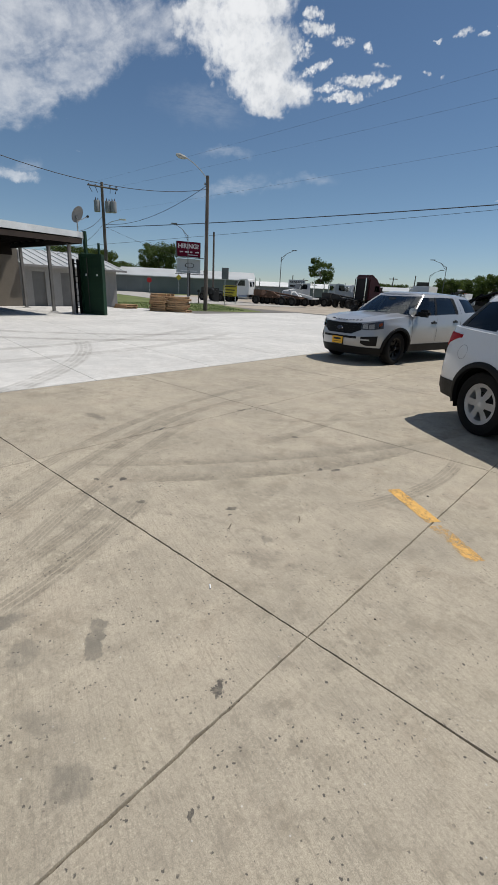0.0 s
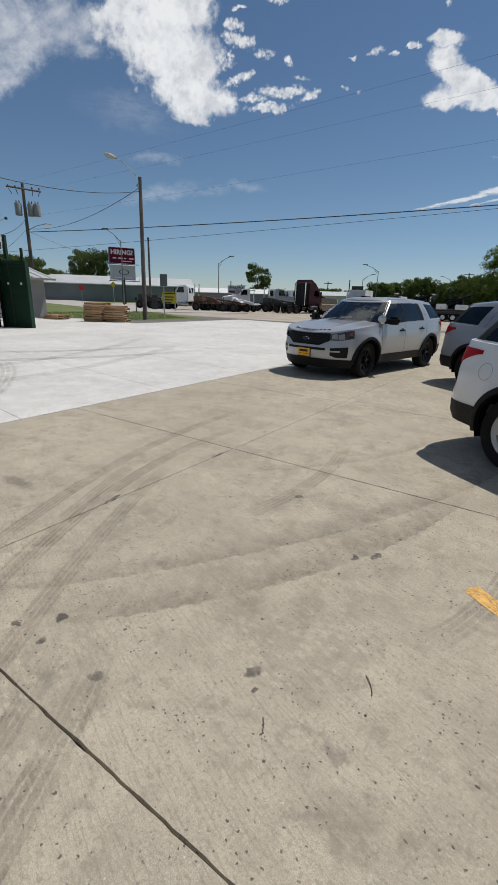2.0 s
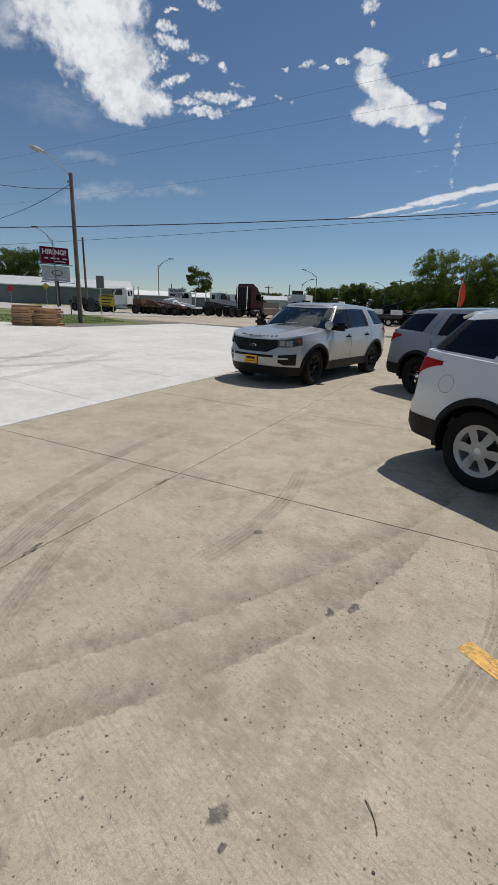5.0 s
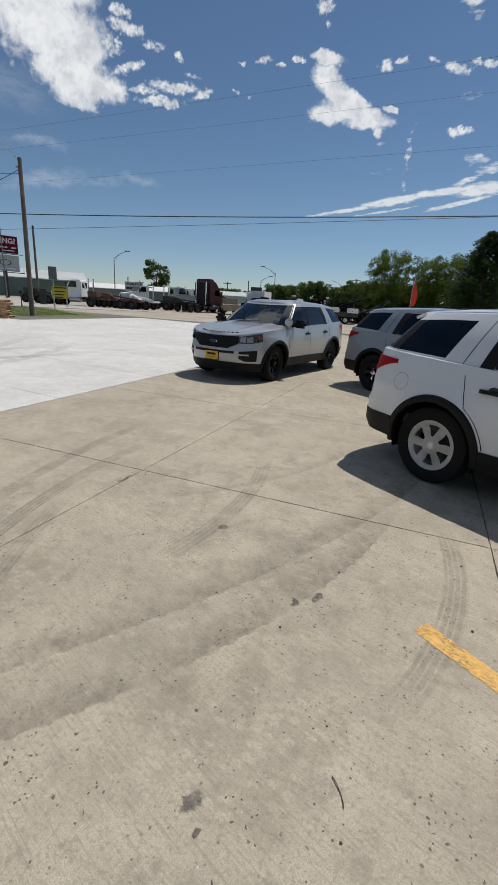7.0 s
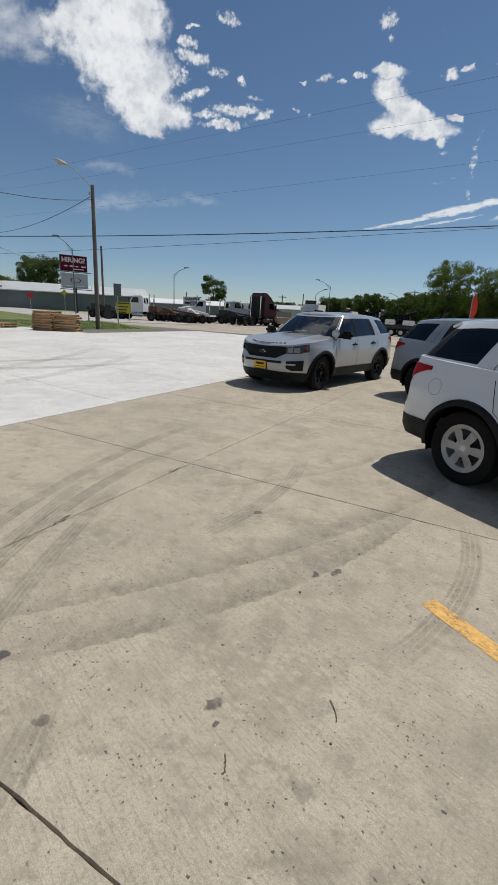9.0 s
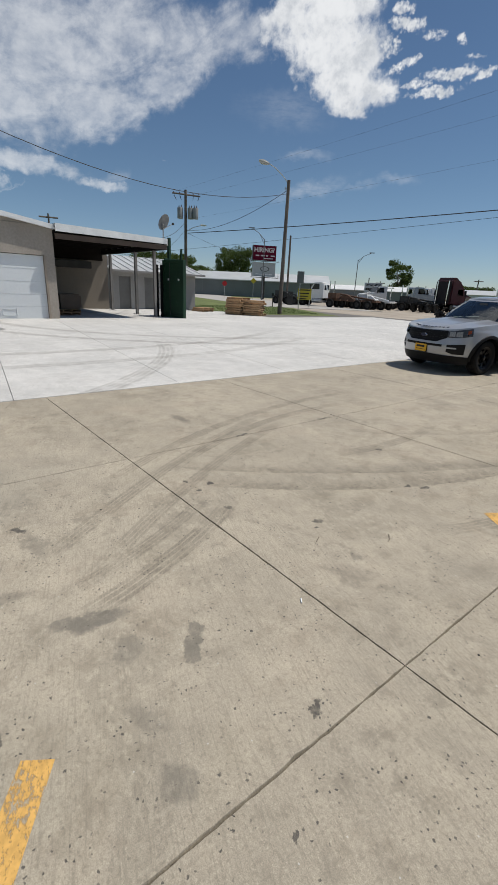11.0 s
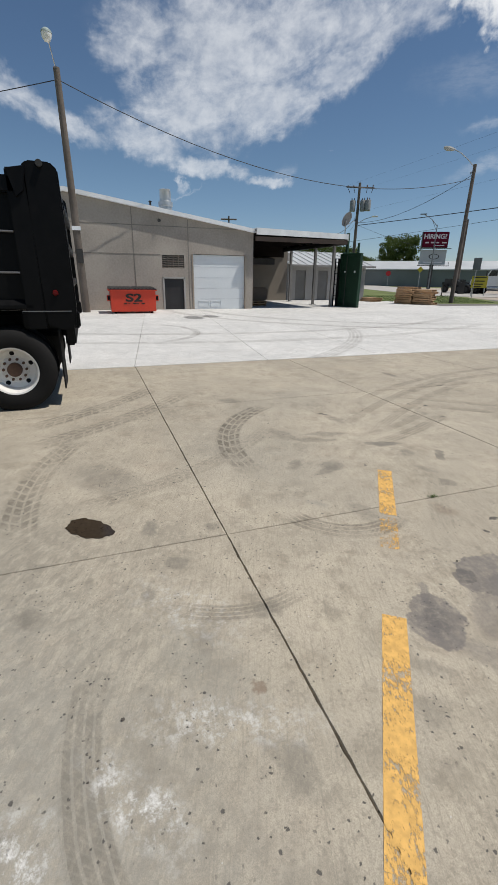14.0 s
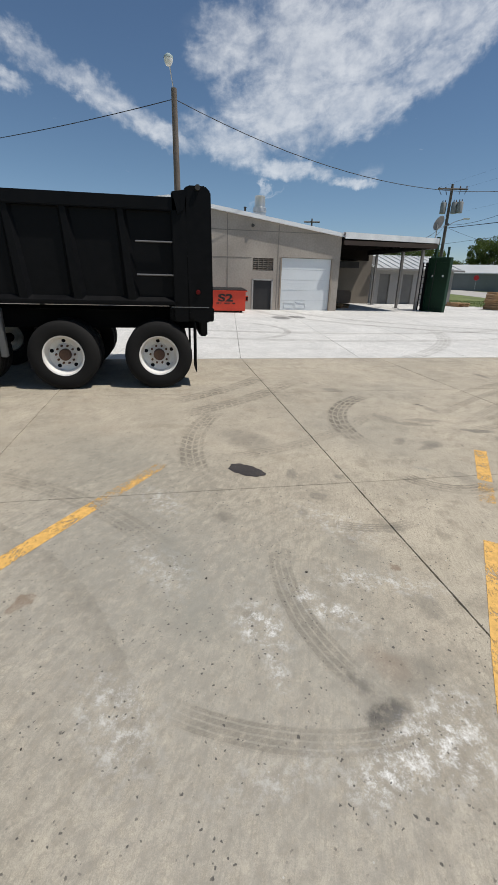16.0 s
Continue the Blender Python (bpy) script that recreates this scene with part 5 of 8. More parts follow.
def wheel(parent, x, side, style, steer=0.0):
    w = part("tyre", turned([(0.245, -0.10), (0.27, -0.118), (0.33, -0.122), (0.362, -0.108), (0.374, -0.085), (0.376, -0.03), (0.371, -0.028), (0.371, -0.022), (0.376, -0.02), (0.376, 0.02), (0.371, 0.022), (0.371, 0.028), (0.376, 0.03), (0.374, 0.085), (0.362, 0.108), (0.33, 0.122), (0.27, 0.118), (0.245, 0.10)], 48, "y", cap=False), RUBBER, parent, "worn black tyre")
    w.matrix_basis = pose(x, side * 0.845, HUB, 0, 0, steer)
    mat = SILVER_WHEEL if style == "cover" else BLACK_WHEEL
    part("rim", turned([(0.248, -0.09), (0.252, -0.10), (0.235, -0.085), (0.225, 0.0), (0.232, 0.085), (0.252, 0.10), (0.248, 0.09)], 40, "y", cap=False), mat, w)
    # wheel face: spokes round a hub, with open windows between them
    bm = bmesh.new()
    spokes = 6 if style == "cover" else 8
    if style == "cover":
        prof = [(0.035, 0.096), (0.070, 0.094), (0.092, 0.090), (0.125, 0.082), (0.165, 0.078), (0.198, 0.082), (0.222, 0.094), (0.247, 0.094)]
        first, last, r0, r1, e0, e1 = 2, 4, 0.092, 0.198, 0.36, 0.20
    else:
        prof = [(0.055, 0.080), (0.072, 0.035), (0.105, 0.050), (0.150, 0.060), (0.200, 0.062), (0.245, 0.094)]
        first, last, r0, r1, e0, e1 = 2, 3, 0.105, 0.200, 0.34, 0.22
    rings = []
    for r, h in prof:
        e = e0 + (e1 - e0) * min(1, max(0, (r - r0) / (r1 - r0)))
        cols = [c + k for k in range(spokes) for c in (0, e * 0.5, e, e + (1 - 2 * e) * 0.33, e + (1 - 2 * e) * 0.67, 1 - e, 1 - e * 0.5)]
        rings.append([bm.verts.new((r * math.cos(2 * math.pi * c / spokes), side * h, r * math.sin(2 * math.pi * c / spokes))) for c in cols])
    n = 7 * spokes
    for j in range(len(prof) - 1):
        for k in range(n):
            if not (first <= j <= last and 2 <= k % 7 <= 4):
                bm.faces.new((rings[j][k], rings[j][(k + 1) % n], rings[j + 1][(k + 1) % n], rings[j + 1][k]))
    bmesh.ops.solidify(bm, geom=list(bm.faces), thickness=0.02 * side)
    face = part("wheel_face", bm, mat, w)
    cap_mat = {"cover": SILVER_WHEEL, "steel": BLACK_WHEEL, "chrome": CHROME}[style]
    part("hub_cap", turned([(0.05, side * 0.05), (0.048, side * 0.088), (0.036, side * 0.094), (0.0, side * 0.095)], 24, "y", cap=False), cap_mat, w)
    if style != "cover":
        for k in range(5):
            a = 2 * math.pi * (k + 0.5) / 5
            part("lug_nut", turned([(0.012, side * 0.03), (0.012, side * 0.062), (0.0, side * 0.066)], 8, "y", (0.082 * math.cos(a), 0, 0.082 * math.sin(a)), cap=False), CHROME if style == "chrome" else BLACK_WHEEL, w)
    part("brake_disc", turned([(0.04, -side * 0.01), (0.15, -side * 0.01), (0.15, -side * 0.03), (0.04, -side * 0.03)], 30, "y"), DARK_STEEL, w)
    return w


def sport_utility(label, m, coat, style, steer=0.0, police=True, group=""):
    car = thing("sport_utility_car", label, "car", m, group)
    # lower body shell
    bm = bmesh.new()
    for side in (1, -1):
        rows = []
        for s in columns(0, S[-1]):
            x = float(np.interp(s, S, SXP))
            zl, zh = low_edge(x), float(np.interp(x, TOP_X, TOP_Z))
            row = [skin(s, zl + (zh - zl) * (k / 14), side) for k in range(15)]
            p, q = row[-1], row[-1].copy()
            q += Vector((0, -side * 0.05, 0.008)) if -2.2 < x < 1.2 else Vector((0.03 if x < 0 else -0.03, -side * 0.03 if abs(p.y) > 0.05 else 0, 0.012))
            row.append(q)
            rows.append(row)
        sheet(rows, 0, bm)
    part("body", bm, coat, car, "", 28)
    # wheel housings and underside; boxes after the first are added to block leaking sunlight
    bm = bmesh.new()
    box(bm, -2.2, 2.1, -0.62, 0.62, 0.24, 0.55)
    box(bm, -0.93, 0.93, -0.90, 0.90, 0.29, 0.60)
    box(bm, -2.3, -1.92, -0.80, 0.80, 0.42, 0.85)
    box(bm, 1.92, 2.12, -0.70, 0.70, 0.28, 0.85)
    box(bm, -2.2, 2.0, -0.86, 0.86, 0.84, 0.90)
    part("underbody", bm, CHASSIS, car)
    for ax in (AXLE, -AXLE):
        for side in (1, -1):
            rows = [[Vector((ax + 0.445 * math.cos(t), side * y, HUB + 0.445 * math.sin(t))) for y in (0.6, 0.78, 0.95)] for t in np.linspace(-0.3, math.pi + 0.3, 20)]
            b2 = sheet(rows)
            part("wheel_housing", b2, CHASSIS, car)
            arc = []
            for t in np.linspace(-0.16, math.pi + 0.16, 34):
                c, sn = math.cos(t), math.sin(t)
                row = []
                for r, o in ((0.427, -0.03), (0.430, 0.022), (0.455, 0.026), (0.49, 0.020), (0.497, -0.002)):
                    px, pz = ax + r * c, HUB + r * sn
                    row.append(skin(s_of_x(px), pz, side, o))
                arc.append(row)
            part("arch_trim", sheet(arc), TRIM_BLACK, car)
            wheel(car, ax, side, style, steer if ax > 0 else 0.0)
    # sill cladding and bumper skirts
    for side in (1, -1):
        part("sill_trim", skin_patch(s_of_x(0.94), s_of_x(-0.94), 0.285, 0.47, 0.014, side), TRIM_BLACK, car)
        part("bumper_skirt", skin_patch(0.0, s_of_x(1.90), 0.22, lambda u: 0.42 - 0.03 * u, 0.012, side), TRIM_BLACK, car)
        part("bumper_skirt", skin_patch(s_of_x(-1.91), S[-1], 0.34, lambda u: 0.56 - 0.02 * u, 0.010, side), TRIM_BLACK, car)
        # shut lines and door furniture
        for x0, x1 in ((0.93, 0.93), (-0.10, -0.10), (-1.06, -1.22)):
            rows = []
            for z in np.linspace(0.48, 1.09, 12):
                xx = x0 + (x1 - x0) * (z - 0.48) / 0.6
                if x0 < -1 and z < 0.82:
                    xx = -AXLE + 0.52 * math.cos(math.asin(min(1, max(0, (z - HUB) / 0.52))))
                rows.append([skin(s_of_x(xx + e), z, side, 0.0015) for e in (0.004, -0.004)])
            part("shut_line", sheet(rows), TRIM_BLACK, car)
        rows = [[cabin_point(12, 0.45 + e, v, side) + Vector((0, side * 0.0015, 0)) for e in (0.012, -0.012)] for v in np.linspace(0.0, 0.93, 10)]
        part("shut_line", sheet(rows), TRIM_BLACK, car)
        for x in (-0.02 - 0.10, -1.06 + 0.02):
            hx = x + 0.16 if x > -0.5 else x + 0.10
            z = 0.965 if x > -0.5 else 0.985
            h = part("door_handle", sheet([[skin(s_of_x(hx + 0.12 - 0.24 * k / 8), z + dz, side, o) for dz, o in ((-0.018, 0.0), (-0.016, 0.028 if 0 < k < 8 else 0.004), (0.014, 0.030 if 0 < k < 8 else 0.004), (0.016, 0.0))] for k in range(9)]), TRIM_BLACK, car)
            part("handle_cup", turned([(0.0, 0.0), (0.05, 0.002), (0.055, 0.006)], 20, "y", skin(s_of_x(hx), z - 0.005, side, 0.002), cap=False), DARK_STEEL, h)
        # crease along the doors
        part("belt_moulding", sheet([[cabin_point(i, f, v, side) + Vector((0, side * o, 0)) for v, o in ((-0.02, 0.006), (0.05, 0.008))] for i in range(5, 15) for f in (0, 0.5)]), TRIM_BLACK, car)
        # tail lamp wrapping round the rear corner
        part("tail_lamp", skin_patch(s_of_x(-1.98), S[-1] - 0.58, lambda u: 1.09 - 0.34 * u ** 1.5, lambda u: 1.13 + 0.035 * u, 0.014, side, 0.05), TAIL_RED, car, "red wrap-round tail lamp")
    # hood between the two front wings
    ss = np.linspace(0, s_of_x(0.93), 46)
    rows = []
    for s in ss:
        x = float(np.interp(s, S, SXP))
        e = skin(s, float(np.interp(x, TOP_X, TOP_Z)), 1)
        e = e + Vector((-0.028, -0.028 if e.y > 0.05 else 0, 0.011))
        back = np.interp(e.x, [0.93, 1.6, 2.2, 2.4], [1.0, 0.95, 0.75, 0.40])
        row = []
        for k in range(-16, 17):
            u = k / 16
            crown = 0.034 * back * (1 - abs(u) ** 2.6) + 0.020 * back * math.exp(-((abs(u) - 0.55) / 0.07) ** 2)
            row.append(Vector((e.x, u * e.y, e.z + crown)))
        rows.append(row)
    hood = part("hood", sheet(rows), coat, car)
    for k in range(11 if police else 0):
        u = (k - 5) / 5
        x, y = 2.25 - 0.10 * u * u, u * 0.43
        row = min(rows, key=lambda r: abs(r[16].x - x))
        z = float(np.interp(y, [p.y for p in row], [p.z for p in row])) if row[-1].y > 0.45 else row[16].z
        part("hood_badge", block(-0.022, 0.022, -0.026, 0.026, -0.004, 0.007, bevel=0.002), GLOSS_BLACK, hood, "small black badge shape", 35, pose(x, y, z, 0, 14, -12 * u))
    # cowl and wipers
    part("cowl", sheet([[Vector((1.16 - 0.25 * abs(u) ** 2.2, u * 0.86, 1.095 + 0.03 * (1 - u * u))), Vector((1.02 - 0.20 * abs(u) ** 2.2, u * 0.87, 1.105))] for u in np.linspace(-1, 1, 21)], 0.01), TRIM_BLACK, car)
    for y0 in (0.55, -0.15):
        part("wiper", bar([(1.10, y0, 1.135), (1.07, y0 - 0.25, 1.145), (1.07, y0 - 0.62, 1.14)], 0.011, 6), TRIM_BLACK, car)
    # cabin frame with its window openings
    bm = bmesh.new()
    glazed = {i: (a, b) for a, b in BAYS.values() for i in range(a, b)}
    for side in (1, -1):
        for i in range(len(CABIN) - 1):
            if i in glazed:
                v0, v1 = (0.045, 0.94) if i < 4 else (0.06, 0.86)
                if i >= 13:
                    v0 = 0.10
                for a, b, n in ((0, v0, 2), (v1, 1, 3)):
                    sheet(cabin_sheet(i, i + 1, a, b, side, 4, n), 0, bm)
            else:
                sheet(cabin_sheet(i, i + 1, 0, 1, side, 4, 8), 0, bm)
    bmesh.ops.remove_doubles(bm, verts=bm.verts, dist=1e-4)
    part("cabin_frame", bm, coat, car, "", 40)
    rows = []
    for i in range(len(CABIN) - 1):
        for f in (0, 0.34, 0.67):
            p = cabin_point(i, f, 1.0, 1)
            rows.append([Vector((p.x, u * p.y, p.z + 0.055 * (1 - abs(u) ** 3.5) * min(1, p.y / 0.5))) for u in np.linspace(-1, 1, 21)])
    part("roof", sheet(rows), coat, car)
    for side in (1, -1):
        part("roof_strip", sheet([[cabin_point(i, f, 1.0, side) + Vector((0, -side * (0.05 + e), 0.045)) for e in (0, 0.035)] for i in range(5, 16) for f in (0, 0.5)]), TRIM_BLACK, car)
        # black window pillars; the strip beside the windshield is blacked to narrow a sun glint
        for i0, i1, v0, v1 in ((4, 5, 0.0, 0.95), (8, 9, 0.04, 0.87), (11, 12, 0.04, 0.87), (15, 17, 0.10, 0.86)):
            rows = cabin_sheet(i0, i1, v0, v1, side)
            part("pillar_trim", sheet([[p + Vector((0.004 if i0 < 5 else 0, side * 0.005, 0)) for p in r] for r in rows]), TRIM_BLACK, car)
    for name, (a, b) in BAYS.items():
        v0, v1 = (0.045, 0.94) if a == 0 else (0.06 if a < 13 else 0.10, 0.86)
        mat = WINDSHIELD if a == 0 else TINT
        if name in ("windshield", "tailgate_window"):
            left, right = cabin_sheet(a, b, v0, v1, 1), cabin_sheet(a, b, v0, v1, -1)
            rows = (left[::-1] + right[1:]) if a == 0 else (left + right[::-1][1:])
            g1 = part(name, sheet(rows), mat, car)
            g1.visible_shadow = False
        else:
            for side in (1, -1):
                g1 = part(name, sheet(cabin_sheet(a, b, v0, v1, side)), mat, car)
                g1.visible_shadow = False
    # spoiler above the rear window
    part("spoiler", sheet([[Vector((-1.99 - 0.17 * k / 4, u * (0.55 - 0.02 * k), 1.600 - 0.012 * k + 0.03 * (1 - u * u))) for u in np.linspace(-1, 1, 15)] for k in range(5)], 0.03), coat, car)
    # front: grille, lamps, lower intake, number plate
    for side in (1, -1):
        part("grille", skin_patch(0.0, 0.58, lambda u: 0.685 + 0.10 * max(0, u - 0.62) / 0.38, lambda u: 0.918 + 0.012 * u, 0.006, side, 0.03), TRIM_BLACK, car)
        for z in (0.725, 0.77, 0.815, 0.86, 0.895):
            part("grille_bar", skin_patch(0.0, 0.43 if z < 0.75 else 0.55, z - 0.008, z + 0.008, 0.016, side, 0.02, 2), TRIM_BLACK, car)
        part("lower_grille", skin_patch(0.0, 0.50, 0.585, 0.635, 0.008, side, 0.03), TRIM_BLACK, car)
        lamp = part("headlamp", skin_patch(0.575, 1.10, lambda u: 0.79 - 0.02 * math.sin(math.pi * u) + 0.05 * u, lambda u: 0.915 + 0.085 * u, 0.004, side, 0.02), plain("lamp_bezel", (0.10, 0.10, 0.105), 0.35, 0.2), car)
        part("lamp_lens", skin_patch(0.58, 1.09, lambda u: 0.795 - 0.02 * math.sin(math.pi * u) + 0.05 * u, lambda u: 0.910 + 0.085 * u, 0.022, side, 0.01), LENS, lamp)
        for s0, s1 in ((0.62, 0.74), (0.76, 0.89)):
            part("reflector", skin_patch(s0, s1, 0.815, lambda u: 0.905 + 0.02 * u, 0.010, side, 0.015), plain("lamp_reflector", (0.46, 0.46, 0.45), 0.5, 0.0), lamp)
        part("indicator", skin_patch(0.99, 1.06, lambda u: 0.87 + 0.03 * u, lambda u: 0.94 + 0.02 * u, 0.012, side, 0.012), AMBER, lamp)
        part("fog_recess", skin_patch(0.60, 0.98, lambda u: 0.49 - 0.05 * min(1, u * 3), lambda u: 0.635 + 0.03 * u, 0.006, side, 0.03), TRIM_BLACK, car)
        part("fog_blade", skin_patch(0.60, 0.80, 0.555, 0.585, 0.020, side, 0.02, 2), coat, car)
    part("front_emblem", turned([(0.0, 0.02), (0.075, 0.018), (0.092, 0.006), (0.095, 0.0)], 28, "x", cap=False), CHROME, car, "plain oval emblem with a bright rim", 35, pose(2.366, 0, 0.80) @ Matrix.Diagonal((1, 1, 0.42, 1)))
    part("emblem_core", turned([(0.0, 0.026), (0.07, 0.025), (0.082, 0.012)], 28, "x", cap=False), plain("emblem_blue", (0.012, 0.02, 0.05), 0.35), car, "", 35, pose(2.366, 0, 0.80) @ Matrix.Diagonal((1, 1, 0.42, 1)))
    if police:
        pl = part("dealer_plate", block(2.405, 2.422, -0.16, 0.16, 0.44, 0.60, bevel=0.004), PLATE_YELLOW, car, "yellow dealer plate with dark bars")
        part("plate_bar", block(2.422, 2.425, -0.11, 0.11, 0.525, 0.57), INK, pl)
        part("plate_bar", block(2.422, 2.425, -0.12, 0.12, 0.48, 0.49), INK, pl)
        part("plate_frame", sheet([[Vector((2.404, y, z)) for y, z in ((-0.17, 0.43), (0.17, 0.43))], [Vector((2.404, y, z)) for y, z in ((-0.17, 0.61), (0.17, 0.61))]], 0.01), TRIM_BLACK, pl)
    # mirrors
    for side in (1, -1):
        bm = bmesh.new()
        box(bm, -0.09, 0.10, -0.14, 0.15, -0.085, 0.085, 0.055)
        mr = part("mirror", bm, TRIM_BLACK, car, "", 35, pose(0.70, side * 1.09, 1.19, 0, 0, side * 8))
        part("mirror_arm", block(-0.04, 0.04, -0.22 if side > 0 else 0.08, -0.08 if side > 0 else 0.22, -0.07, -0.03, bevel=0.01), TRIM_BLACK, mr)
        part("mirror_glass", block(-0.094, -0.089, -0.08, 0.09, -0.04, 0.04), CHROME, mr)
    if police:
        sp = part("spotlight", turned([(0.02, -0.12), (0.06, -0.11), (0.085, -0.05), (0.088, 0.03), (0.09, 0.035)], 28, "x", cap=False), GLOSS_BLACK, car, "round pillar spotlight", 35, pose(0.93, 0.93, 1.22, 0, 0, 18))
        part("spotlight_lens", turned([(0.0, 0.045), (0.06, 0.042), (0.088, 0.03)], 28, "x", cap=False), plain("frosted_lens", (0.55, 0.55, 0.53), 0.3, 0.3), sp)
        part("spotlight_stem", bar([(-0.05, 0, 0), (-0.1, -0.06, -0.08), (-0.12, -0.1, -0.12)], 0.018, 8), CHROME, sp)
    # cabin inside
    part("dashboard", block(0.45, 0.96, -0.80, 0.80, 0.80, 1.045, bevel=0.06), plain("dash_grey", (0.26, 0.27, 0.255), 0.85), car)
    for x, y in ((-0.1, 0.40), (-0.1, -0.40)):
        st = part("seat", prism([(x + 0.45, 0.62), (x + 0.48, 0.76), (x, 0.74), (x - 0.22, 1.34), (x - 0.34, 1.34), (x - 0.16, 0.62)], y - 0.25, y + 0.25, 0.04), INSIDE, car)
        part("headrest", block(x - 0.36, x - 0.24, y - 0.13, y + 0.13, 1.36, 1.54, bevel=0.05), INSIDE, st)
    part("rear_bench", prism([(-0.65, 0.6), (-0.62, 0.78), (-1.1, 0.74), (-1.32, 1.34), (-1.44, 1.34), (-1.25, 0.6)], -0.68, 0.68, 0.04), INSIDE, car)
    part("steering_wheel", turned([(0.175, -0.012), (0.19, 0.0), (0.175, 0.012), (0.162, 0.0), (0.175, -0.012)], 28, "x", cap=False), INSIDE, car, "", 35, pose(0.40, 0.40, 1.02, 0, -25, 0))
    part("cabin_floor", block(-2.3, 1.0, -0.85, 0.85, 0.50, 0.60), INSIDE, car)
    part("inside_mirror", block(0.52, 0.55, -0.11, 0.11, 1.46, 1.53, bevel=0.015), INSIDE, car)
    if not police:
        s0 = s_of_x(-1.86)
        part("fuel_flap", sheet([[skin(s0 + r * math.cos(t), 0.93 + r * math.sin(t), -1, o) for r, o in ((0.082, 0.0015), (0.0835, 0.001), (0.0855, 0.001), (0.087, 0.0015))] for t in np.linspace(0, 2 * math.pi, 33)]), plain("shadow_gap", (0.26, 0.26, 0.27), 0.6), car)
    return car


def stand(x, y, hx, hy):
    """A pose on the ground at x, y, facing along (hx, hy)."""
    return pose(x, y, 0, 0, 0, math.degrees(math.atan2(hy, hx)))


# silver car where it stands longest, between its two short drives
sport_utility("silver sport utility car with black steel wheels and pillar spotlight", stand(-4.63, 12.02, -0.20, -0.98), SILVER, "steel", 3.0)
W0 = Vector((-0.855, 5.94, 0))
hd = Vector((0.83, -0.555, 0)).normalized()
lf = Vector((-hd.y, hd.x, 0))
c1 = W0 + hd * AXLE + lf * 0.94
sport_utility("white sport utility car with silver wheel covers, parked nose in", stand(c1.x, c1.y, hd.x, hd.y), WHITE_CAR, "cover", 0.0, False, "parked sport utility cars")
c2 = Vector((-1.98, 10.66, 0)) + hd * AXLE + lf * 0.94
sport_utility("grey sport utility car with black steel wheels parked nose in", stand(c2.x, c2.y, hd.x, hd.y), GREY_CAR, "chrome", 0.0, False, "parked sport utility cars")


# ---- things on the lot ----
def stripe(points, width):
    """A painted line as a thin film of paint."""
    bm = bmesh.new()
    a, b = (Vector((*p, 0)) for p in points)
    d = (b - a).normalized()
    n = Vector((-d.y, d.x, 0)) * width / 2
    cells = max(2, int((b - a).length / 0.25))
    rows = [[a + (b - a) * k / cells - n + Vector((0, 0, 0.002)), a + (b - a) * k / cells + n + Vector((0, 0, 0.002))] for k in range(cells + 1)]
    return sheet(rows)


for a, b, film in (((-0.82, 3.685), (-0.36, 3.37), LINE_YELLOW), ((-0.33, 3.33), (0.02, 3.07), LINE_FADED), ((0.4, 2.80), (3.6, 0.6), LINE_FADED), ((-0.90, 0.375), (-0.25, -0.06), LINE_YELLOW), ((-0.22, -0.08), (0.10, -0.30), LINE_FADED), ((0.59, -0.635), (1.44, -1.23), LINE_YELLOW), ((1.44, -1.23), (4.0, -2.95), LINE_YELLOW), ((-0.92, -2.75), (-0.2, -3.25), LINE_FADED), ((-0.2, -3.25), (3.2, -5.55), LINE_YELLOW)):
    single("parking_line", stripe((a, b), 0.115), film, "worn yellow painted parking line on concrete", "road marking", group="parking lines", kind="structure")


def truck_wheel(parent, x, y, z, r, side, mat=WHITE_WHEEL, label="white steel truck wheel"):
    t = part("tyre", turned([(0.56 * r, -0.13), (0.62 * r, -0.145), (0.85 * r, -0.15), (0.96 * r, -0.13), (r, -0.11), (r, -0.05), (0.975 * r, -0.045), (0.975 * r, -0.03), (r, -0.025), (r, 0.025), (0.975 * r, 0.03), (0.975 * r, 0.045), (r, 0.05), (r, 0.11), (0.96 * r, 0.13), (0.85 * r, 0.15), (0.62 * r, 0.145), (0.56 * r, 0.13)], 48, "x", cap=False), RUBBER, parent, "", 35, pose(x, y, z))
    s = side
    rim = part("rim", turned([(0.57 * r, s * 0.13), (0.585 * r, s * 0.14), (0.55 * r, s * 0.135), (0.50 * r, s * 0.05), (0.47 * r, s * -0.02), (0.33 * r, s * -0.035), (0.30 * r, s * -0.02), (0.0, s * -0.02)], 40, "x", cap=False), mat, t, label)
    for k in range(5):
        a = 2 * math.pi * (k + 0.3) / 5
        part("hand_hole", turned([(0.0, s * -0.022), (0.055 * r, s * -0.022), (0.06 * r, s * -0.030)], 14, "x", (0, 0.405 * r * math.cos(a), 0.405 * r * math.sin(a)), cap=False), CHASSIS, t)
    for k in range(10):
        a = 2 * math.pi * k / 10
        part("wheel_nut", turned([(0.032 * r, s * -0.02), (0.032 * r, s * 0.02), (0.0, s * 0.025)], 8, "x", (0, 0.265 * r * math.cos(a), 0.265 * r * math.sin(a)), cap=False), RUST, t)
    part("hub", turned([(0.17 * r, s * -0.02), (0.17 * r, s * 0.05), (0.15 * r, s * 0.07), (0.0, s * 0.075)], 24, "x", cap=False), RUST, t)
    return t


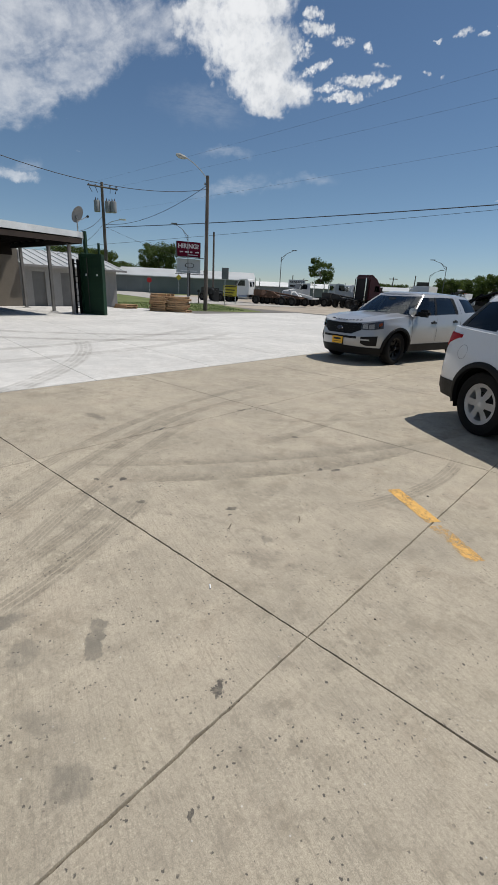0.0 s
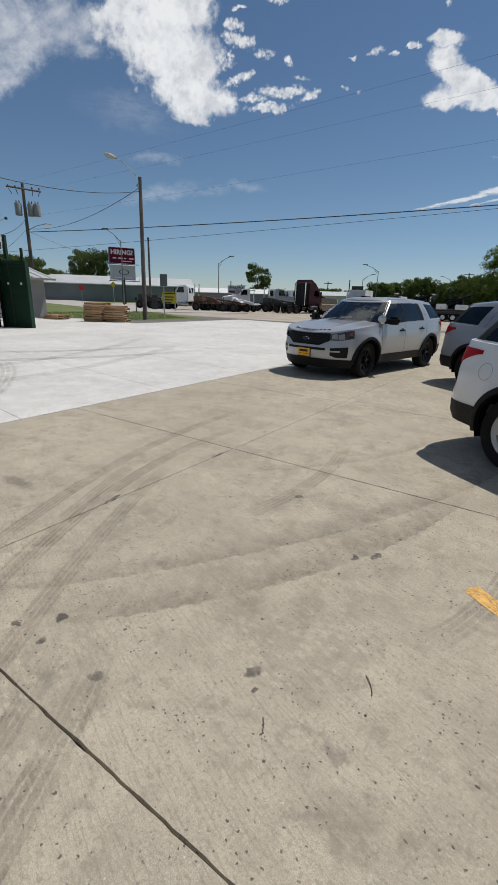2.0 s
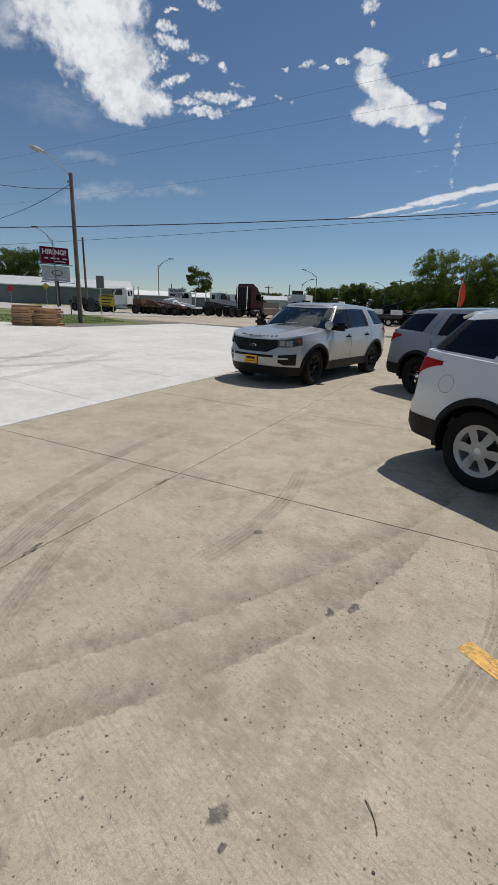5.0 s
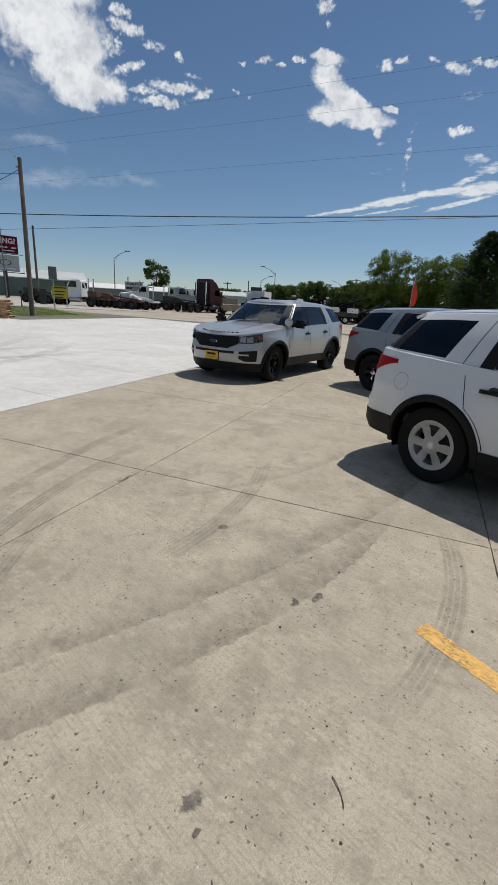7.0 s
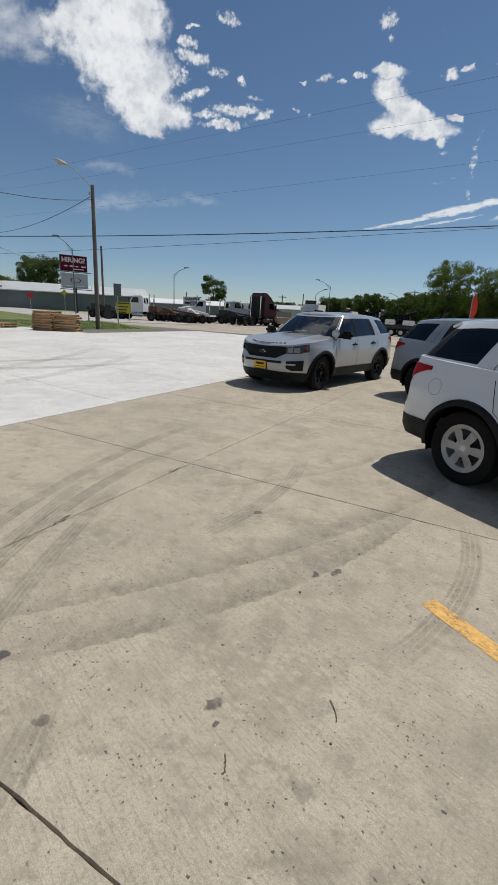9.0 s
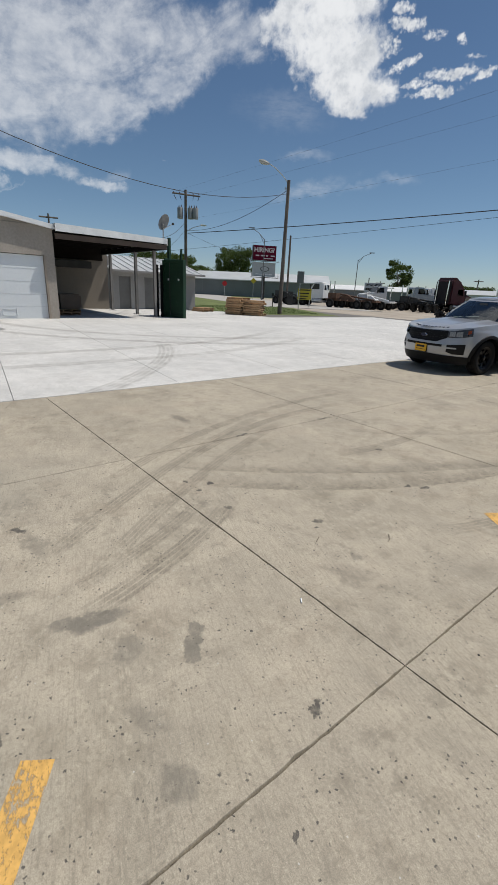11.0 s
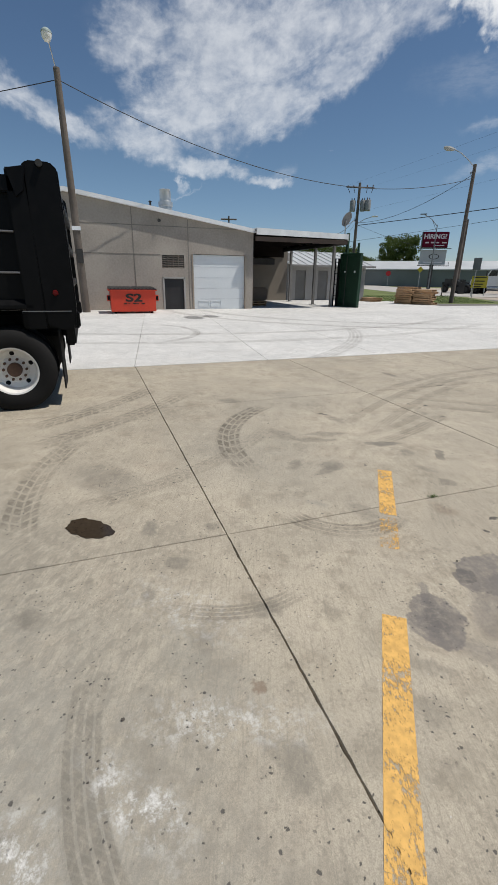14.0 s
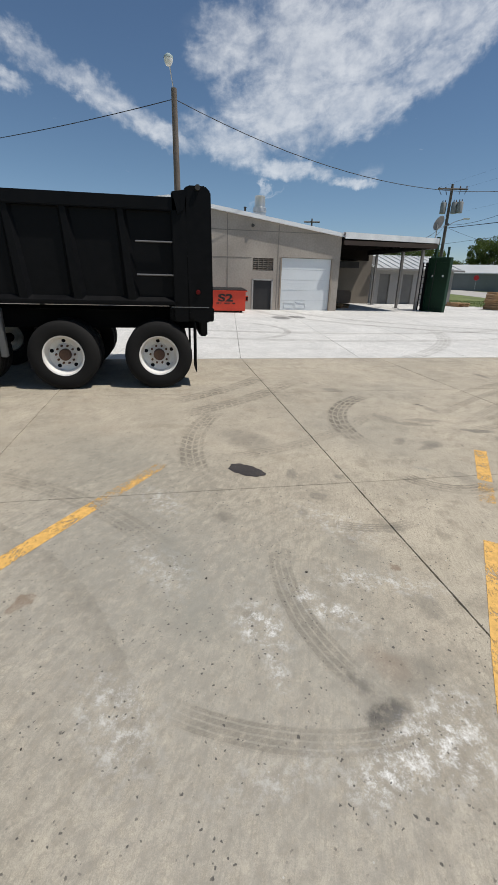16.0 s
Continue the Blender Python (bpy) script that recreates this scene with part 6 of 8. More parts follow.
dump = thing("dump_truck", "black steel dump truck body with white wheels standing on the lot", "truck")
DX, DW, DR, DF = -3.75, 2.45, -2.03, -7.4
part("bed_floor", block(DX - DW + 0.1, DX - 0.1, DF, DR - 0.25, 1.18, 1.30), TRUCK_BLACK, dump)
for s, x in ((1, DX), (-1, DX - DW)):
    inner = x - s * 0.06
    part("bed_side", block(min(x - s * 0.10, inner), max(x - s * 0.10, inner), DF, DR - 0.3, 1.24, 2.46), TRUCK_BLACK, dump)
    part("top_rail", prism([(DF, 2.33), (DF, 2.49), (DR - 0.45, 2.50), (DR - 0.45, 2.34)], -0.06, 0.06, 0.012, pose(x - s * 0.04, 0, 0, 0, 0, 90) @ pose(0, 0, 0)), TRUCK_BLACK, dump)
    part("bottom_rail", prism([(-0.06, 1.16), (0.02, 1.18), (0.02, 1.22), (-0.05, 1.28)] if s > 0 else [(0.06, 1.16), (0.05, 1.28), (-0.02, 1.22), (-0.02, 1.18)], DF, DR - 0.45, 0.004, pose(x, 0, 0)), TRUCK_BLACK, dump)
    for y in (-3.14, -3.84, -4.52, -5.20, -5.88, -6.56, -7.24):
        rib = bmesh.new()
        rows = [[(x - s * 0.06, y + 0.02 - 0.11, 1.22), (x + s * 0.0, y + 0.02 - 0.05, 1.22), (x + s * 0.0, y + 0.02 + 0.05, 1.22), (x - s * 0.06, y + 0.02 + 0.11, 1.22)], [(x - s * 0.06, y - 0.07 - 0.07, 2.34), (x + s * 0.0, y - 0.07 - 0.035, 2.34), (x + s * 0.0, y - 0.07 + 0.035, 2.34), (x - s * 0.06, y - 0.07 + 0.07, 2.34)]]
        part("side_rib", sheet(rows, 0, rib), TRUCK_BLACK, dump)
    for z in (1.97, 1.56):
        part("rung", bar([(x + s * 0.005, -3.04, z), (x + s * 0.005, -2.56, z)], 0.012, 8), plain("worn_rung", (0.16, 0.16, 0.165), 0.45, 0.6), dump)
    # corner post and hinge plate at the back
    part("corner_panel", prism([(-2.56, 0.95), (-2.56, 2.56), (-2.36, 2.60), (-2.36, 0.95)], -0.05, 0.05, 0.01, pose(x - s * 0.03, 0, 0, 0, 0, 90)), TRUCK_BLACK, dump)
    part("corner_post", prism([(-2.36, 1.0), (-2.40, 2.60), (-2.34, 2.645), (-2.12, 2.645), (-2.05, 2.58), (-2.02, 1.2), (-2.06, 0.95), (-2.2, 0.93)], -0.07, 0.07, 0.015, pose(x - s * 0.05, 0, 0, 0, 0, 90)), TRUCK_BLACK, dump)
    part("hinge_plate", prism([(-2.55, 2.56), (-2.36, 2.58), (-2.40, 2.36), (-2.48, 2.30)], -0.015, 0.015, 0.004, pose(x + s * 0.035, 0, 0, 0, 0, 90)), TRUCK_BLACK, dump)
    part("hinge_pin", bar([(x + s * 0.06, -2.22, 2.62), (x - s * 0.25, -2.22, 2.62)], 0.035, 12), DARK_STEEL, dump)
    part("rear_step", block(x - s * 0.12 - 0.06, x - s * 0.12 + 0.06, -2.62, -2.0, 0.95, 1.14, bevel=0.015), TRUCK_BLACK, dump)
    part("marker_lamp", turned([(0.0, s * 0.03), (0.026, s * 0.025), (0.032, 0.0)], 16, "x", (x + s * 0.022, -2.23, 1.35), cap=False), plain("dark_red_lens", (0.10, 0.004, 0.004), 0.35, spec=0.2), dump, "small red marker lamp")
    part("edge_strip", block(x - 0.004 + s * 0.022, x + 0.004 + s * 0.022, -2.60, -2.08, 1.145, 1.155), plain("worn_rung2", (0.2, 0.2, 0.2), 0.45, 0.6), dump)
    fl = part("mud_flap", block(x - s * 0.35 - 0.28, x - s * 0.35 + 0.28, -2.27, -2.255, 0.22, 0.92), RUBBER, dump)
    part("mud_bracket", block(x - 0.05 - s * 0.1, x + 0.05 - s * 0.1, -4.92, -4.84, 0.45, 1.1, bevel=0.01), plain("worn_bracket", (0.14, 0.14, 0.14), 0.5, 0.5), dump)
    for y in (-2.80, -4.10, -5.40):
        truck_wheel(dump, x - s * 0.13, y, 0.475, 0.475, s)
        truck_wheel(dump, x - s * 0.46, y, 0.475, 0.475, s)
part("tailgate", block(DX - DW + 0.08, DX - 0.08, -2.16, -2.08, 1.15, 2.55, bevel=0.01), TRUCK_BLACK, dump)
for z in (1.45, 1.85, 2.25):
    part("tailgate_rib", block(DX - DW + 0.1, DX - 0.1, -2.10, -2.03, z - 0.05, z + 0.05, bevel=0.012), TRUCK_BLACK, dump)
part("headboard", block(DX - DW + 0.08, DX - 0.08, DF, DF + 0.08, 1.2, 2.9), TRUCK_BLACK, dump)
for x in (DX - DW / 2 - 0.42, DX - DW / 2 + 0.42):
    part("frame_rail", block(x - 0.05, x + 0.05, -8.0, -2.15, 0.78, 1.05, bevel=0.01), CHASSIS, dump)
for y in (-2.80, -4.10, -5.40):
    part("axle", bar([(DX - DW + 0.2, y, 0.475), (DX - 0.2, y, 0.475)], 0.08, 12), CHASSIS, dump)
part("rear_bumper", block(DX - DW + 0.25, DX - 0.25, -2.2, -2.08, 0.72, 0.95, bevel=0.02), CHASSIS, dump)

bin_ = thing("dumpster", "red steel dumpster with a black lid and stencilled lettering", "dumpster", pose(-18.25, -0.04, 0, 0, 0, -1) @ Matrix.Diagonal((1, 0.96, 0.84, 1)))
part("hull", prism([(-1.25, 0.10), (-1.35, 1.12), (0.06, 1.12), (0.0, 0.10)], -0.98, 0.98, 0.012), RED, bin_)
part("rim", block(-1.38, 0.10, -1.06, 1.06, 1.10, 1.17, bevel=0.012), RED, bin_)
for k in range(2):
    y0 = -1.04 + 1.05 * k
    lid = part("lid", prism([(-1.36, 1.24), (-1.34, 1.29), (0.08, 1.21), (0.08, 1.17), (-1.36, 1.17)], y0, y0 + 1.03, 0.01), BLACK_LID, bin_)
    for j in range(6):
        part("lid_rib", prism([(-1.3, 1.27), (-1.3, 1.31), (0.10, 1.235), (0.12, 1.18), (0.06, 1.18)], y0 + 0.06 + 0.16 * j, y0 + 0.12 + 0.16 * j, 0.005), BLACK_LID, lid)
for s in (-1, 1):
    part("fork_pocket", prism([(-0.95, 0.58), (-0.95, 0.86), (-0.05, 0.90), (0.0, 0.62)], s * 0.98, s * 1.12, 0.01), RED, bin_)
    part("pocket_mouth", block(-0.02, 0.012, min(s * 1.0, s * 1.1), max(s * 1.0, s * 1.1), 0.66, 0.86), CHASSIS, bin_)
    for x in (-1.1, -0.15):
        part("skid", block(x - 0.06, x + 0.06, s * 0.8 - 0.05, s * 0.8 + 0.05, 0.0, 0.11), CHASSIS, bin_)
words("S2", 0.52, INK, bin_, pose(0.044, 0.02, 0.76, 93.4, 0, 90) , "stencil", 0.003)
bin_.children[-1].scale = (1.45, 1, 1)
for k, w in enumerate((0.16, 0.06, 0.2, 0.08, 0.18)):
    part("stencil_bar", block(0.022, 0.030, -0.42 + 0.19 * k, -0.42 + 0.19 * k + w * 0.8, 0.47, 0.53), INK, bin_)


def pallet_stack(label, m, count, seed):
    st = thing("pallet_stack", label, "pallets", m, "pallet stacks")
    r = random.Random(seed)
    for k in range(count):
        turn = pose((r.random() - 0.5) * 0.22, (r.random() - 0.5) * 0.22, 0.135 * k, 0, 0, (r.random() - 0.5) * 14)
        pal = part("pallet", block(-0.6, 0.6, -0.02, 0.02, 0.02, 0.11), PALLET, st, "", 35, turn)
        for y in (-0.45, 0.45):
            part("stringer", block(-0.6, 0.6, y - 0.02, y + 0.02, 0.02, 0.11), PALLET, pal)
        for j in range(7):
            x = -0.55 + 1.1 * j / 6
            part("board", block(x - 0.05, x + 0.05, -0.5, 0.5, 0.112, 0.13), PALLET, pal)
            if j in (0, 3, 6):
                part("board", block(x - 0.05, x + 0.05, -0.5, 0.5, 0.0, 0.018), PALLET, pal)
    return st


pallet_stack("leaning stack of weathered wooden pallets on the apron edge", pose(-23.6, 18.35, 0, 0, 0, 20), 8, 1)
pallet_stack("stack of brown wooden pallets on the apron edge", pose(-22.7, 19.0, 0, 0, 0, 35), 7, 2)
pallet_stack("low pair of wooden pallets beside the shed", pose(-26.6, 17.6, 0, 0, 0, 10), 2, 3)
pallet_stack("two wooden pallets under the carport", pose(-23.2, 7.2, 0, 0, 0, 5), 2, 5)
crate = single("covered_crate", block(-23.8, -22.6, 6.8, 7.9, 0.29, 1.0, bevel=0.08), plain("brown_tarp", (0.13, 0.10, 0.075), 0.9), "brown tarpaulin-covered load on pallets under the carport", "crate")


# ---- poles, lamps and wires ----
lampost = thing("street_lamp", "weathered wooden pole with a cobra-head street lamp", "street lamp")
part("pole", bar([(-24.15, 22.62, -0.1), (-24.1, 22.66, 8.55)], [0.15, 0.105], 14), WOOD_POLE, lampost)
part("arm", bar([(-24.1, 22.66, 8.35), (-24.42, 22.33, 8.85), (-24.75, 21.97, 9.25), (-25.02, 21.67, 9.47)], 0.028, 8), GALV, lampost)
hd_ = bmesh.new()
rings = []
for k, (w, h0, h1) in enumerate(((0.03, -0.03, 0.03), (0.12, -0.08, 0.07), (0.16, -0.10, 0.09), (0.15, -0.11, 0.08), (0.06, -0.06, 0.03))):
    rings.append([Vector((k * 0.16, y * w, z)) for y, z in ((1, 0), (0.7, h1 * 0.8), (0, h1), (-0.7, h1 * 0.8), (-1, 0), (-0.6, h0), (0.6, h0), (1, 0))])
sheet(rings, 0, hd_)
part("lamp_head", hd_, plain("lamp_head_grey", (0.42, 0.42, 0.40), 0.45), lampost, "grey cobra-head lamp", 35, pose(-25.0, 21.67, 9.47, 0, -16, 222) @ Matrix.Diagonal((1.15, 1.35, 1.35, 1)))
part("insulator", turned([(0.0, 0), (0.05, 0.02), (0.06, 0.1), (0.03, 0.16), (0.0, 0.17)], 12, "z", (-24.25, 22.55, 8.0), cap=False), GALV, lampost)

util = thing("utility_pole", "wooden utility pole with a crossarm, three transformers and a lamp", "utility pole")
UP = Vector((-44.4, 26.8, 0))
part("pole", bar([UP, UP + Vector((0, 0, 11.1))], [0.19, 0.13], 14), WOOD_POLE, util)
ad = Vector((0.55, 0.92, 0)).normalized()
part("crossarm", bar([UP + ad * -1.45 + Vector((0.15, 0, 10.72)), UP + ad * 1.45 + Vector((0.15, 0, 10.55))], 0.08, 6), WOOD_POLE, util)
for k in (-1.3, -0.7, 0.7, 1.3):
    part("insulator", turned([(0.04, 0), (0.07, 0.06), (0.05, 0.16), (0.0, 0.2)], 10, "z", UP + ad * k + Vector((0.15, 0, 10.68)), cap=False), plain("brown_porcelain", (0.12, 0.08, 0.06), 0.3), util)
    part("cutout", bar([UP + ad * k + Vector((0.2, 0, 10.55)), UP + ad * k * 0.85 + Vector((0.3, 0, 10.1))], 0.03, 6), DARK_STEEL, util)
for k in (-0.62, 0.45, 0.85):
    c = UP + ad * k + Vector((0.35 if k > 0.5 else 0.1, 0, 8.35))
    tr = part("transformer", turned([(0.0, 0.0), (0.27, 0.02), (0.30, 0.06), (0.30, 1.0), (0.27, 1.06), (0.0, 1.12)], 20, "z", c, cap=False), plain("transformer_grey", (0.25, 0.26, 0.26), 0.5), util)
    for j in (-0.12, 0.12):
        part("bushing", turned([(0.04, 1.05), (0.06, 1.12), (0.03, 1.3), (0.0, 1.32)], 8, "z", c + ad * j, cap=False), plain("brown_porcelain", (0.12, 0.08, 0.06), 0.3), tr)
part("lamp_arm", bar([UP + Vector((0.1, 0.1, 7.2)), UP + Vector((0.4, 0.7, 7.6)), UP + Vector((0.8, 1.3, 7.8))], 0.03, 8), GALV, util)
part("lamp_head", block(-0.35, 0.35, -0.13, 0.13, -0.06, 0.08, bevel=0.05, m=pose(*(UP + Vector((0.98, 1.6, 7.85))), 0, 0, 58)), OPAL, util)

yard_pole = thing("yard_light_pole", "bare wooden pole with a globe yard lamp at the workshop wall", "street lamp")
part("pole", bar([(-19.35, -2.0, 0), (-18.85, -2.08, 8.55)], [0.17, 0.11], 14), WOOD_POLE, yard_pole)
part("tag", block(-19.12, -19.0, -2.2, -1.86, 3.25, 3.40), WHITE_TRIM, yard_pole)
part("meter_box", block(-19.12, -18.98, -2.12, -1.88, 2.0, 2.55, bevel=0.02), DARK_STEEL, yard_pole)
part("arm", bar([(-18.85, -2.08, 8.4), (-18.5, -2.2, 8.95), (-18.3, -2.25, 9.15)], 0.022, 6), GALV, yard_pole)
part("globe", turned([(0.0, -0.22), (0.10, -0.20), (0.155, -0.10), (0.17, 0.0), (0.17, 0.03)], 20, "z", (-18.25, -2.27, 9.25), cap=False), OPAL, yard_pole)
part("lamp_cap", turned([(0.18, 0.02), (0.17, 0.08), (0.08, 0.16), (0.0, 0.17)], 20, "z", (-18.25, -2.27, 9.25), cap=False), plain("cap_green", (0.3, 0.36, 0.34), 0.5), yard_pole)


def wire(a, b, sag, r, label="slack black overhead wire", n=24):
    a, b = Vector(a), Vector(b)
    pts = [a.lerp(b, k / n) - Vector((0, 0, 4 * sag * (k / n) * (1 - k / n))) for k in range(n + 1)]
    return single("overhead_wire", bar(pts, r, 5), CABLE, label, "wire", group="overhead wires")


wire(UP + Vector((0.2, 0.1, 7.0)), (1.65, 36.4, 7.78), 0.25, 0.032, "thick black overhead cable across the yard")
wire((1.65, 36.4, 7.78), (62, 47.6, 8.75), 0.4, 0.032, "thick black overhead cable across the yard")
wire((-70, 26.5, 5.2), (1.75, 38.5, 8.1), 0.2, 0.014)
wire((1.75, 38.5, 8.1), (62, 49, 9.0), 0.4, 0.014)
wire((-18.87, -2.08, 8.2), (-24.15, 22.6, 7.75), 1.75, 0.016)
wire((-18.87, -2.08, 8.2), (-30, -24, 7.0), 0.5, 0.016)
wire((-24.15, 22.6, 7.95), UP + Vector((0, 0, 7.3)), 0.75, 0.016)
wire(UP + Vector((0, 0, 7.1)), bearing(49, 75, 5.8), 0.4, 0.014)
wire(UP + Vector((0, 0, 8.2)), (WX - 1.5, 11.3, 3.8), 0.5, 0.016)
wire(UP + Vector((0, 0, 7.4)), (-29.5, 14.5, 3.2), 0.5, 0.014)
end_pole = thing("utility_pole", "wooden utility pole at the yard's far side", "utility pole", Matrix.Translation((62, 48.2, 0)), "distant poles")
part("pole", bar([(0, 0, -0.1), (0, 0, 9.9)], [0.17, 0.12], 10), WOOD_POLE, end_pole)
part("crossarm", bar([(0, -1.2, 9.2), (0, 1.2, 9.2)], 0.08, 6), WOOD_POLE, end_pole)
far_pole = thing("utility_pole", "wooden utility pole that carries the high wires", "utility pole", Matrix.Translation((41, 16.1, 0)), "distant poles")
part("pole", bar([(0, 0, -0.1), (0, 0, 9.2)], [0.17, 0.12], 10), WOOD_POLE, far_pole)
part("crossarm", bar([(0, -1.4, 8.75), (0, 1.4, 8.75)], 0.08, 6), WOOD_POLE, far_pole)
for k, e, z in ((-1.3, -1.3, 10.85), (1.3, 1.3, 10.75)):
    wire(UP + ad * k + Vector((0.15, 0, z)), (41, 16.1 + e, 8.85), 0.35, 0.0035, "thin high overhead wire", 40)
wire(UP + Vector((0.15, 0, 8.3)), (41, 16.1, 7.0), 0.3, 0.0035, "thin high overhead wire", 40)


MAST = plain("dull_mast_steel", (0.16, 0.17, 0.175), 0.6, 0.2)


def mast_lamp(az, d, top, arms, label="tall steel road lamp with a curved arm"):
    p = bearing(az, d)
    ml = thing("road_lamp", label, "street lamp", Matrix.Translation(p), "road lamps")
    part("mast", bar([(0, 0, -0.1), (0, 0, top * 0.86)], [0.10, 0.06], 8), MAST, ml)
    right = Vector((math.cos(radians(az)), math.sin(radians(az)), 0))
    for sgn, reach in arms:
        q = [Vector((0, 0, top * 0.84)), Vector((0, 0, top * 0.93)) + right * sgn * reach * 0.4, Vector((0, 0, top)) + right * sgn * reach]
        part("arm", bar(q, 0.05, 6), MAST, ml)
        part("brace", bar([Vector((0, 0, top * 0.78)), q[1]], 0.035, 6), MAST, ml)
        part("lamp_head", block(-0.5, 0.5, -0.15, 0.15, -0.08, 0.06, bevel=0.04, m=Matrix.Translation(q[2]) @ pose(0, 0, 0, 0, 0, az)), MAST, ml)
    return ml


mast_lamp(38.4, 90, 9.1, ((1, 2.4),))
mast_lamp(19.2, 100, 8.9, ((-1, 2.8),))
mast_lamp(20.9, 118, 8.0, ((1, 2.4),))
mast_lamp(11.0, 150, 9.4, ((-1, 3.0),))
mast_lamp(49.85, 76.8, 11.1, ((-1, 2.2),))


def bare_pole(az, d, top, r, cross=False, label="plain dark wooden pole"):
    p = bearing(az, d)
    bp = thing("utility_pole", label, "utility pole", Matrix.Translation(p), "distant poles")
    part("pole", bar([(0, 0, -0.1), (0, 0, top)], [r, r * 0.75], 8), WOOD_POLE, bp)
    if cross:
        rt = Vector((math.cos(radians(az)), math.sin(radians(az)), 0))
        part("crossarm", bar([rt * -1.3 + Vector((0, 0, top - 0.5)), rt * 1.3 + Vector((0, 0, top - 0.5))], 0.12, 5), WOOD_POLE, bp)
    else:
        part("pole_cap", turned([(r * 0.8, 0), (r * 0.8, 0.12), (0.0, 0.2)], 8, "z", (0, 0, top), cap=False), DARK_STEEL, bp)
    return bp


bare_pole(74.7, 76.7, 10.9, 0.17, True)
bare_pole(46.7, 70, 9.3, 0.17)
bare_pole(9.4, 150, 10.4, 0.22, True)
bare_pole(22.4, 105, 5.9, 0.15)
bare_pole(25.0, 150, 7.3, 0.2, True)
bare_pole(36.9, 110, 5.2, 0.14)
bare_pole(35.6, 140, 5.6, 0.16, True)


# ---- distance ----
def tree(label, height, width, seed, leaf, trunk_share=0.3, clumps=60, per=34, size=0.38, lean=0.0, narrow=False):
    """A tapered trunk with limbs and a crown of small leaves in clumps."""
    r = random.Random(seed)
    tr = thing("tree", label, "tree")
    bm = bmesh.new()
    top = height * 0.72
    tube(bm, [(0, 0, -0.2), (lean * 0.2, 0, height * 0.25), (lean * 0.5, 0.1, height * 0.5), (lean, 0, top)], [width * 0.045, width * 0.036, width * 0.024, width * 0.008], 8)
    spots = []
    for k in range(clumps):
        t = trunk_share + (1 - trunk_share) * (k + r.random()) / clumps
        spread = width / 2 * math.sin(math.pi * min(1, max(0.05, (1 - t) / (1 - trunk_share)) ** (0.55 if not narrow else 0.8) * 0.92 + 0.04)) ** 0.6
        a = r.random() * 6.283
        d = spread * (0.35 + 0.65 * math.sqrt(r.random())) * (0.75 + 0.45 * r.random())
        spots.append(Vector((lean * t + d * math.cos(a), d * math.sin(a), height * t * (0.95 + 0.07 * r.random()))))
    for p in spots[::3]:
        base = Vector((lean * 0.4, 0, max(height * trunk_share * 0.7, p.z * 0.62)))
        mid = base.lerp(p, 0.55) + Vector((0, 0, height * 0.03))
        tube(bm, [base, mid, p], [width * 0.010, width * 0.006, width * 0.002], 5, False)
    part("trunk", bm, BARK, tr)
    bm = bmesh.new()
    for p in spots:
        rad = width * (0.075 + 0.09 * r.random())
        for _ in range(per):
            o = Vector((r.gauss(0, 1), r.gauss(0, 1), r.gauss(0, 1))).normalized()
            c = p + Vector((o.x, o.y, o.z * 0.75)) * rad * (0.55 + 0.55 * r.random())
            face = (o + Vector((r.gauss(0, 0.5), r.gauss(0, 0.5), r.gauss(0, 0.5)))).normalized()
            u = face.orthogonal().normalized()
            u.rotate(Matrix.Rotation(r.random() * 6.283, 3, face))
            v = face.cross(u)
            s = size * (0.5 + 0.8 * r.random())
            bm.faces.new([bm.verts.new(c + u * s * i + v * s * 0.55 * j) for i, j in ((-0.5, 0), (0, -0.5), (0.5, 0), (0, 0.5))])
    part("crown", bm, leaf, tr)
    return tr


def conifer(label, height, width, seed):
    r = random.Random(seed)
    tr = thing("conifer_tree", label, "tree")
    part("trunk", bar([(0, 0, -0.2), (0, 0, height * 0.97)], [width * 0.05, 0.02], 8), BARK, tr)
    bm = bmesh.new()
    for k in range(330):
        t = 0.05 + 0.94 * k / 330
        reach = width / 2 * (1 - t) ** 0.62 * (0.7 + 0.5 * r.random()) + 0.15
        a = k * 2.4 + r.random()
        tip = Vector((reach * math.cos(a), reach * math.sin(a), height * t - reach * 0.12 + 0.12 * reach * r.random()))
        root = Vector((0, 0, height * t))
        for j in range(42):
            q = root.lerp(tip, (0.25 + 0.75 * (j + r.random()) / 42)) + Vector((r.gauss(0, 1), r.gauss(0, 1), r.gauss(0, 0.6))) * 0.10 * (1 + reach * 0.5)
            u = Vector((math.cos(a) + r.gauss(0, 0.6), math.sin(a) + r.gauss(0, 0.6), r.gauss(0, 0.4))).normalized()
            v = u.orthogonal().normalized()
            s = 0.46 * (0.6 + 0.7 * r.random())
            bm.faces.new([bm.verts.new(q + u * s * i + v * s * 0.34 * e) for i, e in ((-0.5, 0), (0, -0.5), (0.5, 0), (0, 0.5))])
    part("crown", bm, NEEDLE, tr)
    return tr


def put(ob, az, d, z=-0.1, turn=0.0, scale=1.0):
    ob.matrix_basis = Matrix.Translation(bearing(az, d, z)) @ pose(0, 0, 0, 0, 0, turn) @ Matrix.Diagonal((scale, scale, scale, 1))
    return ob


def again(ob, az, d, z=-0.1, turn=0.0, scale=1.0):
    return copy_thing(ob, Matrix.Translation(bearing(az, d, z)) @ pose(0, 0, 0, 0, 0, turn) @ Matrix.Diagonal((scale / ob.scale[0],) * 3 + (1,)))


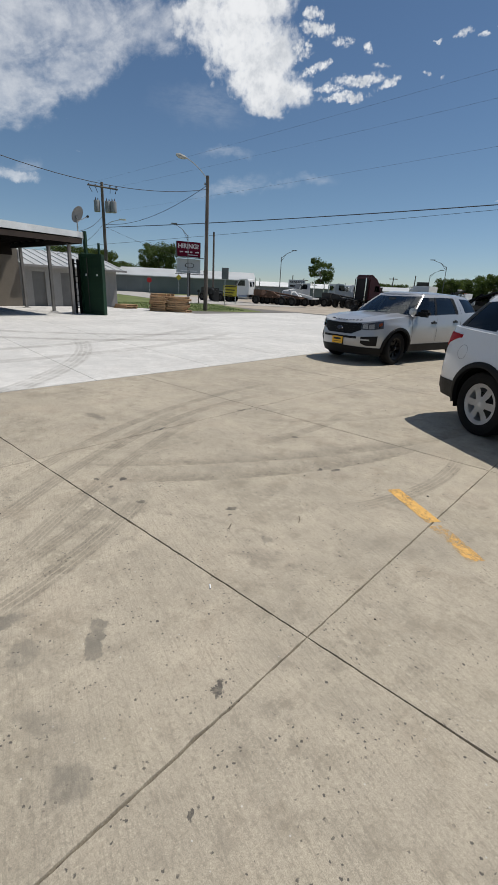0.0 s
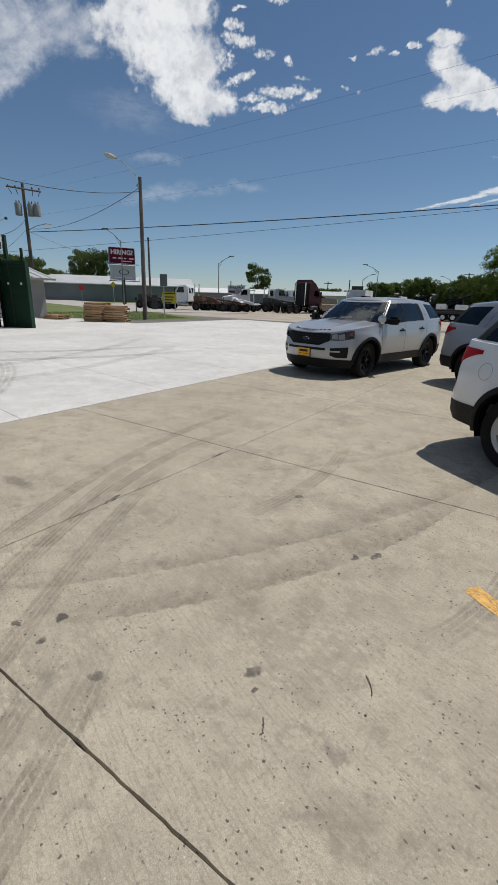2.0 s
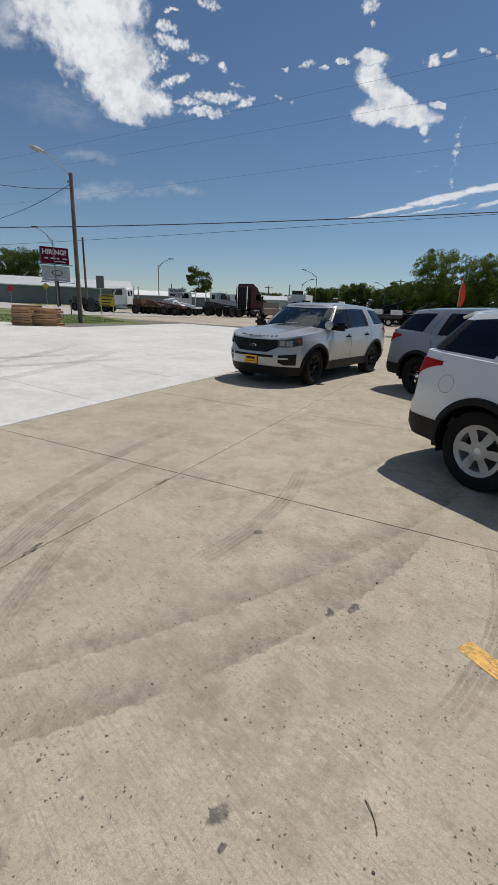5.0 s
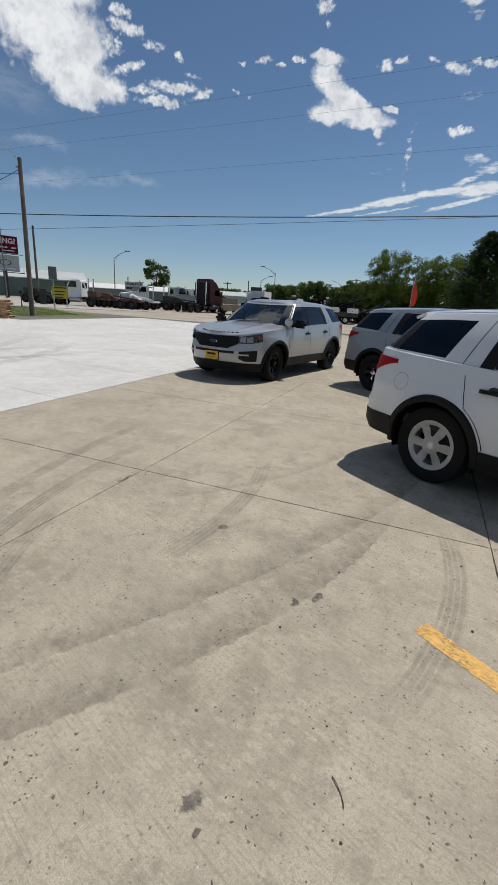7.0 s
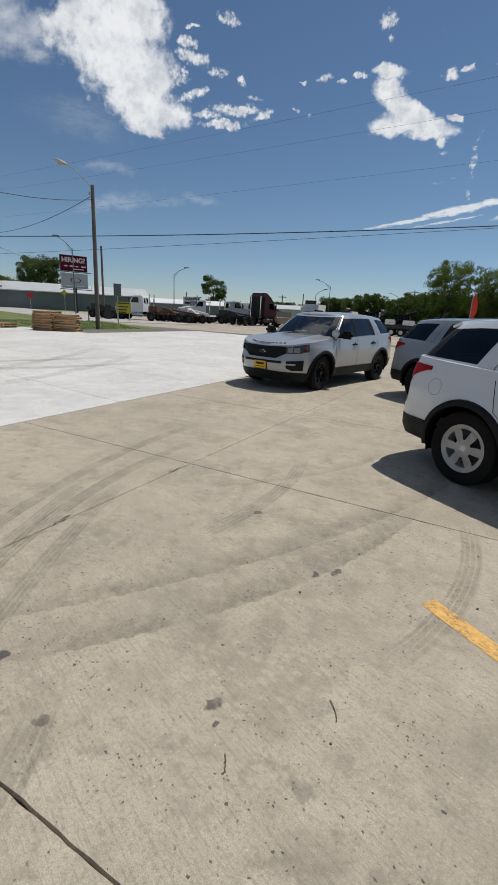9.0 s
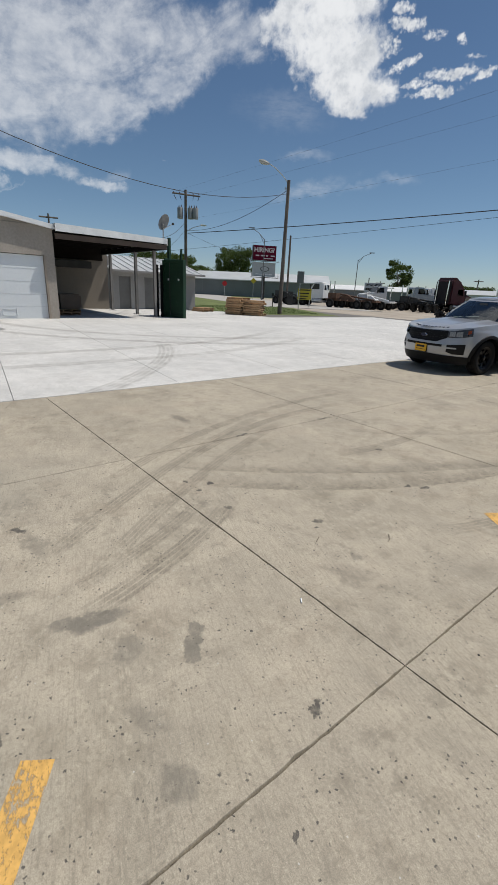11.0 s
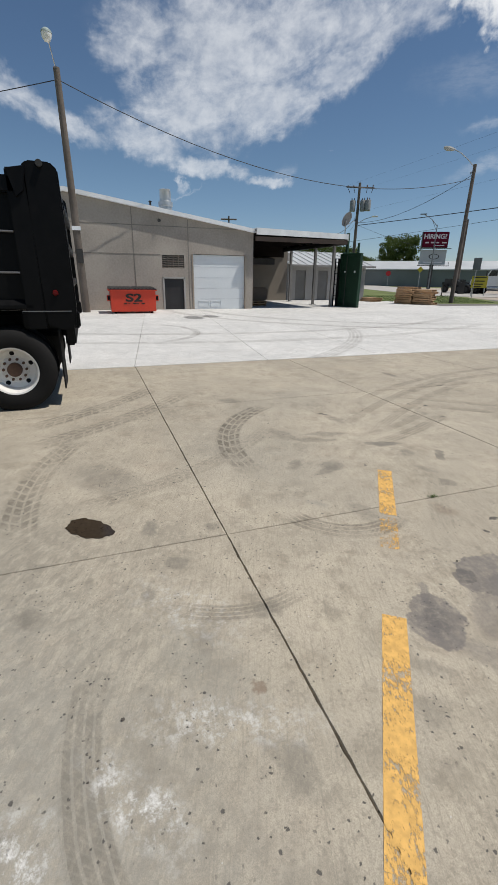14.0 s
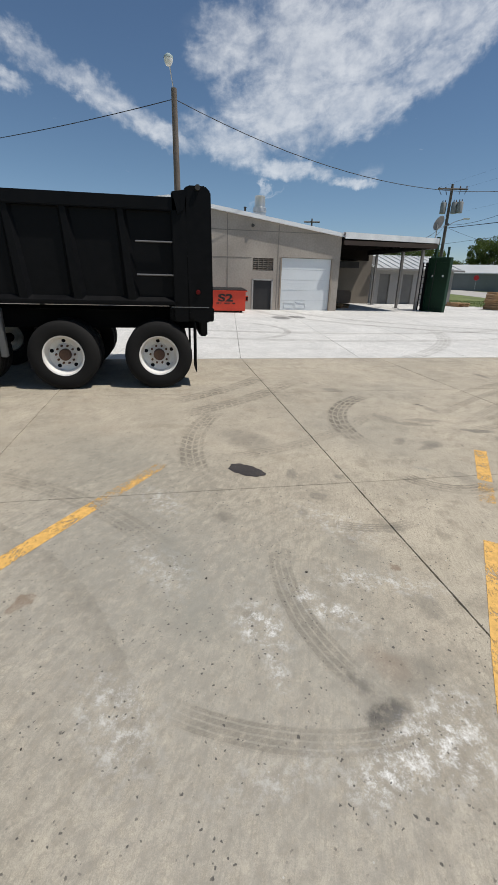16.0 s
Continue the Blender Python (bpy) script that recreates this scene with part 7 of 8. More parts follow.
put(tree("round green tree behind the long grey building", 13.0, 11.0, 11, LEAF, 0.18, 120, 190, 0.46), 53.4, 142)
put(tree("lone airy tree with a thin trunk at the yard edge", 9.8, 7.0, 12, LEAF, 0.26, 60, 170, 0.34), 33.6, 120)
poplar = put(tree("tall cottonwood tree with yellowing leaves", 13.5, 9.0, 13, LEAF_YELLOW, 0.10, 130, 150, 0.36), 5.6, 108)
again(poplar, 1.3, 112, turn=70, scale=0.96)
again(poplar, -2.6, 110, turn=160, scale=1.0)
again(poplar, -8.5, 105, turn=210, scale=1.05)
put(tree("dense green tree at the yard's far side", 9.5, 9.0, 14, LEAF, 0.06, 110, 120, 0.42), 9.2, 120, scale=0.8)
bush = put(tree("rounded green tree in the far tree line", 9.5, 10.5, 15, LEAF, 0.05, 110, 170, 0.5), 14.2, 170)
grove = put(tree("broad green tree in the far tree line", 8.0, 12.0, 16, LEAF, 0.04, 110, 170, 0.55), 18.6, 185)
for az, d, sc, src in ((16.6, 190, 0.9, bush), (12.2, 190, 0.85, grove), (10.8, 165, 0.85, bush), (20.4, 210, 0.75, grove), (24.5, 220, 0.8, grove), (26.2, 230, 0.75, bush), (7.6, 135, 0.9, bush), (3.6, 128, 0.95, grove), (-0.8, 130, 1.0, bush), (-5.5, 125, 1.05, grove), (-10, 120, 1.1, bush), (-14, 115, 1.1, grove), (-18, 115, 1.2, bush), (22.4, 240, 0.7, bush), (28.6, 250, 0.7, grove), (31, 260, 0.65, bush)):
    again(src, az, d, turn=az * 37, scale=sc)
for az, d, sc in ((58.2, 125, 0.72), (61.0, 115, 0.92), (63.6, 108, 0.9)):
    again(bush, az, d, turn=az * 21, scale=sc)
put(conifer("dark spruce tree at the lot's far corner", 11.0, 11.0, 21), -4.3, 62)
put(conifer("dark spruce tree at the lot's far corner", 10.8, 8.0, 22), -9.6, 62)
# far hedge of woods that closes the horizon
r_ = random.Random(8)
bm = bmesh.new()
for k in range(9000):
    az = -180 + 360 * r_.random()
    d = 330 + 60 * r_.random()
    h = (3.6 + 2.4 * math.sin(az * 0.35) * math.sin(az * 0.13 + 1)) * (r_.random() ** 0.6) + 0.4
    c = bearing(az, d, h)
    u = Vector((r_.gauss(0, 1), r_.gauss(0, 1), r_.gauss(0, 0.7))).normalized()
    v = u.orthogonal().normalized()
    s = 2.6 * (0.5 + r_.random())
    bm.faces.new([bm.verts.new(c + u * s * i + v * s * 0.6 * j) for i, j in ((-0.5, 0), (0, -0.5), (0.5, 0), (0, 0.5))])
single("far_woods", bm, LEAF, "low hazy line of far woods along the horizon", "trees", kind="stuff")

# long metal building across the road
shop = thing("metal_warehouse", "long low grey metal warehouse with a pale roof", "building")
a, b = bearing(66, 118), bearing(41.6, 112)
ax_ = (b - a).normalized()
nx_ = Vector((ax_.y, -ax_.x, 0))
L = (b - a).length
base = Matrix(((ax_.x, -nx_.x, 0, a.x), (ax_.y, -nx_.y, 0, a.y), (0, 0, 1, -0.1), (0, 0, 0, 1)))
part("wall", block(0, L, 0, 0.3, 0, 3.9, m=base), METAL_WALL, shop)
part("wall", block(L - 0.3, L, 0.3, 16, 0, 3.9, m=base), METAL_WALL, shop)
part("roof", prism([(-0.4, 3.9), (8, 5.9), (16.4, 3.9), (16.4, 3.7), (8, 5.7), (-0.4, 3.7)], 0, L + 0.3, 0, base @ Matrix(((0, 1, 0, 0), (1, 0, 0, 0), (0, 0, 1, 0), (0, 0, 0, 1)))), METAL_ROOF, shop)
for k in range(int(L / 4)):
    part("siding_rib", block(4 * k + 1.9, 4 * k + 2.1, -0.05, 0, 0, 3.85, m=base), METAL_WALL, shop)
white_shop = thing("white_long_shed", "long low white-roofed shed beyond the yard", "building")
p = bearing(37, 96)
part("wall", block(-9, 9, -3, 3, 0, 2.6, m=Matrix.Translation(p) @ pose(0, 0, -0.1, 0, 0, 38)), METAL_WALL, white_shop)
part("roof", prism([(-3.3, 2.6), (0, 3.5), (3.3, 2.6), (3.3, 2.5), (0, 3.4), (-3.3, 2.5)], -9.2, 9.2, 0, Matrix.Translation(p) @ pose(0, 0, -0.1, 0, 0, 128)), WHITE_PAINT, white_shop)
low = thing("low_white_shed", "low pale shed behind the parked trucks", "building")
p = bearing(24.5, 125)
part("wall", block(-8, 8, -4, 4, 0, 2.9, m=Matrix.Translation(p) @ pose(0, 0, -0.1, 0, 0, 25)), METAL_ROOF, low)
part("roof", prism([(-4.3, 2.9), (0, 4.0), (4.3, 2.9), (0, 3.8)], -8.2, 8.2, 0, Matrix.Translation(p) @ pose(0, 0, -0.1, 0, 0, 115)), METAL_ROOF, low)

# roadside billboard: two panels on one post
bb = thing("billboard", "two-panel roadside billboard with a dark red screen above a grey panel", "billboard", Matrix.Translation(bearing(49.8, 86)) @ pose(0, 0, 0, 0, 0, 50 + 14))
part("post", block(-0.28, 0.28, -0.2, 0.2, -0.1, 6.0), DARK_STEEL, bb)
sc = part("screen", block(-2.15, 2.15, -0.32, -0.22, 6.85, 9.30), SCREEN_RED, bb, "dark red lit screen")
part("screen_box", block(-2.2, 2.2, -0.20, 0.5, 6.80, 9.35), DARK_STEEL, bb)
words("HIRING?", 1.05, SCREEN_INK, bb, pose(-0.1, -0.335, 8.55, 90, 0, 0))
for k, w in enumerate((0.7, 0.9, 0.5, 0.9)):
    part("text_bar", block(-1.7 + 0.95 * k, -1.7 + 0.95 * k + w * 0.85, -0.335, -0.325, 7.50, 7.72), SCREEN_INK, sc)
part("text_bar", block(-0.2, 1.6, -0.335, -0.325, 7.08, 7.22), SCREEN_INK, sc)
lo = part("lower_panel", block(-2.15, 2.15, -0.32, 0.4, 4.05, 6.45), SIGN_GREY, bb, "grey panel with a dark oval")
part("oval", turned([(0.0, -0.02), (0.85, -0.01), (0.9, 0.0)], 28, "y", (0, 0, 0), cap=False), DARK_STEEL, lo, "", 35, pose(0.1, -0.325, 5.35) @ Matrix.Diagonal((1, 1, 0.5, 1)))
part("oval_core", turned([(0.0, -0.03), (0.7, -0.03), (0.72, 0.0)], 28, "y", (0, 0, 0), cap=False), SIGN_GREY, lo, "", 35, pose(0.1, -0.335, 5.35) @ Matrix.Diagonal((1, 1, 0.5, 1)))
part("text_bar", block(-1.6, 1.6, -0.335, -0.322, 4.35, 4.5), WHITE_TRIM, lo)
part("catwalk", block(-2.6, 2.7, -0.9, -0.35, 3.8, 3.9), DARK_STEEL, bb)
part("catwalk", block(-2.6, 2.7, -0.9, -0.35, 6.6, 6.68), DARK_STEEL, bb)
for x in (-2.5, 0, 2.6):
    part("rail_post", bar([(x, -0.88, 3.9), (x, -0.88, 4.5)], 0.03, 6), DARK_STEEL, bb)


# ---- yard signs ----
def sign_post(name, label, az, d, top, panel, mat, shape="square", turn=None, legs=1, back=None):
    s = thing(name, label, "sign", Matrix.Translation(bearing(az, d)) @ pose(0, 0, 0, 0, 0, az if turn is None else turn), "")
    w, h = panel
    for x in ([0] if legs == 1 else [-w * 0.4, w * 0.4]):
        part("post", bar([(x, 0.03, -0.1), (x, 0.03, top)], 0.035 if legs == 1 else 0.05, 8), GALV, s)
    if shape == "square":
        f = part("panel", block(-w / 2, w / 2, -0.03, 0.0, top - h, top, bevel=0.005), mat, s)
    else:
        n = 8 if shape == "octagon" else 4
        o = math.pi / 8 if n == 8 else 0
        f = part("panel", prism([(w / 2 * math.cos(o + 2 * math.pi * k / n), top - h / 2 + h / 2 * math.sin(o + 2 * math.pi * k / n)) for k in range(n)], -0.03, 0.0), mat, s)
    return s, f


sign_post("stop_sign", "red octagonal stop sign on a thin post", 54.6, 88, 3.0, (0.95, 0.95), SIGN_RED, "octagon")
sign_post("warning_sign", "yellow diamond warning sign on a thin post", 51.0, 80, 3.6, (1.0, 1.0), SIGN_YELLOW, "diamond")
sign_post("traffic_sign", "blank grey back of a tall traffic sign", 45.0, 41, 3.35, (0.62, 0.98), MAST)
ys, yf = sign_post("yellow_notice", "yellow notice board with dark bars on posts", 44.4, 50, 1.95, (1.5, 1.15), SIGN_YELLOW, legs=2)
for k, z in enumerate((1.85, 1.5, 1.2, 0.95)):
    part("text_bar", block(-0.62 + 0.1 * (k % 2), 0.62 - 0.12 * k, -0.036, -0.028, z - 0.09, z + 0.02), INK, yf)
av, af = sign_post("available_sign", "pale board lettered available above dark bars", 36.2, 74, 3.45, (2.7, 1.35), SIGN_GREY, legs=2)
words("AVAILABLE", 0.46, INK, av, pose(0, -0.036, 3.12, 90, 0, 0))
for k in range(3):
    part("text_bar", block(-1.15 + 0.78 * k, -0.5 + 0.78 * k, -0.036, -0.028, 2.35, 2.68), INK, af)
sign_post("green_sign", "small green road sign beyond the yard", 34.5, 95, 3.2, (2.2, 1.4), plain("sign_green", (0.03, 0.14, 0.09), 0.5), legs=2)
sign_post("dark_sign_board", "dark square sign board on posts", 21.4, 92, 4.4, (2.2, 1.8), DARK_STEEL, legs=2)
mb = thing("mailbox", "black mailbox on a wooden post by the verge", "mailbox", Matrix.Translation(bearing(48.4, 46)) @ pose(0, 0, 0, 0, 0, 48))
part("post", block(-0.05, 0.05, -0.05, 0.05, -0.1, 1.1), WOOD_POLE, mb)
part("box", prism([(-0.12, 1.1), (-0.12, 1.28), (-0.07, 1.36), (0.07, 1.36), (0.12, 1.28), (0.12, 1.1)], -0.28, 0.28, 0.01), DARK_STEEL, mb)
ub = thing("utility_box", "dark utility box on the verge", "utility box", Matrix.Translation(bearing(46.2, 56)) @ pose(0, 0, 0, 0, 0, 46))
part("box", block(-0.35, 0.35, -0.25, 0.25, -0.1, 1.6, bevel=0.04), DARK_STEEL, ub)
part("meter", turned([(0.0, 0.08), (0.14, 0.06), (0.15, 0.0)], 16, "y", (0, -0.3, 1.3), cap=False), GALV, ub)
flag = thing("feather_banner", "tall red feather banner on a pole", "banner", Matrix.Translation(bearing(3.0, 42)))
part("pole", bar([(0, 0, -0.1), (0, 0, 3.4), (0.12, 0, 4.3)], 0.025, 6), GALV, flag)
part("cloth", sheet([[(0.02 + 0.10 * k / 10 * (k > 6), 0, 2.05 + 0.22 * k), (0.02 + 0.46 * math.sin(math.pi * min(1, 0.18 + k / 11)) ** 0.7, 0.05 * math.sin(k), 2.05 + 0.22 * k)] for k in range(11)], 0.006), BANNER, flag)


# ---- yard vehicles ----
def wheels_for(v, xs_, half, r, rim=None):
    rim = rim or DARK_STEEL
    for x in xs_:
        for s in (-1, 1):
            t = part("tyre", turned([(0.55 * r, -0.13), (0.9 * r, -0.15), (r, -0.10), (r, 0.10), (0.9 * r, 0.15), (0.55 * r, 0.13)], 24, "y", (0, 0, 0), cap=False), RUBBER, v, "", 35, pose(x, s * half, r))
            part("rim", turned([(0.56 * r, s * 0.12), (0.5 * r, s * 0.03), (0.2 * r, s * 0.06), (0.0, s * 0.08)], 18, "y", cap=False), rim, t)


def semi_tractor(label, m, mat, sleeper=True, group="stored trucks"):
    v = thing("semi_truck", label, "truck", m, group)
    if sleeper:
        part("cab", prism([(0.2, 1.0), (0.2, 3.5), (0.5, 3.75), (1.6, 3.6), (2.3, 2.9), (2.7, 2.1), (4.3, 1.85), (4.5, 1.5), (4.5, 0.75), (2.3, 0.75), (2.3, 1.0)], -1.18, 1.18, 0.10), mat, v)
        part("windshield", prism([(2.34, 2.86), (2.71, 2.12), (2.74, 2.14), (2.37, 2.88)], -1.0, 1.0), TINT, v)
        part("roof_fairing", prism([(0.3, 3.5), (0.5, 3.95), (1.0, 3.95), (1.9, 3.4)], -1.05, 1.05, 0.08), mat, v)
    else:
        part("cab", prism([(0.8, 0.95), (0.8, 2.75), (1.0, 2.9), (2.1, 2.85), (2.55, 2.0), (4.2, 1.8), (4.4, 1.5), (4.4, 0.75), (2.4, 0.75), (2.2, 0.95)], -1.12, 1.12, 0.08), mat, v)
        part("windshield", prism([(2.13, 2.78), (2.54, 2.02), (2.58, 2.04), (2.17, 2.80)], -0.95, 0.95), TINT, v)
        part("rear_window", block(0.785, 0.80, -0.7, 0.7, 2.0, 2.6, bevel=0.02), TINT, v)
        part("grille", block(4.39, 4.42, -0.6, 0.6, 0.9, 1.6, bevel=0.02), DARK_STEEL, v)
    for s in (-1, 1):
        part("side_window", prism([(1.3, 2.05), (1.35, 2.7), (2.0, 2.7), (2.35, 2.05)], s * (1.19 if sleeper else 1.13) - 0.01, s * (1.19 if sleeper else 1.13) + 0.01), TINT, v)
        part("exhaust_pipe", bar([(0.05, s * 0.75, 0.9), (0.05, s * 0.75, 3.6 if sleeper else 3.1)], 0.075, 10), CHROME, v)
        part("frame_rail", block(-4.2, 4.2, s * 0.45 - 0.05, s * 0.45 + 0.05, 0.75, 1.0), CHASSIS, v)
        part("fuel_tank", bar([(0.9, s * 0.95, 0.7), (2.2, s * 0.95, 0.7)], 0.3, 14), GALV, v)
        part("mirror", block(2.35, 2.45, s * 1.4 - 0.1, s * 1.4 + 0.1, 1.95, 2.6, bevel=0.02), DARK_STEEL, v)
        part("fender", prism([(4.3 - 1.15, 1.0), (4.3 - 0.9, 1.25), (4.3 - 0.3, 1.25), (4.35, 0.95), (4.3, 0.9), (4.0, 1.12), (3.4, 1.12), (3.25, 0.95)], s * 0.9 - 0.22, s * 0.9 + 0.22, 0.02), mat, v)
    if sleeper:
        part("cab_back", block(0.12, 0.22, -1.05, 1.05, 1.1, 3.45, bevel=0.03), plain("black_cab_back", (0.012, 0.010, 0.011), 0.7), v)
    part("fifth_wheel", turned([(0.0, 0.0), (0.5, 0.0), (0.52, 0.08), (0.0, 0.12)], 20, "z", (-2.4, 0, 1.05), cap=False), CHASSIS, v)
    part("bumper", block(4.4, 4.6, -1.15, 1.15, 0.45, 0.8, bevel=0.04), CHROME, v)
    wheels_for(v, (3.6, -1.8, -3.1), 0.98, 0.50)
    return v


def yard(az, d, turn):
    return Matrix.Translation(bearing(az, d)) @ pose(0, 0, -0.02, 0, 0, turn)


semi_tractor("dark maroon sleeper tractor seen from behind on gravel", yard(28.2, 57, 80), MAROON)
semi_tractor("white day-cab chassis truck parked on gravel", yard(41.0, 58, 200), WHITE_PAINT, False)
semi_tractor("pale grey day-cab tractor parked on gravel", yard(32.4, 62, 60), SIGN_GREY, False)
semi_tractor("pale day-cab truck parked behind the others", yard(22.0, 66, 85), WHITE_PAINT, False)


def chassis_frame(label, m, length, mat):
    v = thing("truck_chassis", label, "trailer", m, "stored trucks")
    for s in (-1, 1):
        part("frame_rail", block(-length / 2, length / 2, s * 0.45 - 0.06, s * 0.45 + 0.06, 0.8, 1.05), mat, v)
    for k in range(int(length / 0.9) + 1):
        x = -length / 2 + 0.9 * k
        part("crossmember", block(x - 0.05, x + 0.05, -0.9, 0.9, 0.85, 1.0), mat, v)
    part("hoist", prism([(-0.3, 1.05), (0.4, 1.5), (1.2, 1.5), (1.7, 1.05)], -0.4, 0.4, 0.04), mat, v)
    part("tool_box", block(length / 2 - 1.4, length / 2 - 0.3, -0.7, 0.7, 1.05, 1.7, bevel=0.04), mat, v)
    part("boom", bar([(-length / 2 + 0.5, 0, 1.05), (0.2, 0, 1.4), (1.6, 0, 1.6)], 0.10, 8), mat, v)
    wheels_for(v, (-length / 2 + 0.9, -length / 2 + 2.2, length / 2 - 0.8), 0.95, 0.5)
    return v


chassis_frame("rusty stripped truck chassis on the gravel", yard(38.4, 55, 195), 6.5, RUST)
chassis_frame("pale flat trailer frame on the gravel", yard(35.6, 56, 188), 4.5, WHITE_PAINT)
chassis_frame("dark stripped flat trailer by the verge", yard(46.2, 60, 185), 5.0, DARK_STEEL)
chassis_frame("dark equipment trailer on the gravel", yard(30.3, 58, 195), 5.5, DARK_STEEL)


def tow_truck(label, m, mat):
    v = thing("tow_truck", label, "truck", m, "tow trucks")
    part("cab", prism([(1.0, 0.8), (1.0, 2.0), (1.2, 2.15), (2.3, 2.1), (2.8, 1.5), (4.0, 1.4), (4.1, 0.7), (1.0, 0.6)], -1.0, 1.0, 0.07), mat, v)
    part("deck", block(-3.6, 0.95, -1.1, 1.1, 0.95, 1.15, bevel=0.02), mat, v)
    part("headache_rack", block(0.75, 0.9, -1.05, 1.05, 1.15, 2.3, bevel=0.02), mat, v)
    for s in (-1, 1):
        part("tool_box", block(-2.9, 0.5, s * 1.0 - 0.12, s * 1.0 + 0.12, 0.5, 0.95, bevel=0.02), mat, v)
        part("boom_leg", bar([(-1.6, s * 0.5, 1.15), (-2.6, s * 0.35, 2.35)], 0.11, 8), mat, v)
        part("side_window", prism([(1.3, 1.5), (1.3, 2.0), (2.2, 2.0), (2.6, 1.5)], s * 1.01 - 0.01, s * 1.01 + 0.01), TINT, v)
    part("boom", bar([(-0.6, 0, 1.25), (-3.2, 0, 2.5)], 0.13, 8), DARK_STEEL, v)
    part("light_bar", block(0.9, 1.2, -0.7, 0.7, 2.2, 2.32, bevel=0.03), AMBER, v)
    part("wheel_lift", block(-4.3, -3.5, -0.5, 0.5, 0.45, 0.65, bevel=0.03), CHASSIS, v)
    wheels_for(v, (3.2, -1.9), 0.92, 0.46)
    return v


tow_truck("black tow truck with a boom on the yard", yard(12.2, 52, 190), TRUCK_BLACK)
tow_truck("black tow truck with a boom on the yard", yard(8.6, 54, 185), TRUCK_BLACK)
tow_truck("white-cabbed tow truck behind the dark trailers", yard(15.2, 58, 175), WHITE_PAINT)
tow_truck("black tow truck with a boom on the yard", yard(19.6, 62, 170), TRUCK_BLACK)
semi_tractor("white day-cab tractor among the stored trucks", yard(30.6, 66, 70), WHITE_PAINT, False)
semi_tractor("white day-cab tractor among the stored trucks", yard(34.2, 68, 240), WHITE_PAINT, False)
low_bed = thing("equipment_trailer", "low black tandem equipment trailer at the yard edge", "trailer", yard(13.0, 48.5, 188), "stored trailers")
part("deck", block(-3.6, 3.6, -1.15, 1.15, 0.72, 0.90, bevel=0.02), DARK_STEEL, low_bed)
for k in range(10):
    part("deck_plank", block(-3.5 + 0.7 * k, -2.85 + 0.7 * k, -1.1, 1.1, 0.90, 0.94), WOOD_POLE, low_bed)
part("drawbar", bar([(3.6, 0.8, 0.7), (5.0, 0, 0.6), (3.6, -0.8, 0.7)], 0.07, 6), DARK_STEEL, low_bed)
part("side_rail", block(-3.6, 3.6, -1.18, -1.14, 0.72, 1.0), DARK_STEEL, low_bed)
wheels_for(low_bed, (-0.6, -1.5, -2.4), 1.0, 0.38, WHITE_PAINT)


def wrecker_bed(label, m, pale, seed):
    """A stripped tow bed: deck, side boxes, upright frame, boom and winch drum."""
    r = random.Random(seed)
    v = thing("tow_bed", label, "truck body", m, "stored tow beds")
    part("deck", block(-1.9, 1.9, -1.05, 1.05, 0.0, 0.16, bevel=0.02), DARK_STEEL, v)
    for s in (-1, 1):
        for x0, x1 in ((-1.8, -0.7), (0.1, 1.0), (1.1, 1.8)):
            bx = part("side_box", block(x0, x1, s * 0.95 - 0.16, s * 0.95 + 0.16, 0.16, 0.55 + 0.15 * r.random(), bevel=0.03), WHITE_PAINT if pale and r.random() < 0.6 else TRUCK_BLACK, v)
            part("box_latch", block((x0 + x1) / 2 - 0.06, (x0 + x1) / 2 + 0.06, s * 1.12 - 0.015, s * 1.12 + 0.015, 0.32, 0.40), CHROME, bx)
        part("upright", bar([(1.5, s * 0.8, 0.16), (1.5, s * 0.8, 1.3), (1.1, s * 0.4, 1.5)], 0.06, 6), DARK_STEEL, v)
        part("boom_leg", bar([(0.6, s * 0.4, 0.16), (-0.6, s * 0.25, 1.25)], 0.08, 6), TRUCK_BLACK, v)
    part("crossbar", bar([(1.5, -0.8, 1.1), (1.5, 0.8, 1.1)], 0.05, 6), GALV, v)
    part("boom", bar([(1.0, 0, 0.4), (-1.9, 0, 1.45)], 0.11, 8), TRUCK_BLACK, v)
    part("winch_drum", bar([(0.5, -0.4, 0.45), (0.5, 0.4, 0.45)], 0.18, 14), GALV, v)
    part("lamp_bar", block(1.35, 1.6, -0.6, 0.6, 1.48, 1.58, bevel=0.02), WHITE_PAINT if pale else AMBER, v)
    return v


for az, d, turn, up_, pale_ in ((10.9, 48.6, 188, 0.92, True), (15.0, 48.6, 186, 0.92, True), (18.6, 55, 170, -0.02, True), (16.4, 56, 195, -0.02, False), (9.4, 56, 180, -0.02, True), (6.8, 53, 200, -0.02, False), (13.8, 62, 185, -0.02, True)):
    wrecker_bed("stripped dark tow bed with tool boxes and boom", Matrix.Translation(bearing(az, d)) @ pose(0, 0, up_, 0, 0, turn), pale_, int(az * 10))
box_truck = thing("box_truck", "small white box truck parked in the yard", "truck", yard(20.6, 68, 95), "stored trucks")
part("cargo_box", block(-3.0, 1.0, -1.1, 1.1, 0.9, 3.1, bevel=0.04), WHITE_PAINT, box_truck)
part("cab", prism([(1.1, 0.6), (1.1, 2.0), (1.9, 2.0), (2.4, 1.4), (3.2, 1.25), (3.3, 0.6)], -0.95, 0.95, 0.06), WHITE_PAINT, box_truck)
part("windshield", prism([(1.92, 1.95), (2.40, 1.42), (2.44, 1.44), (1.96, 1.97)], -0.85, 0.85), TINT, box_truck)
wheels_for(box_truck, (2.5, -1.8), 0.9, 0.4)


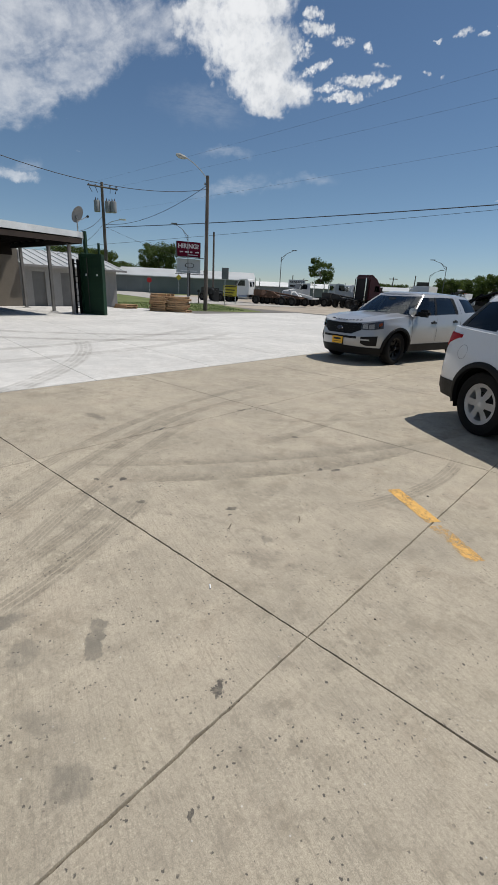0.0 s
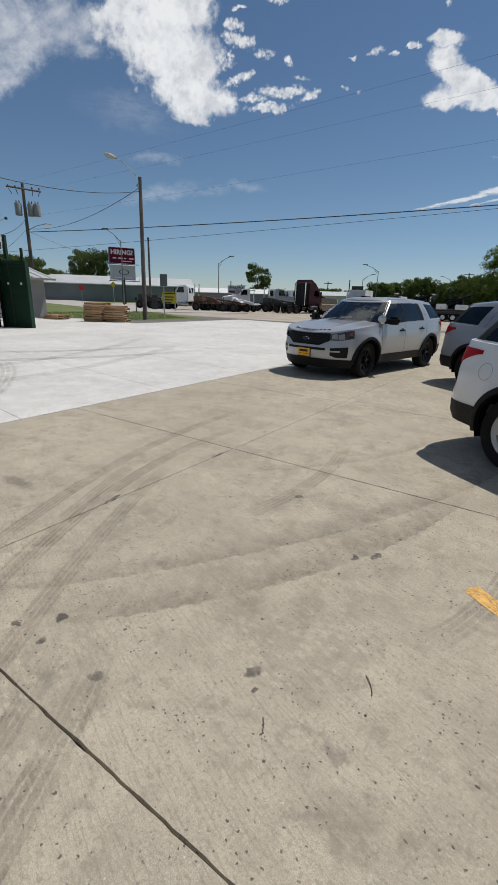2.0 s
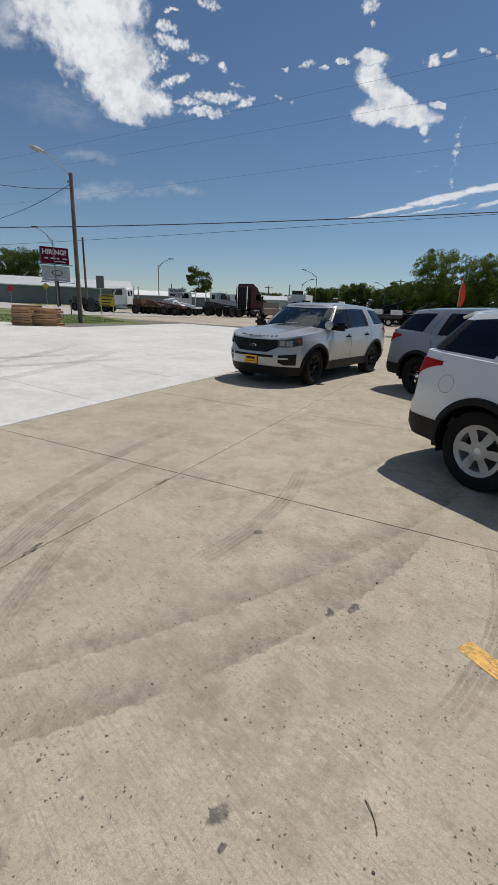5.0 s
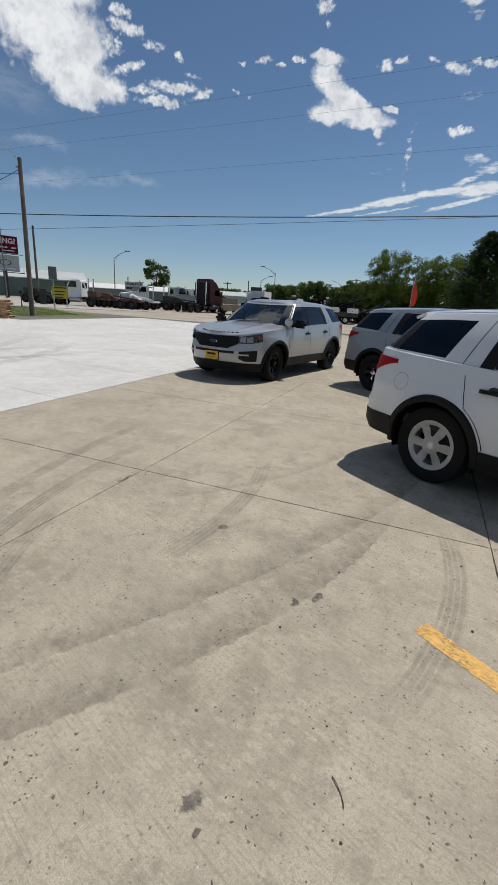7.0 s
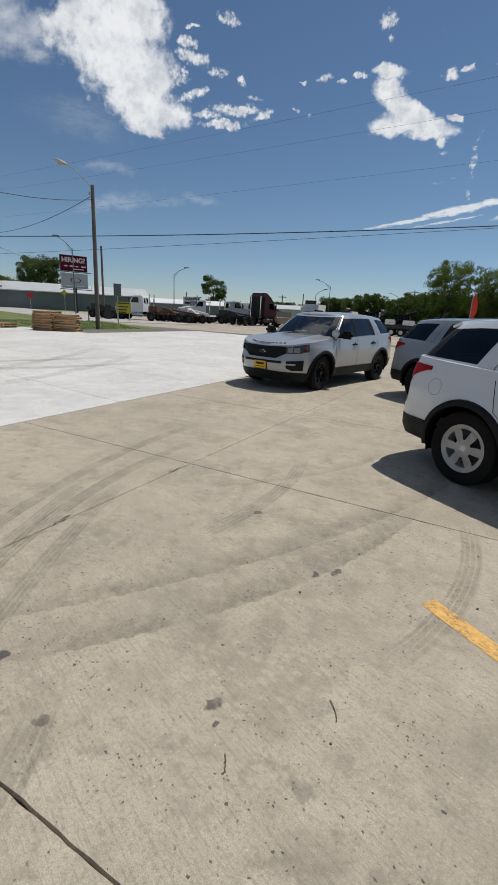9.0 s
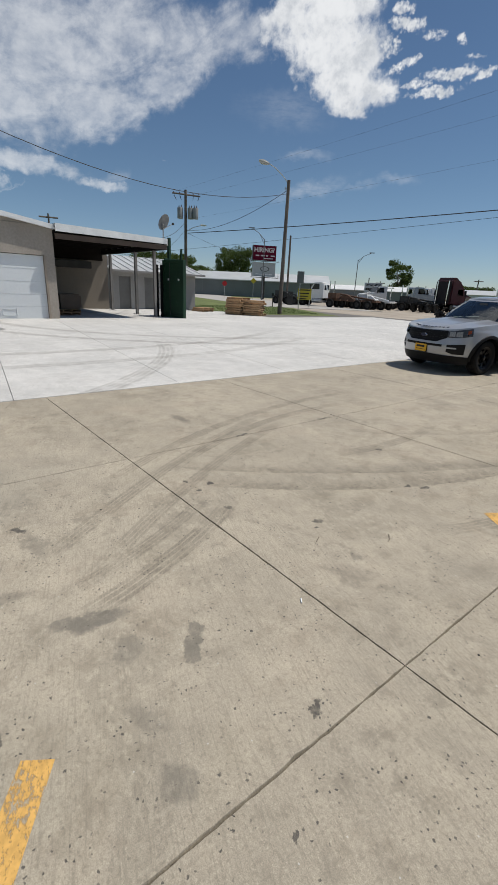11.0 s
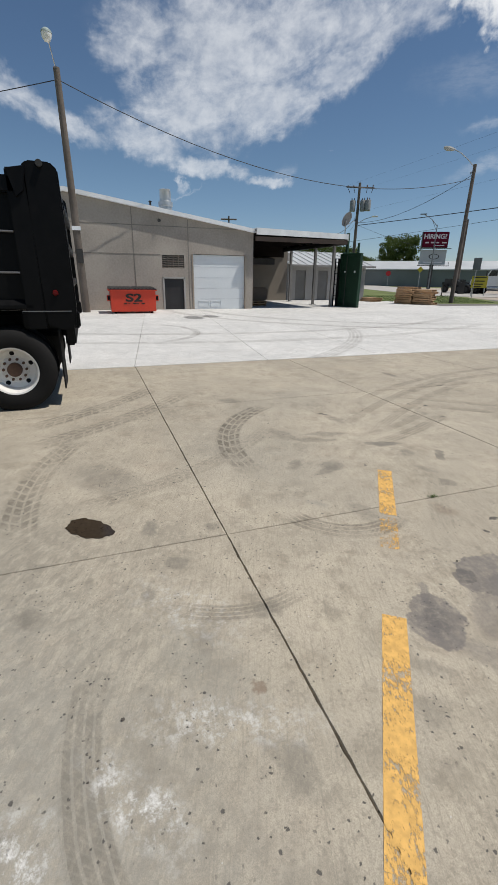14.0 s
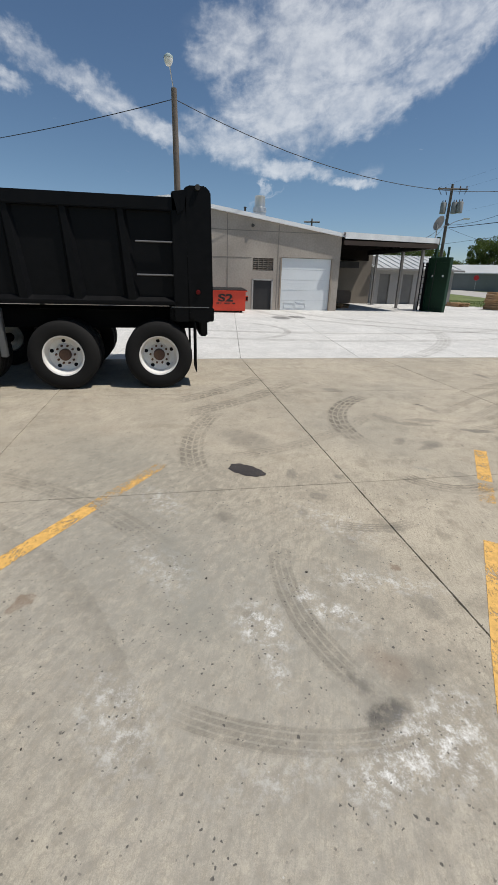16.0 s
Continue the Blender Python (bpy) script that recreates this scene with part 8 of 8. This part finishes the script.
def pickup(label, m, mat):
    v = thing("pickup_truck", label, "car", m, "stored pickups")
    part("body", prism([(-2.7, 0.55), (-2.7, 1.15), (-0.9, 1.18), (-0.75, 1.85), (0.4, 1.85), (1.0, 1.25), (2.5, 1.15), (2.65, 0.9), (2.65, 0.5), (-2.6, 0.45)], -0.95, 0.95, 0.08), mat, v)
    for s in (-1, 1):
        part("side_window", prism([(-0.65, 1.25), (-0.6, 1.75), (0.35, 1.75), (0.8, 1.25)], s * 0.955 - 0.01, s * 0.955 + 0.01), TINT, v)
    part("windshield", prism([(0.44, 1.80), (0.98, 1.28), (1.02, 1.30), (0.48, 1.83)], -0.8, 0.8), TINT, v)
    part("bumper", block(2.62, 2.75, -0.95, 0.95, 0.4, 0.65, bevel=0.03), CHROME, v)
    wheels_for(v, (1.75, -1.7), 0.85, 0.38)
    return v


pickup("tan utility pickup parked on the gravel", yard(24.6, 56, 120), TAN)
pickup("dark pickup parked on the gravel", yard(26.2, 64, 100), DARK_STEEL)
pickup("white pickup parked behind the red tractor", yard(25.4, 70, 200), WHITE_PAINT)
pickup("pale pickup on the yard beyond the trailers", yard(10.3, 60, 175), WHITE_PAINT)


# ---- litter on the lot ----
rl = random.Random(9)
single("cigarette_end", bar([(-0.965, 1.727, 0.005), (-0.938, 1.706, 0.005)], 0.004, 8), WHITE_TRIM, "white cigarette end lying on the concrete", "litter")
curl_pts = [(-1.09 + 0.012 * k - 0.0006 * k * k, 2.715 - 0.011 * k, 0.004 + 0.002 * math.sin(k)) for k in range(9)]
single("dry_twig", bar(curl_pts, 0.002, 5), BARK, "thin dry curved twig on the concrete", "litter")
single("dry_twig", bar([(-1.315, 2.22, 0.003), (-1.33, 2.255, 0.004), (-1.35, 2.28, 0.003)], 0.002, 5), BARK, "thin dry curved twig on the concrete", "litter")
peb = bmesh.new()
for _ in range(420):
    x, y = -5.9 + 9.5 * rl.random(), -5.5 + 14 * rl.random()
    s = 0.002 + 0.006 * rl.random() ** 4
    bmesh.ops.create_icosphere(peb, subdivisions=1, radius=s, matrix=Matrix.Translation((x, y, s * 0.5)) @ Matrix.Diagonal((1, 0.6 + 0.8 * rl.random(), 0.6, 1)))
single("grit", peb, plain("dark_grit", (0.07, 0.06, 0.05), 0.9, 0, 0.4), "scattered dark grit and crumbs on the concrete", "grit", kind="stuff")
weed = bmesh.new()
for _ in range(60):
    a, h = rl.random() * 6.28, 0.015 + 0.028 * rl.random()
    x, y = -0.37 + rl.gauss(0, 0.012), 0.435 + rl.gauss(0, 0.016)
    weed.faces.new([weed.verts.new(p) for p in ((x - 0.002, y, 0), (x + 0.002, y, 0), (x + h * math.cos(a), y + h * math.sin(a), h * 0.6))])
single("weed", weed, BLADE, "small dry weed growing in a slab joint", "weed")
pud = bmesh.new()
rim_ = [pud.verts.new((-0.71 + 0.175 * math.cos(a) * (1 + 0.08 * math.sin(3 * a + 1) + 0.04 * math.sin(7 * a) + 0.025 * math.sin(13 * a + 2)), -2.04 + 0.105 * math.sin(a) * (1 + 0.10 * math.cos(2 * a + 0.6) + 0.05 * math.sin(9 * a) + 0.03 * math.cos(17 * a)), 0.003)) for a in (2 * math.pi * k / 96 for k in range(96))]
pud.faces.new(rim_)
bmesh.ops.transform(pud, matrix=Matrix.Translation((-0.71, -2.04, 0)) @ pose(0, 0, 0, 0, 0, 48) @ Matrix.Translation((0.71, 2.04, 0)), verts=pud.verts)
single("puddle", pud, plain("wet_oil", (0.045, 0.033, 0.022), 0.12, 0, 0.3, 5, 0.02), "dark brown wet puddle on the concrete", "puddle", kind="structure")


# ---- paving slabs ----
xs = [-6.17, -3.365, -0.365, 2.635, 5.635, 8.635, 11.9]
ys = [1.795 + 3 * k for k in range(-5, 10)]
for x0, x1 in zip(xs, xs[1:]):
    for y0, y1 in zip(ys, ys[1:]):
        slab(lot, [(x0, y0), (x1, y0), (x1, y1), (x0, y1)], 0.0, lot_surface(x0, x1, y0, y1), chip=x0 < 3 and -6 < y0 < 8)
px = [-6.19, -11.0, -16.0, -21.0, -27.0, -33.9]
py = [-1.23 + 2.605 * k for k in range(-5, 12)]
for x0, x1 in zip(px, px[1:]):
    for y0, y1 in zip(py, py[1:]):
        q = [(x0, y0 - 0.134 * (x0 + 6.1)), (x1, y0 - 0.134 * (x1 + 6.1)), (x1, y1 - 0.134 * (x1 + 6.1)), (x0, y1 - 0.134 * (x0 + 6.1))]
        if max(b for a, b in q) < 31 and not (x1 < -30 and max(b for a, b in q) > 20) and not (x1 < -22 and max(b for a, b in q) > 20.5):
            slab(pale, q, 0.0, PALE, gap=0.007)
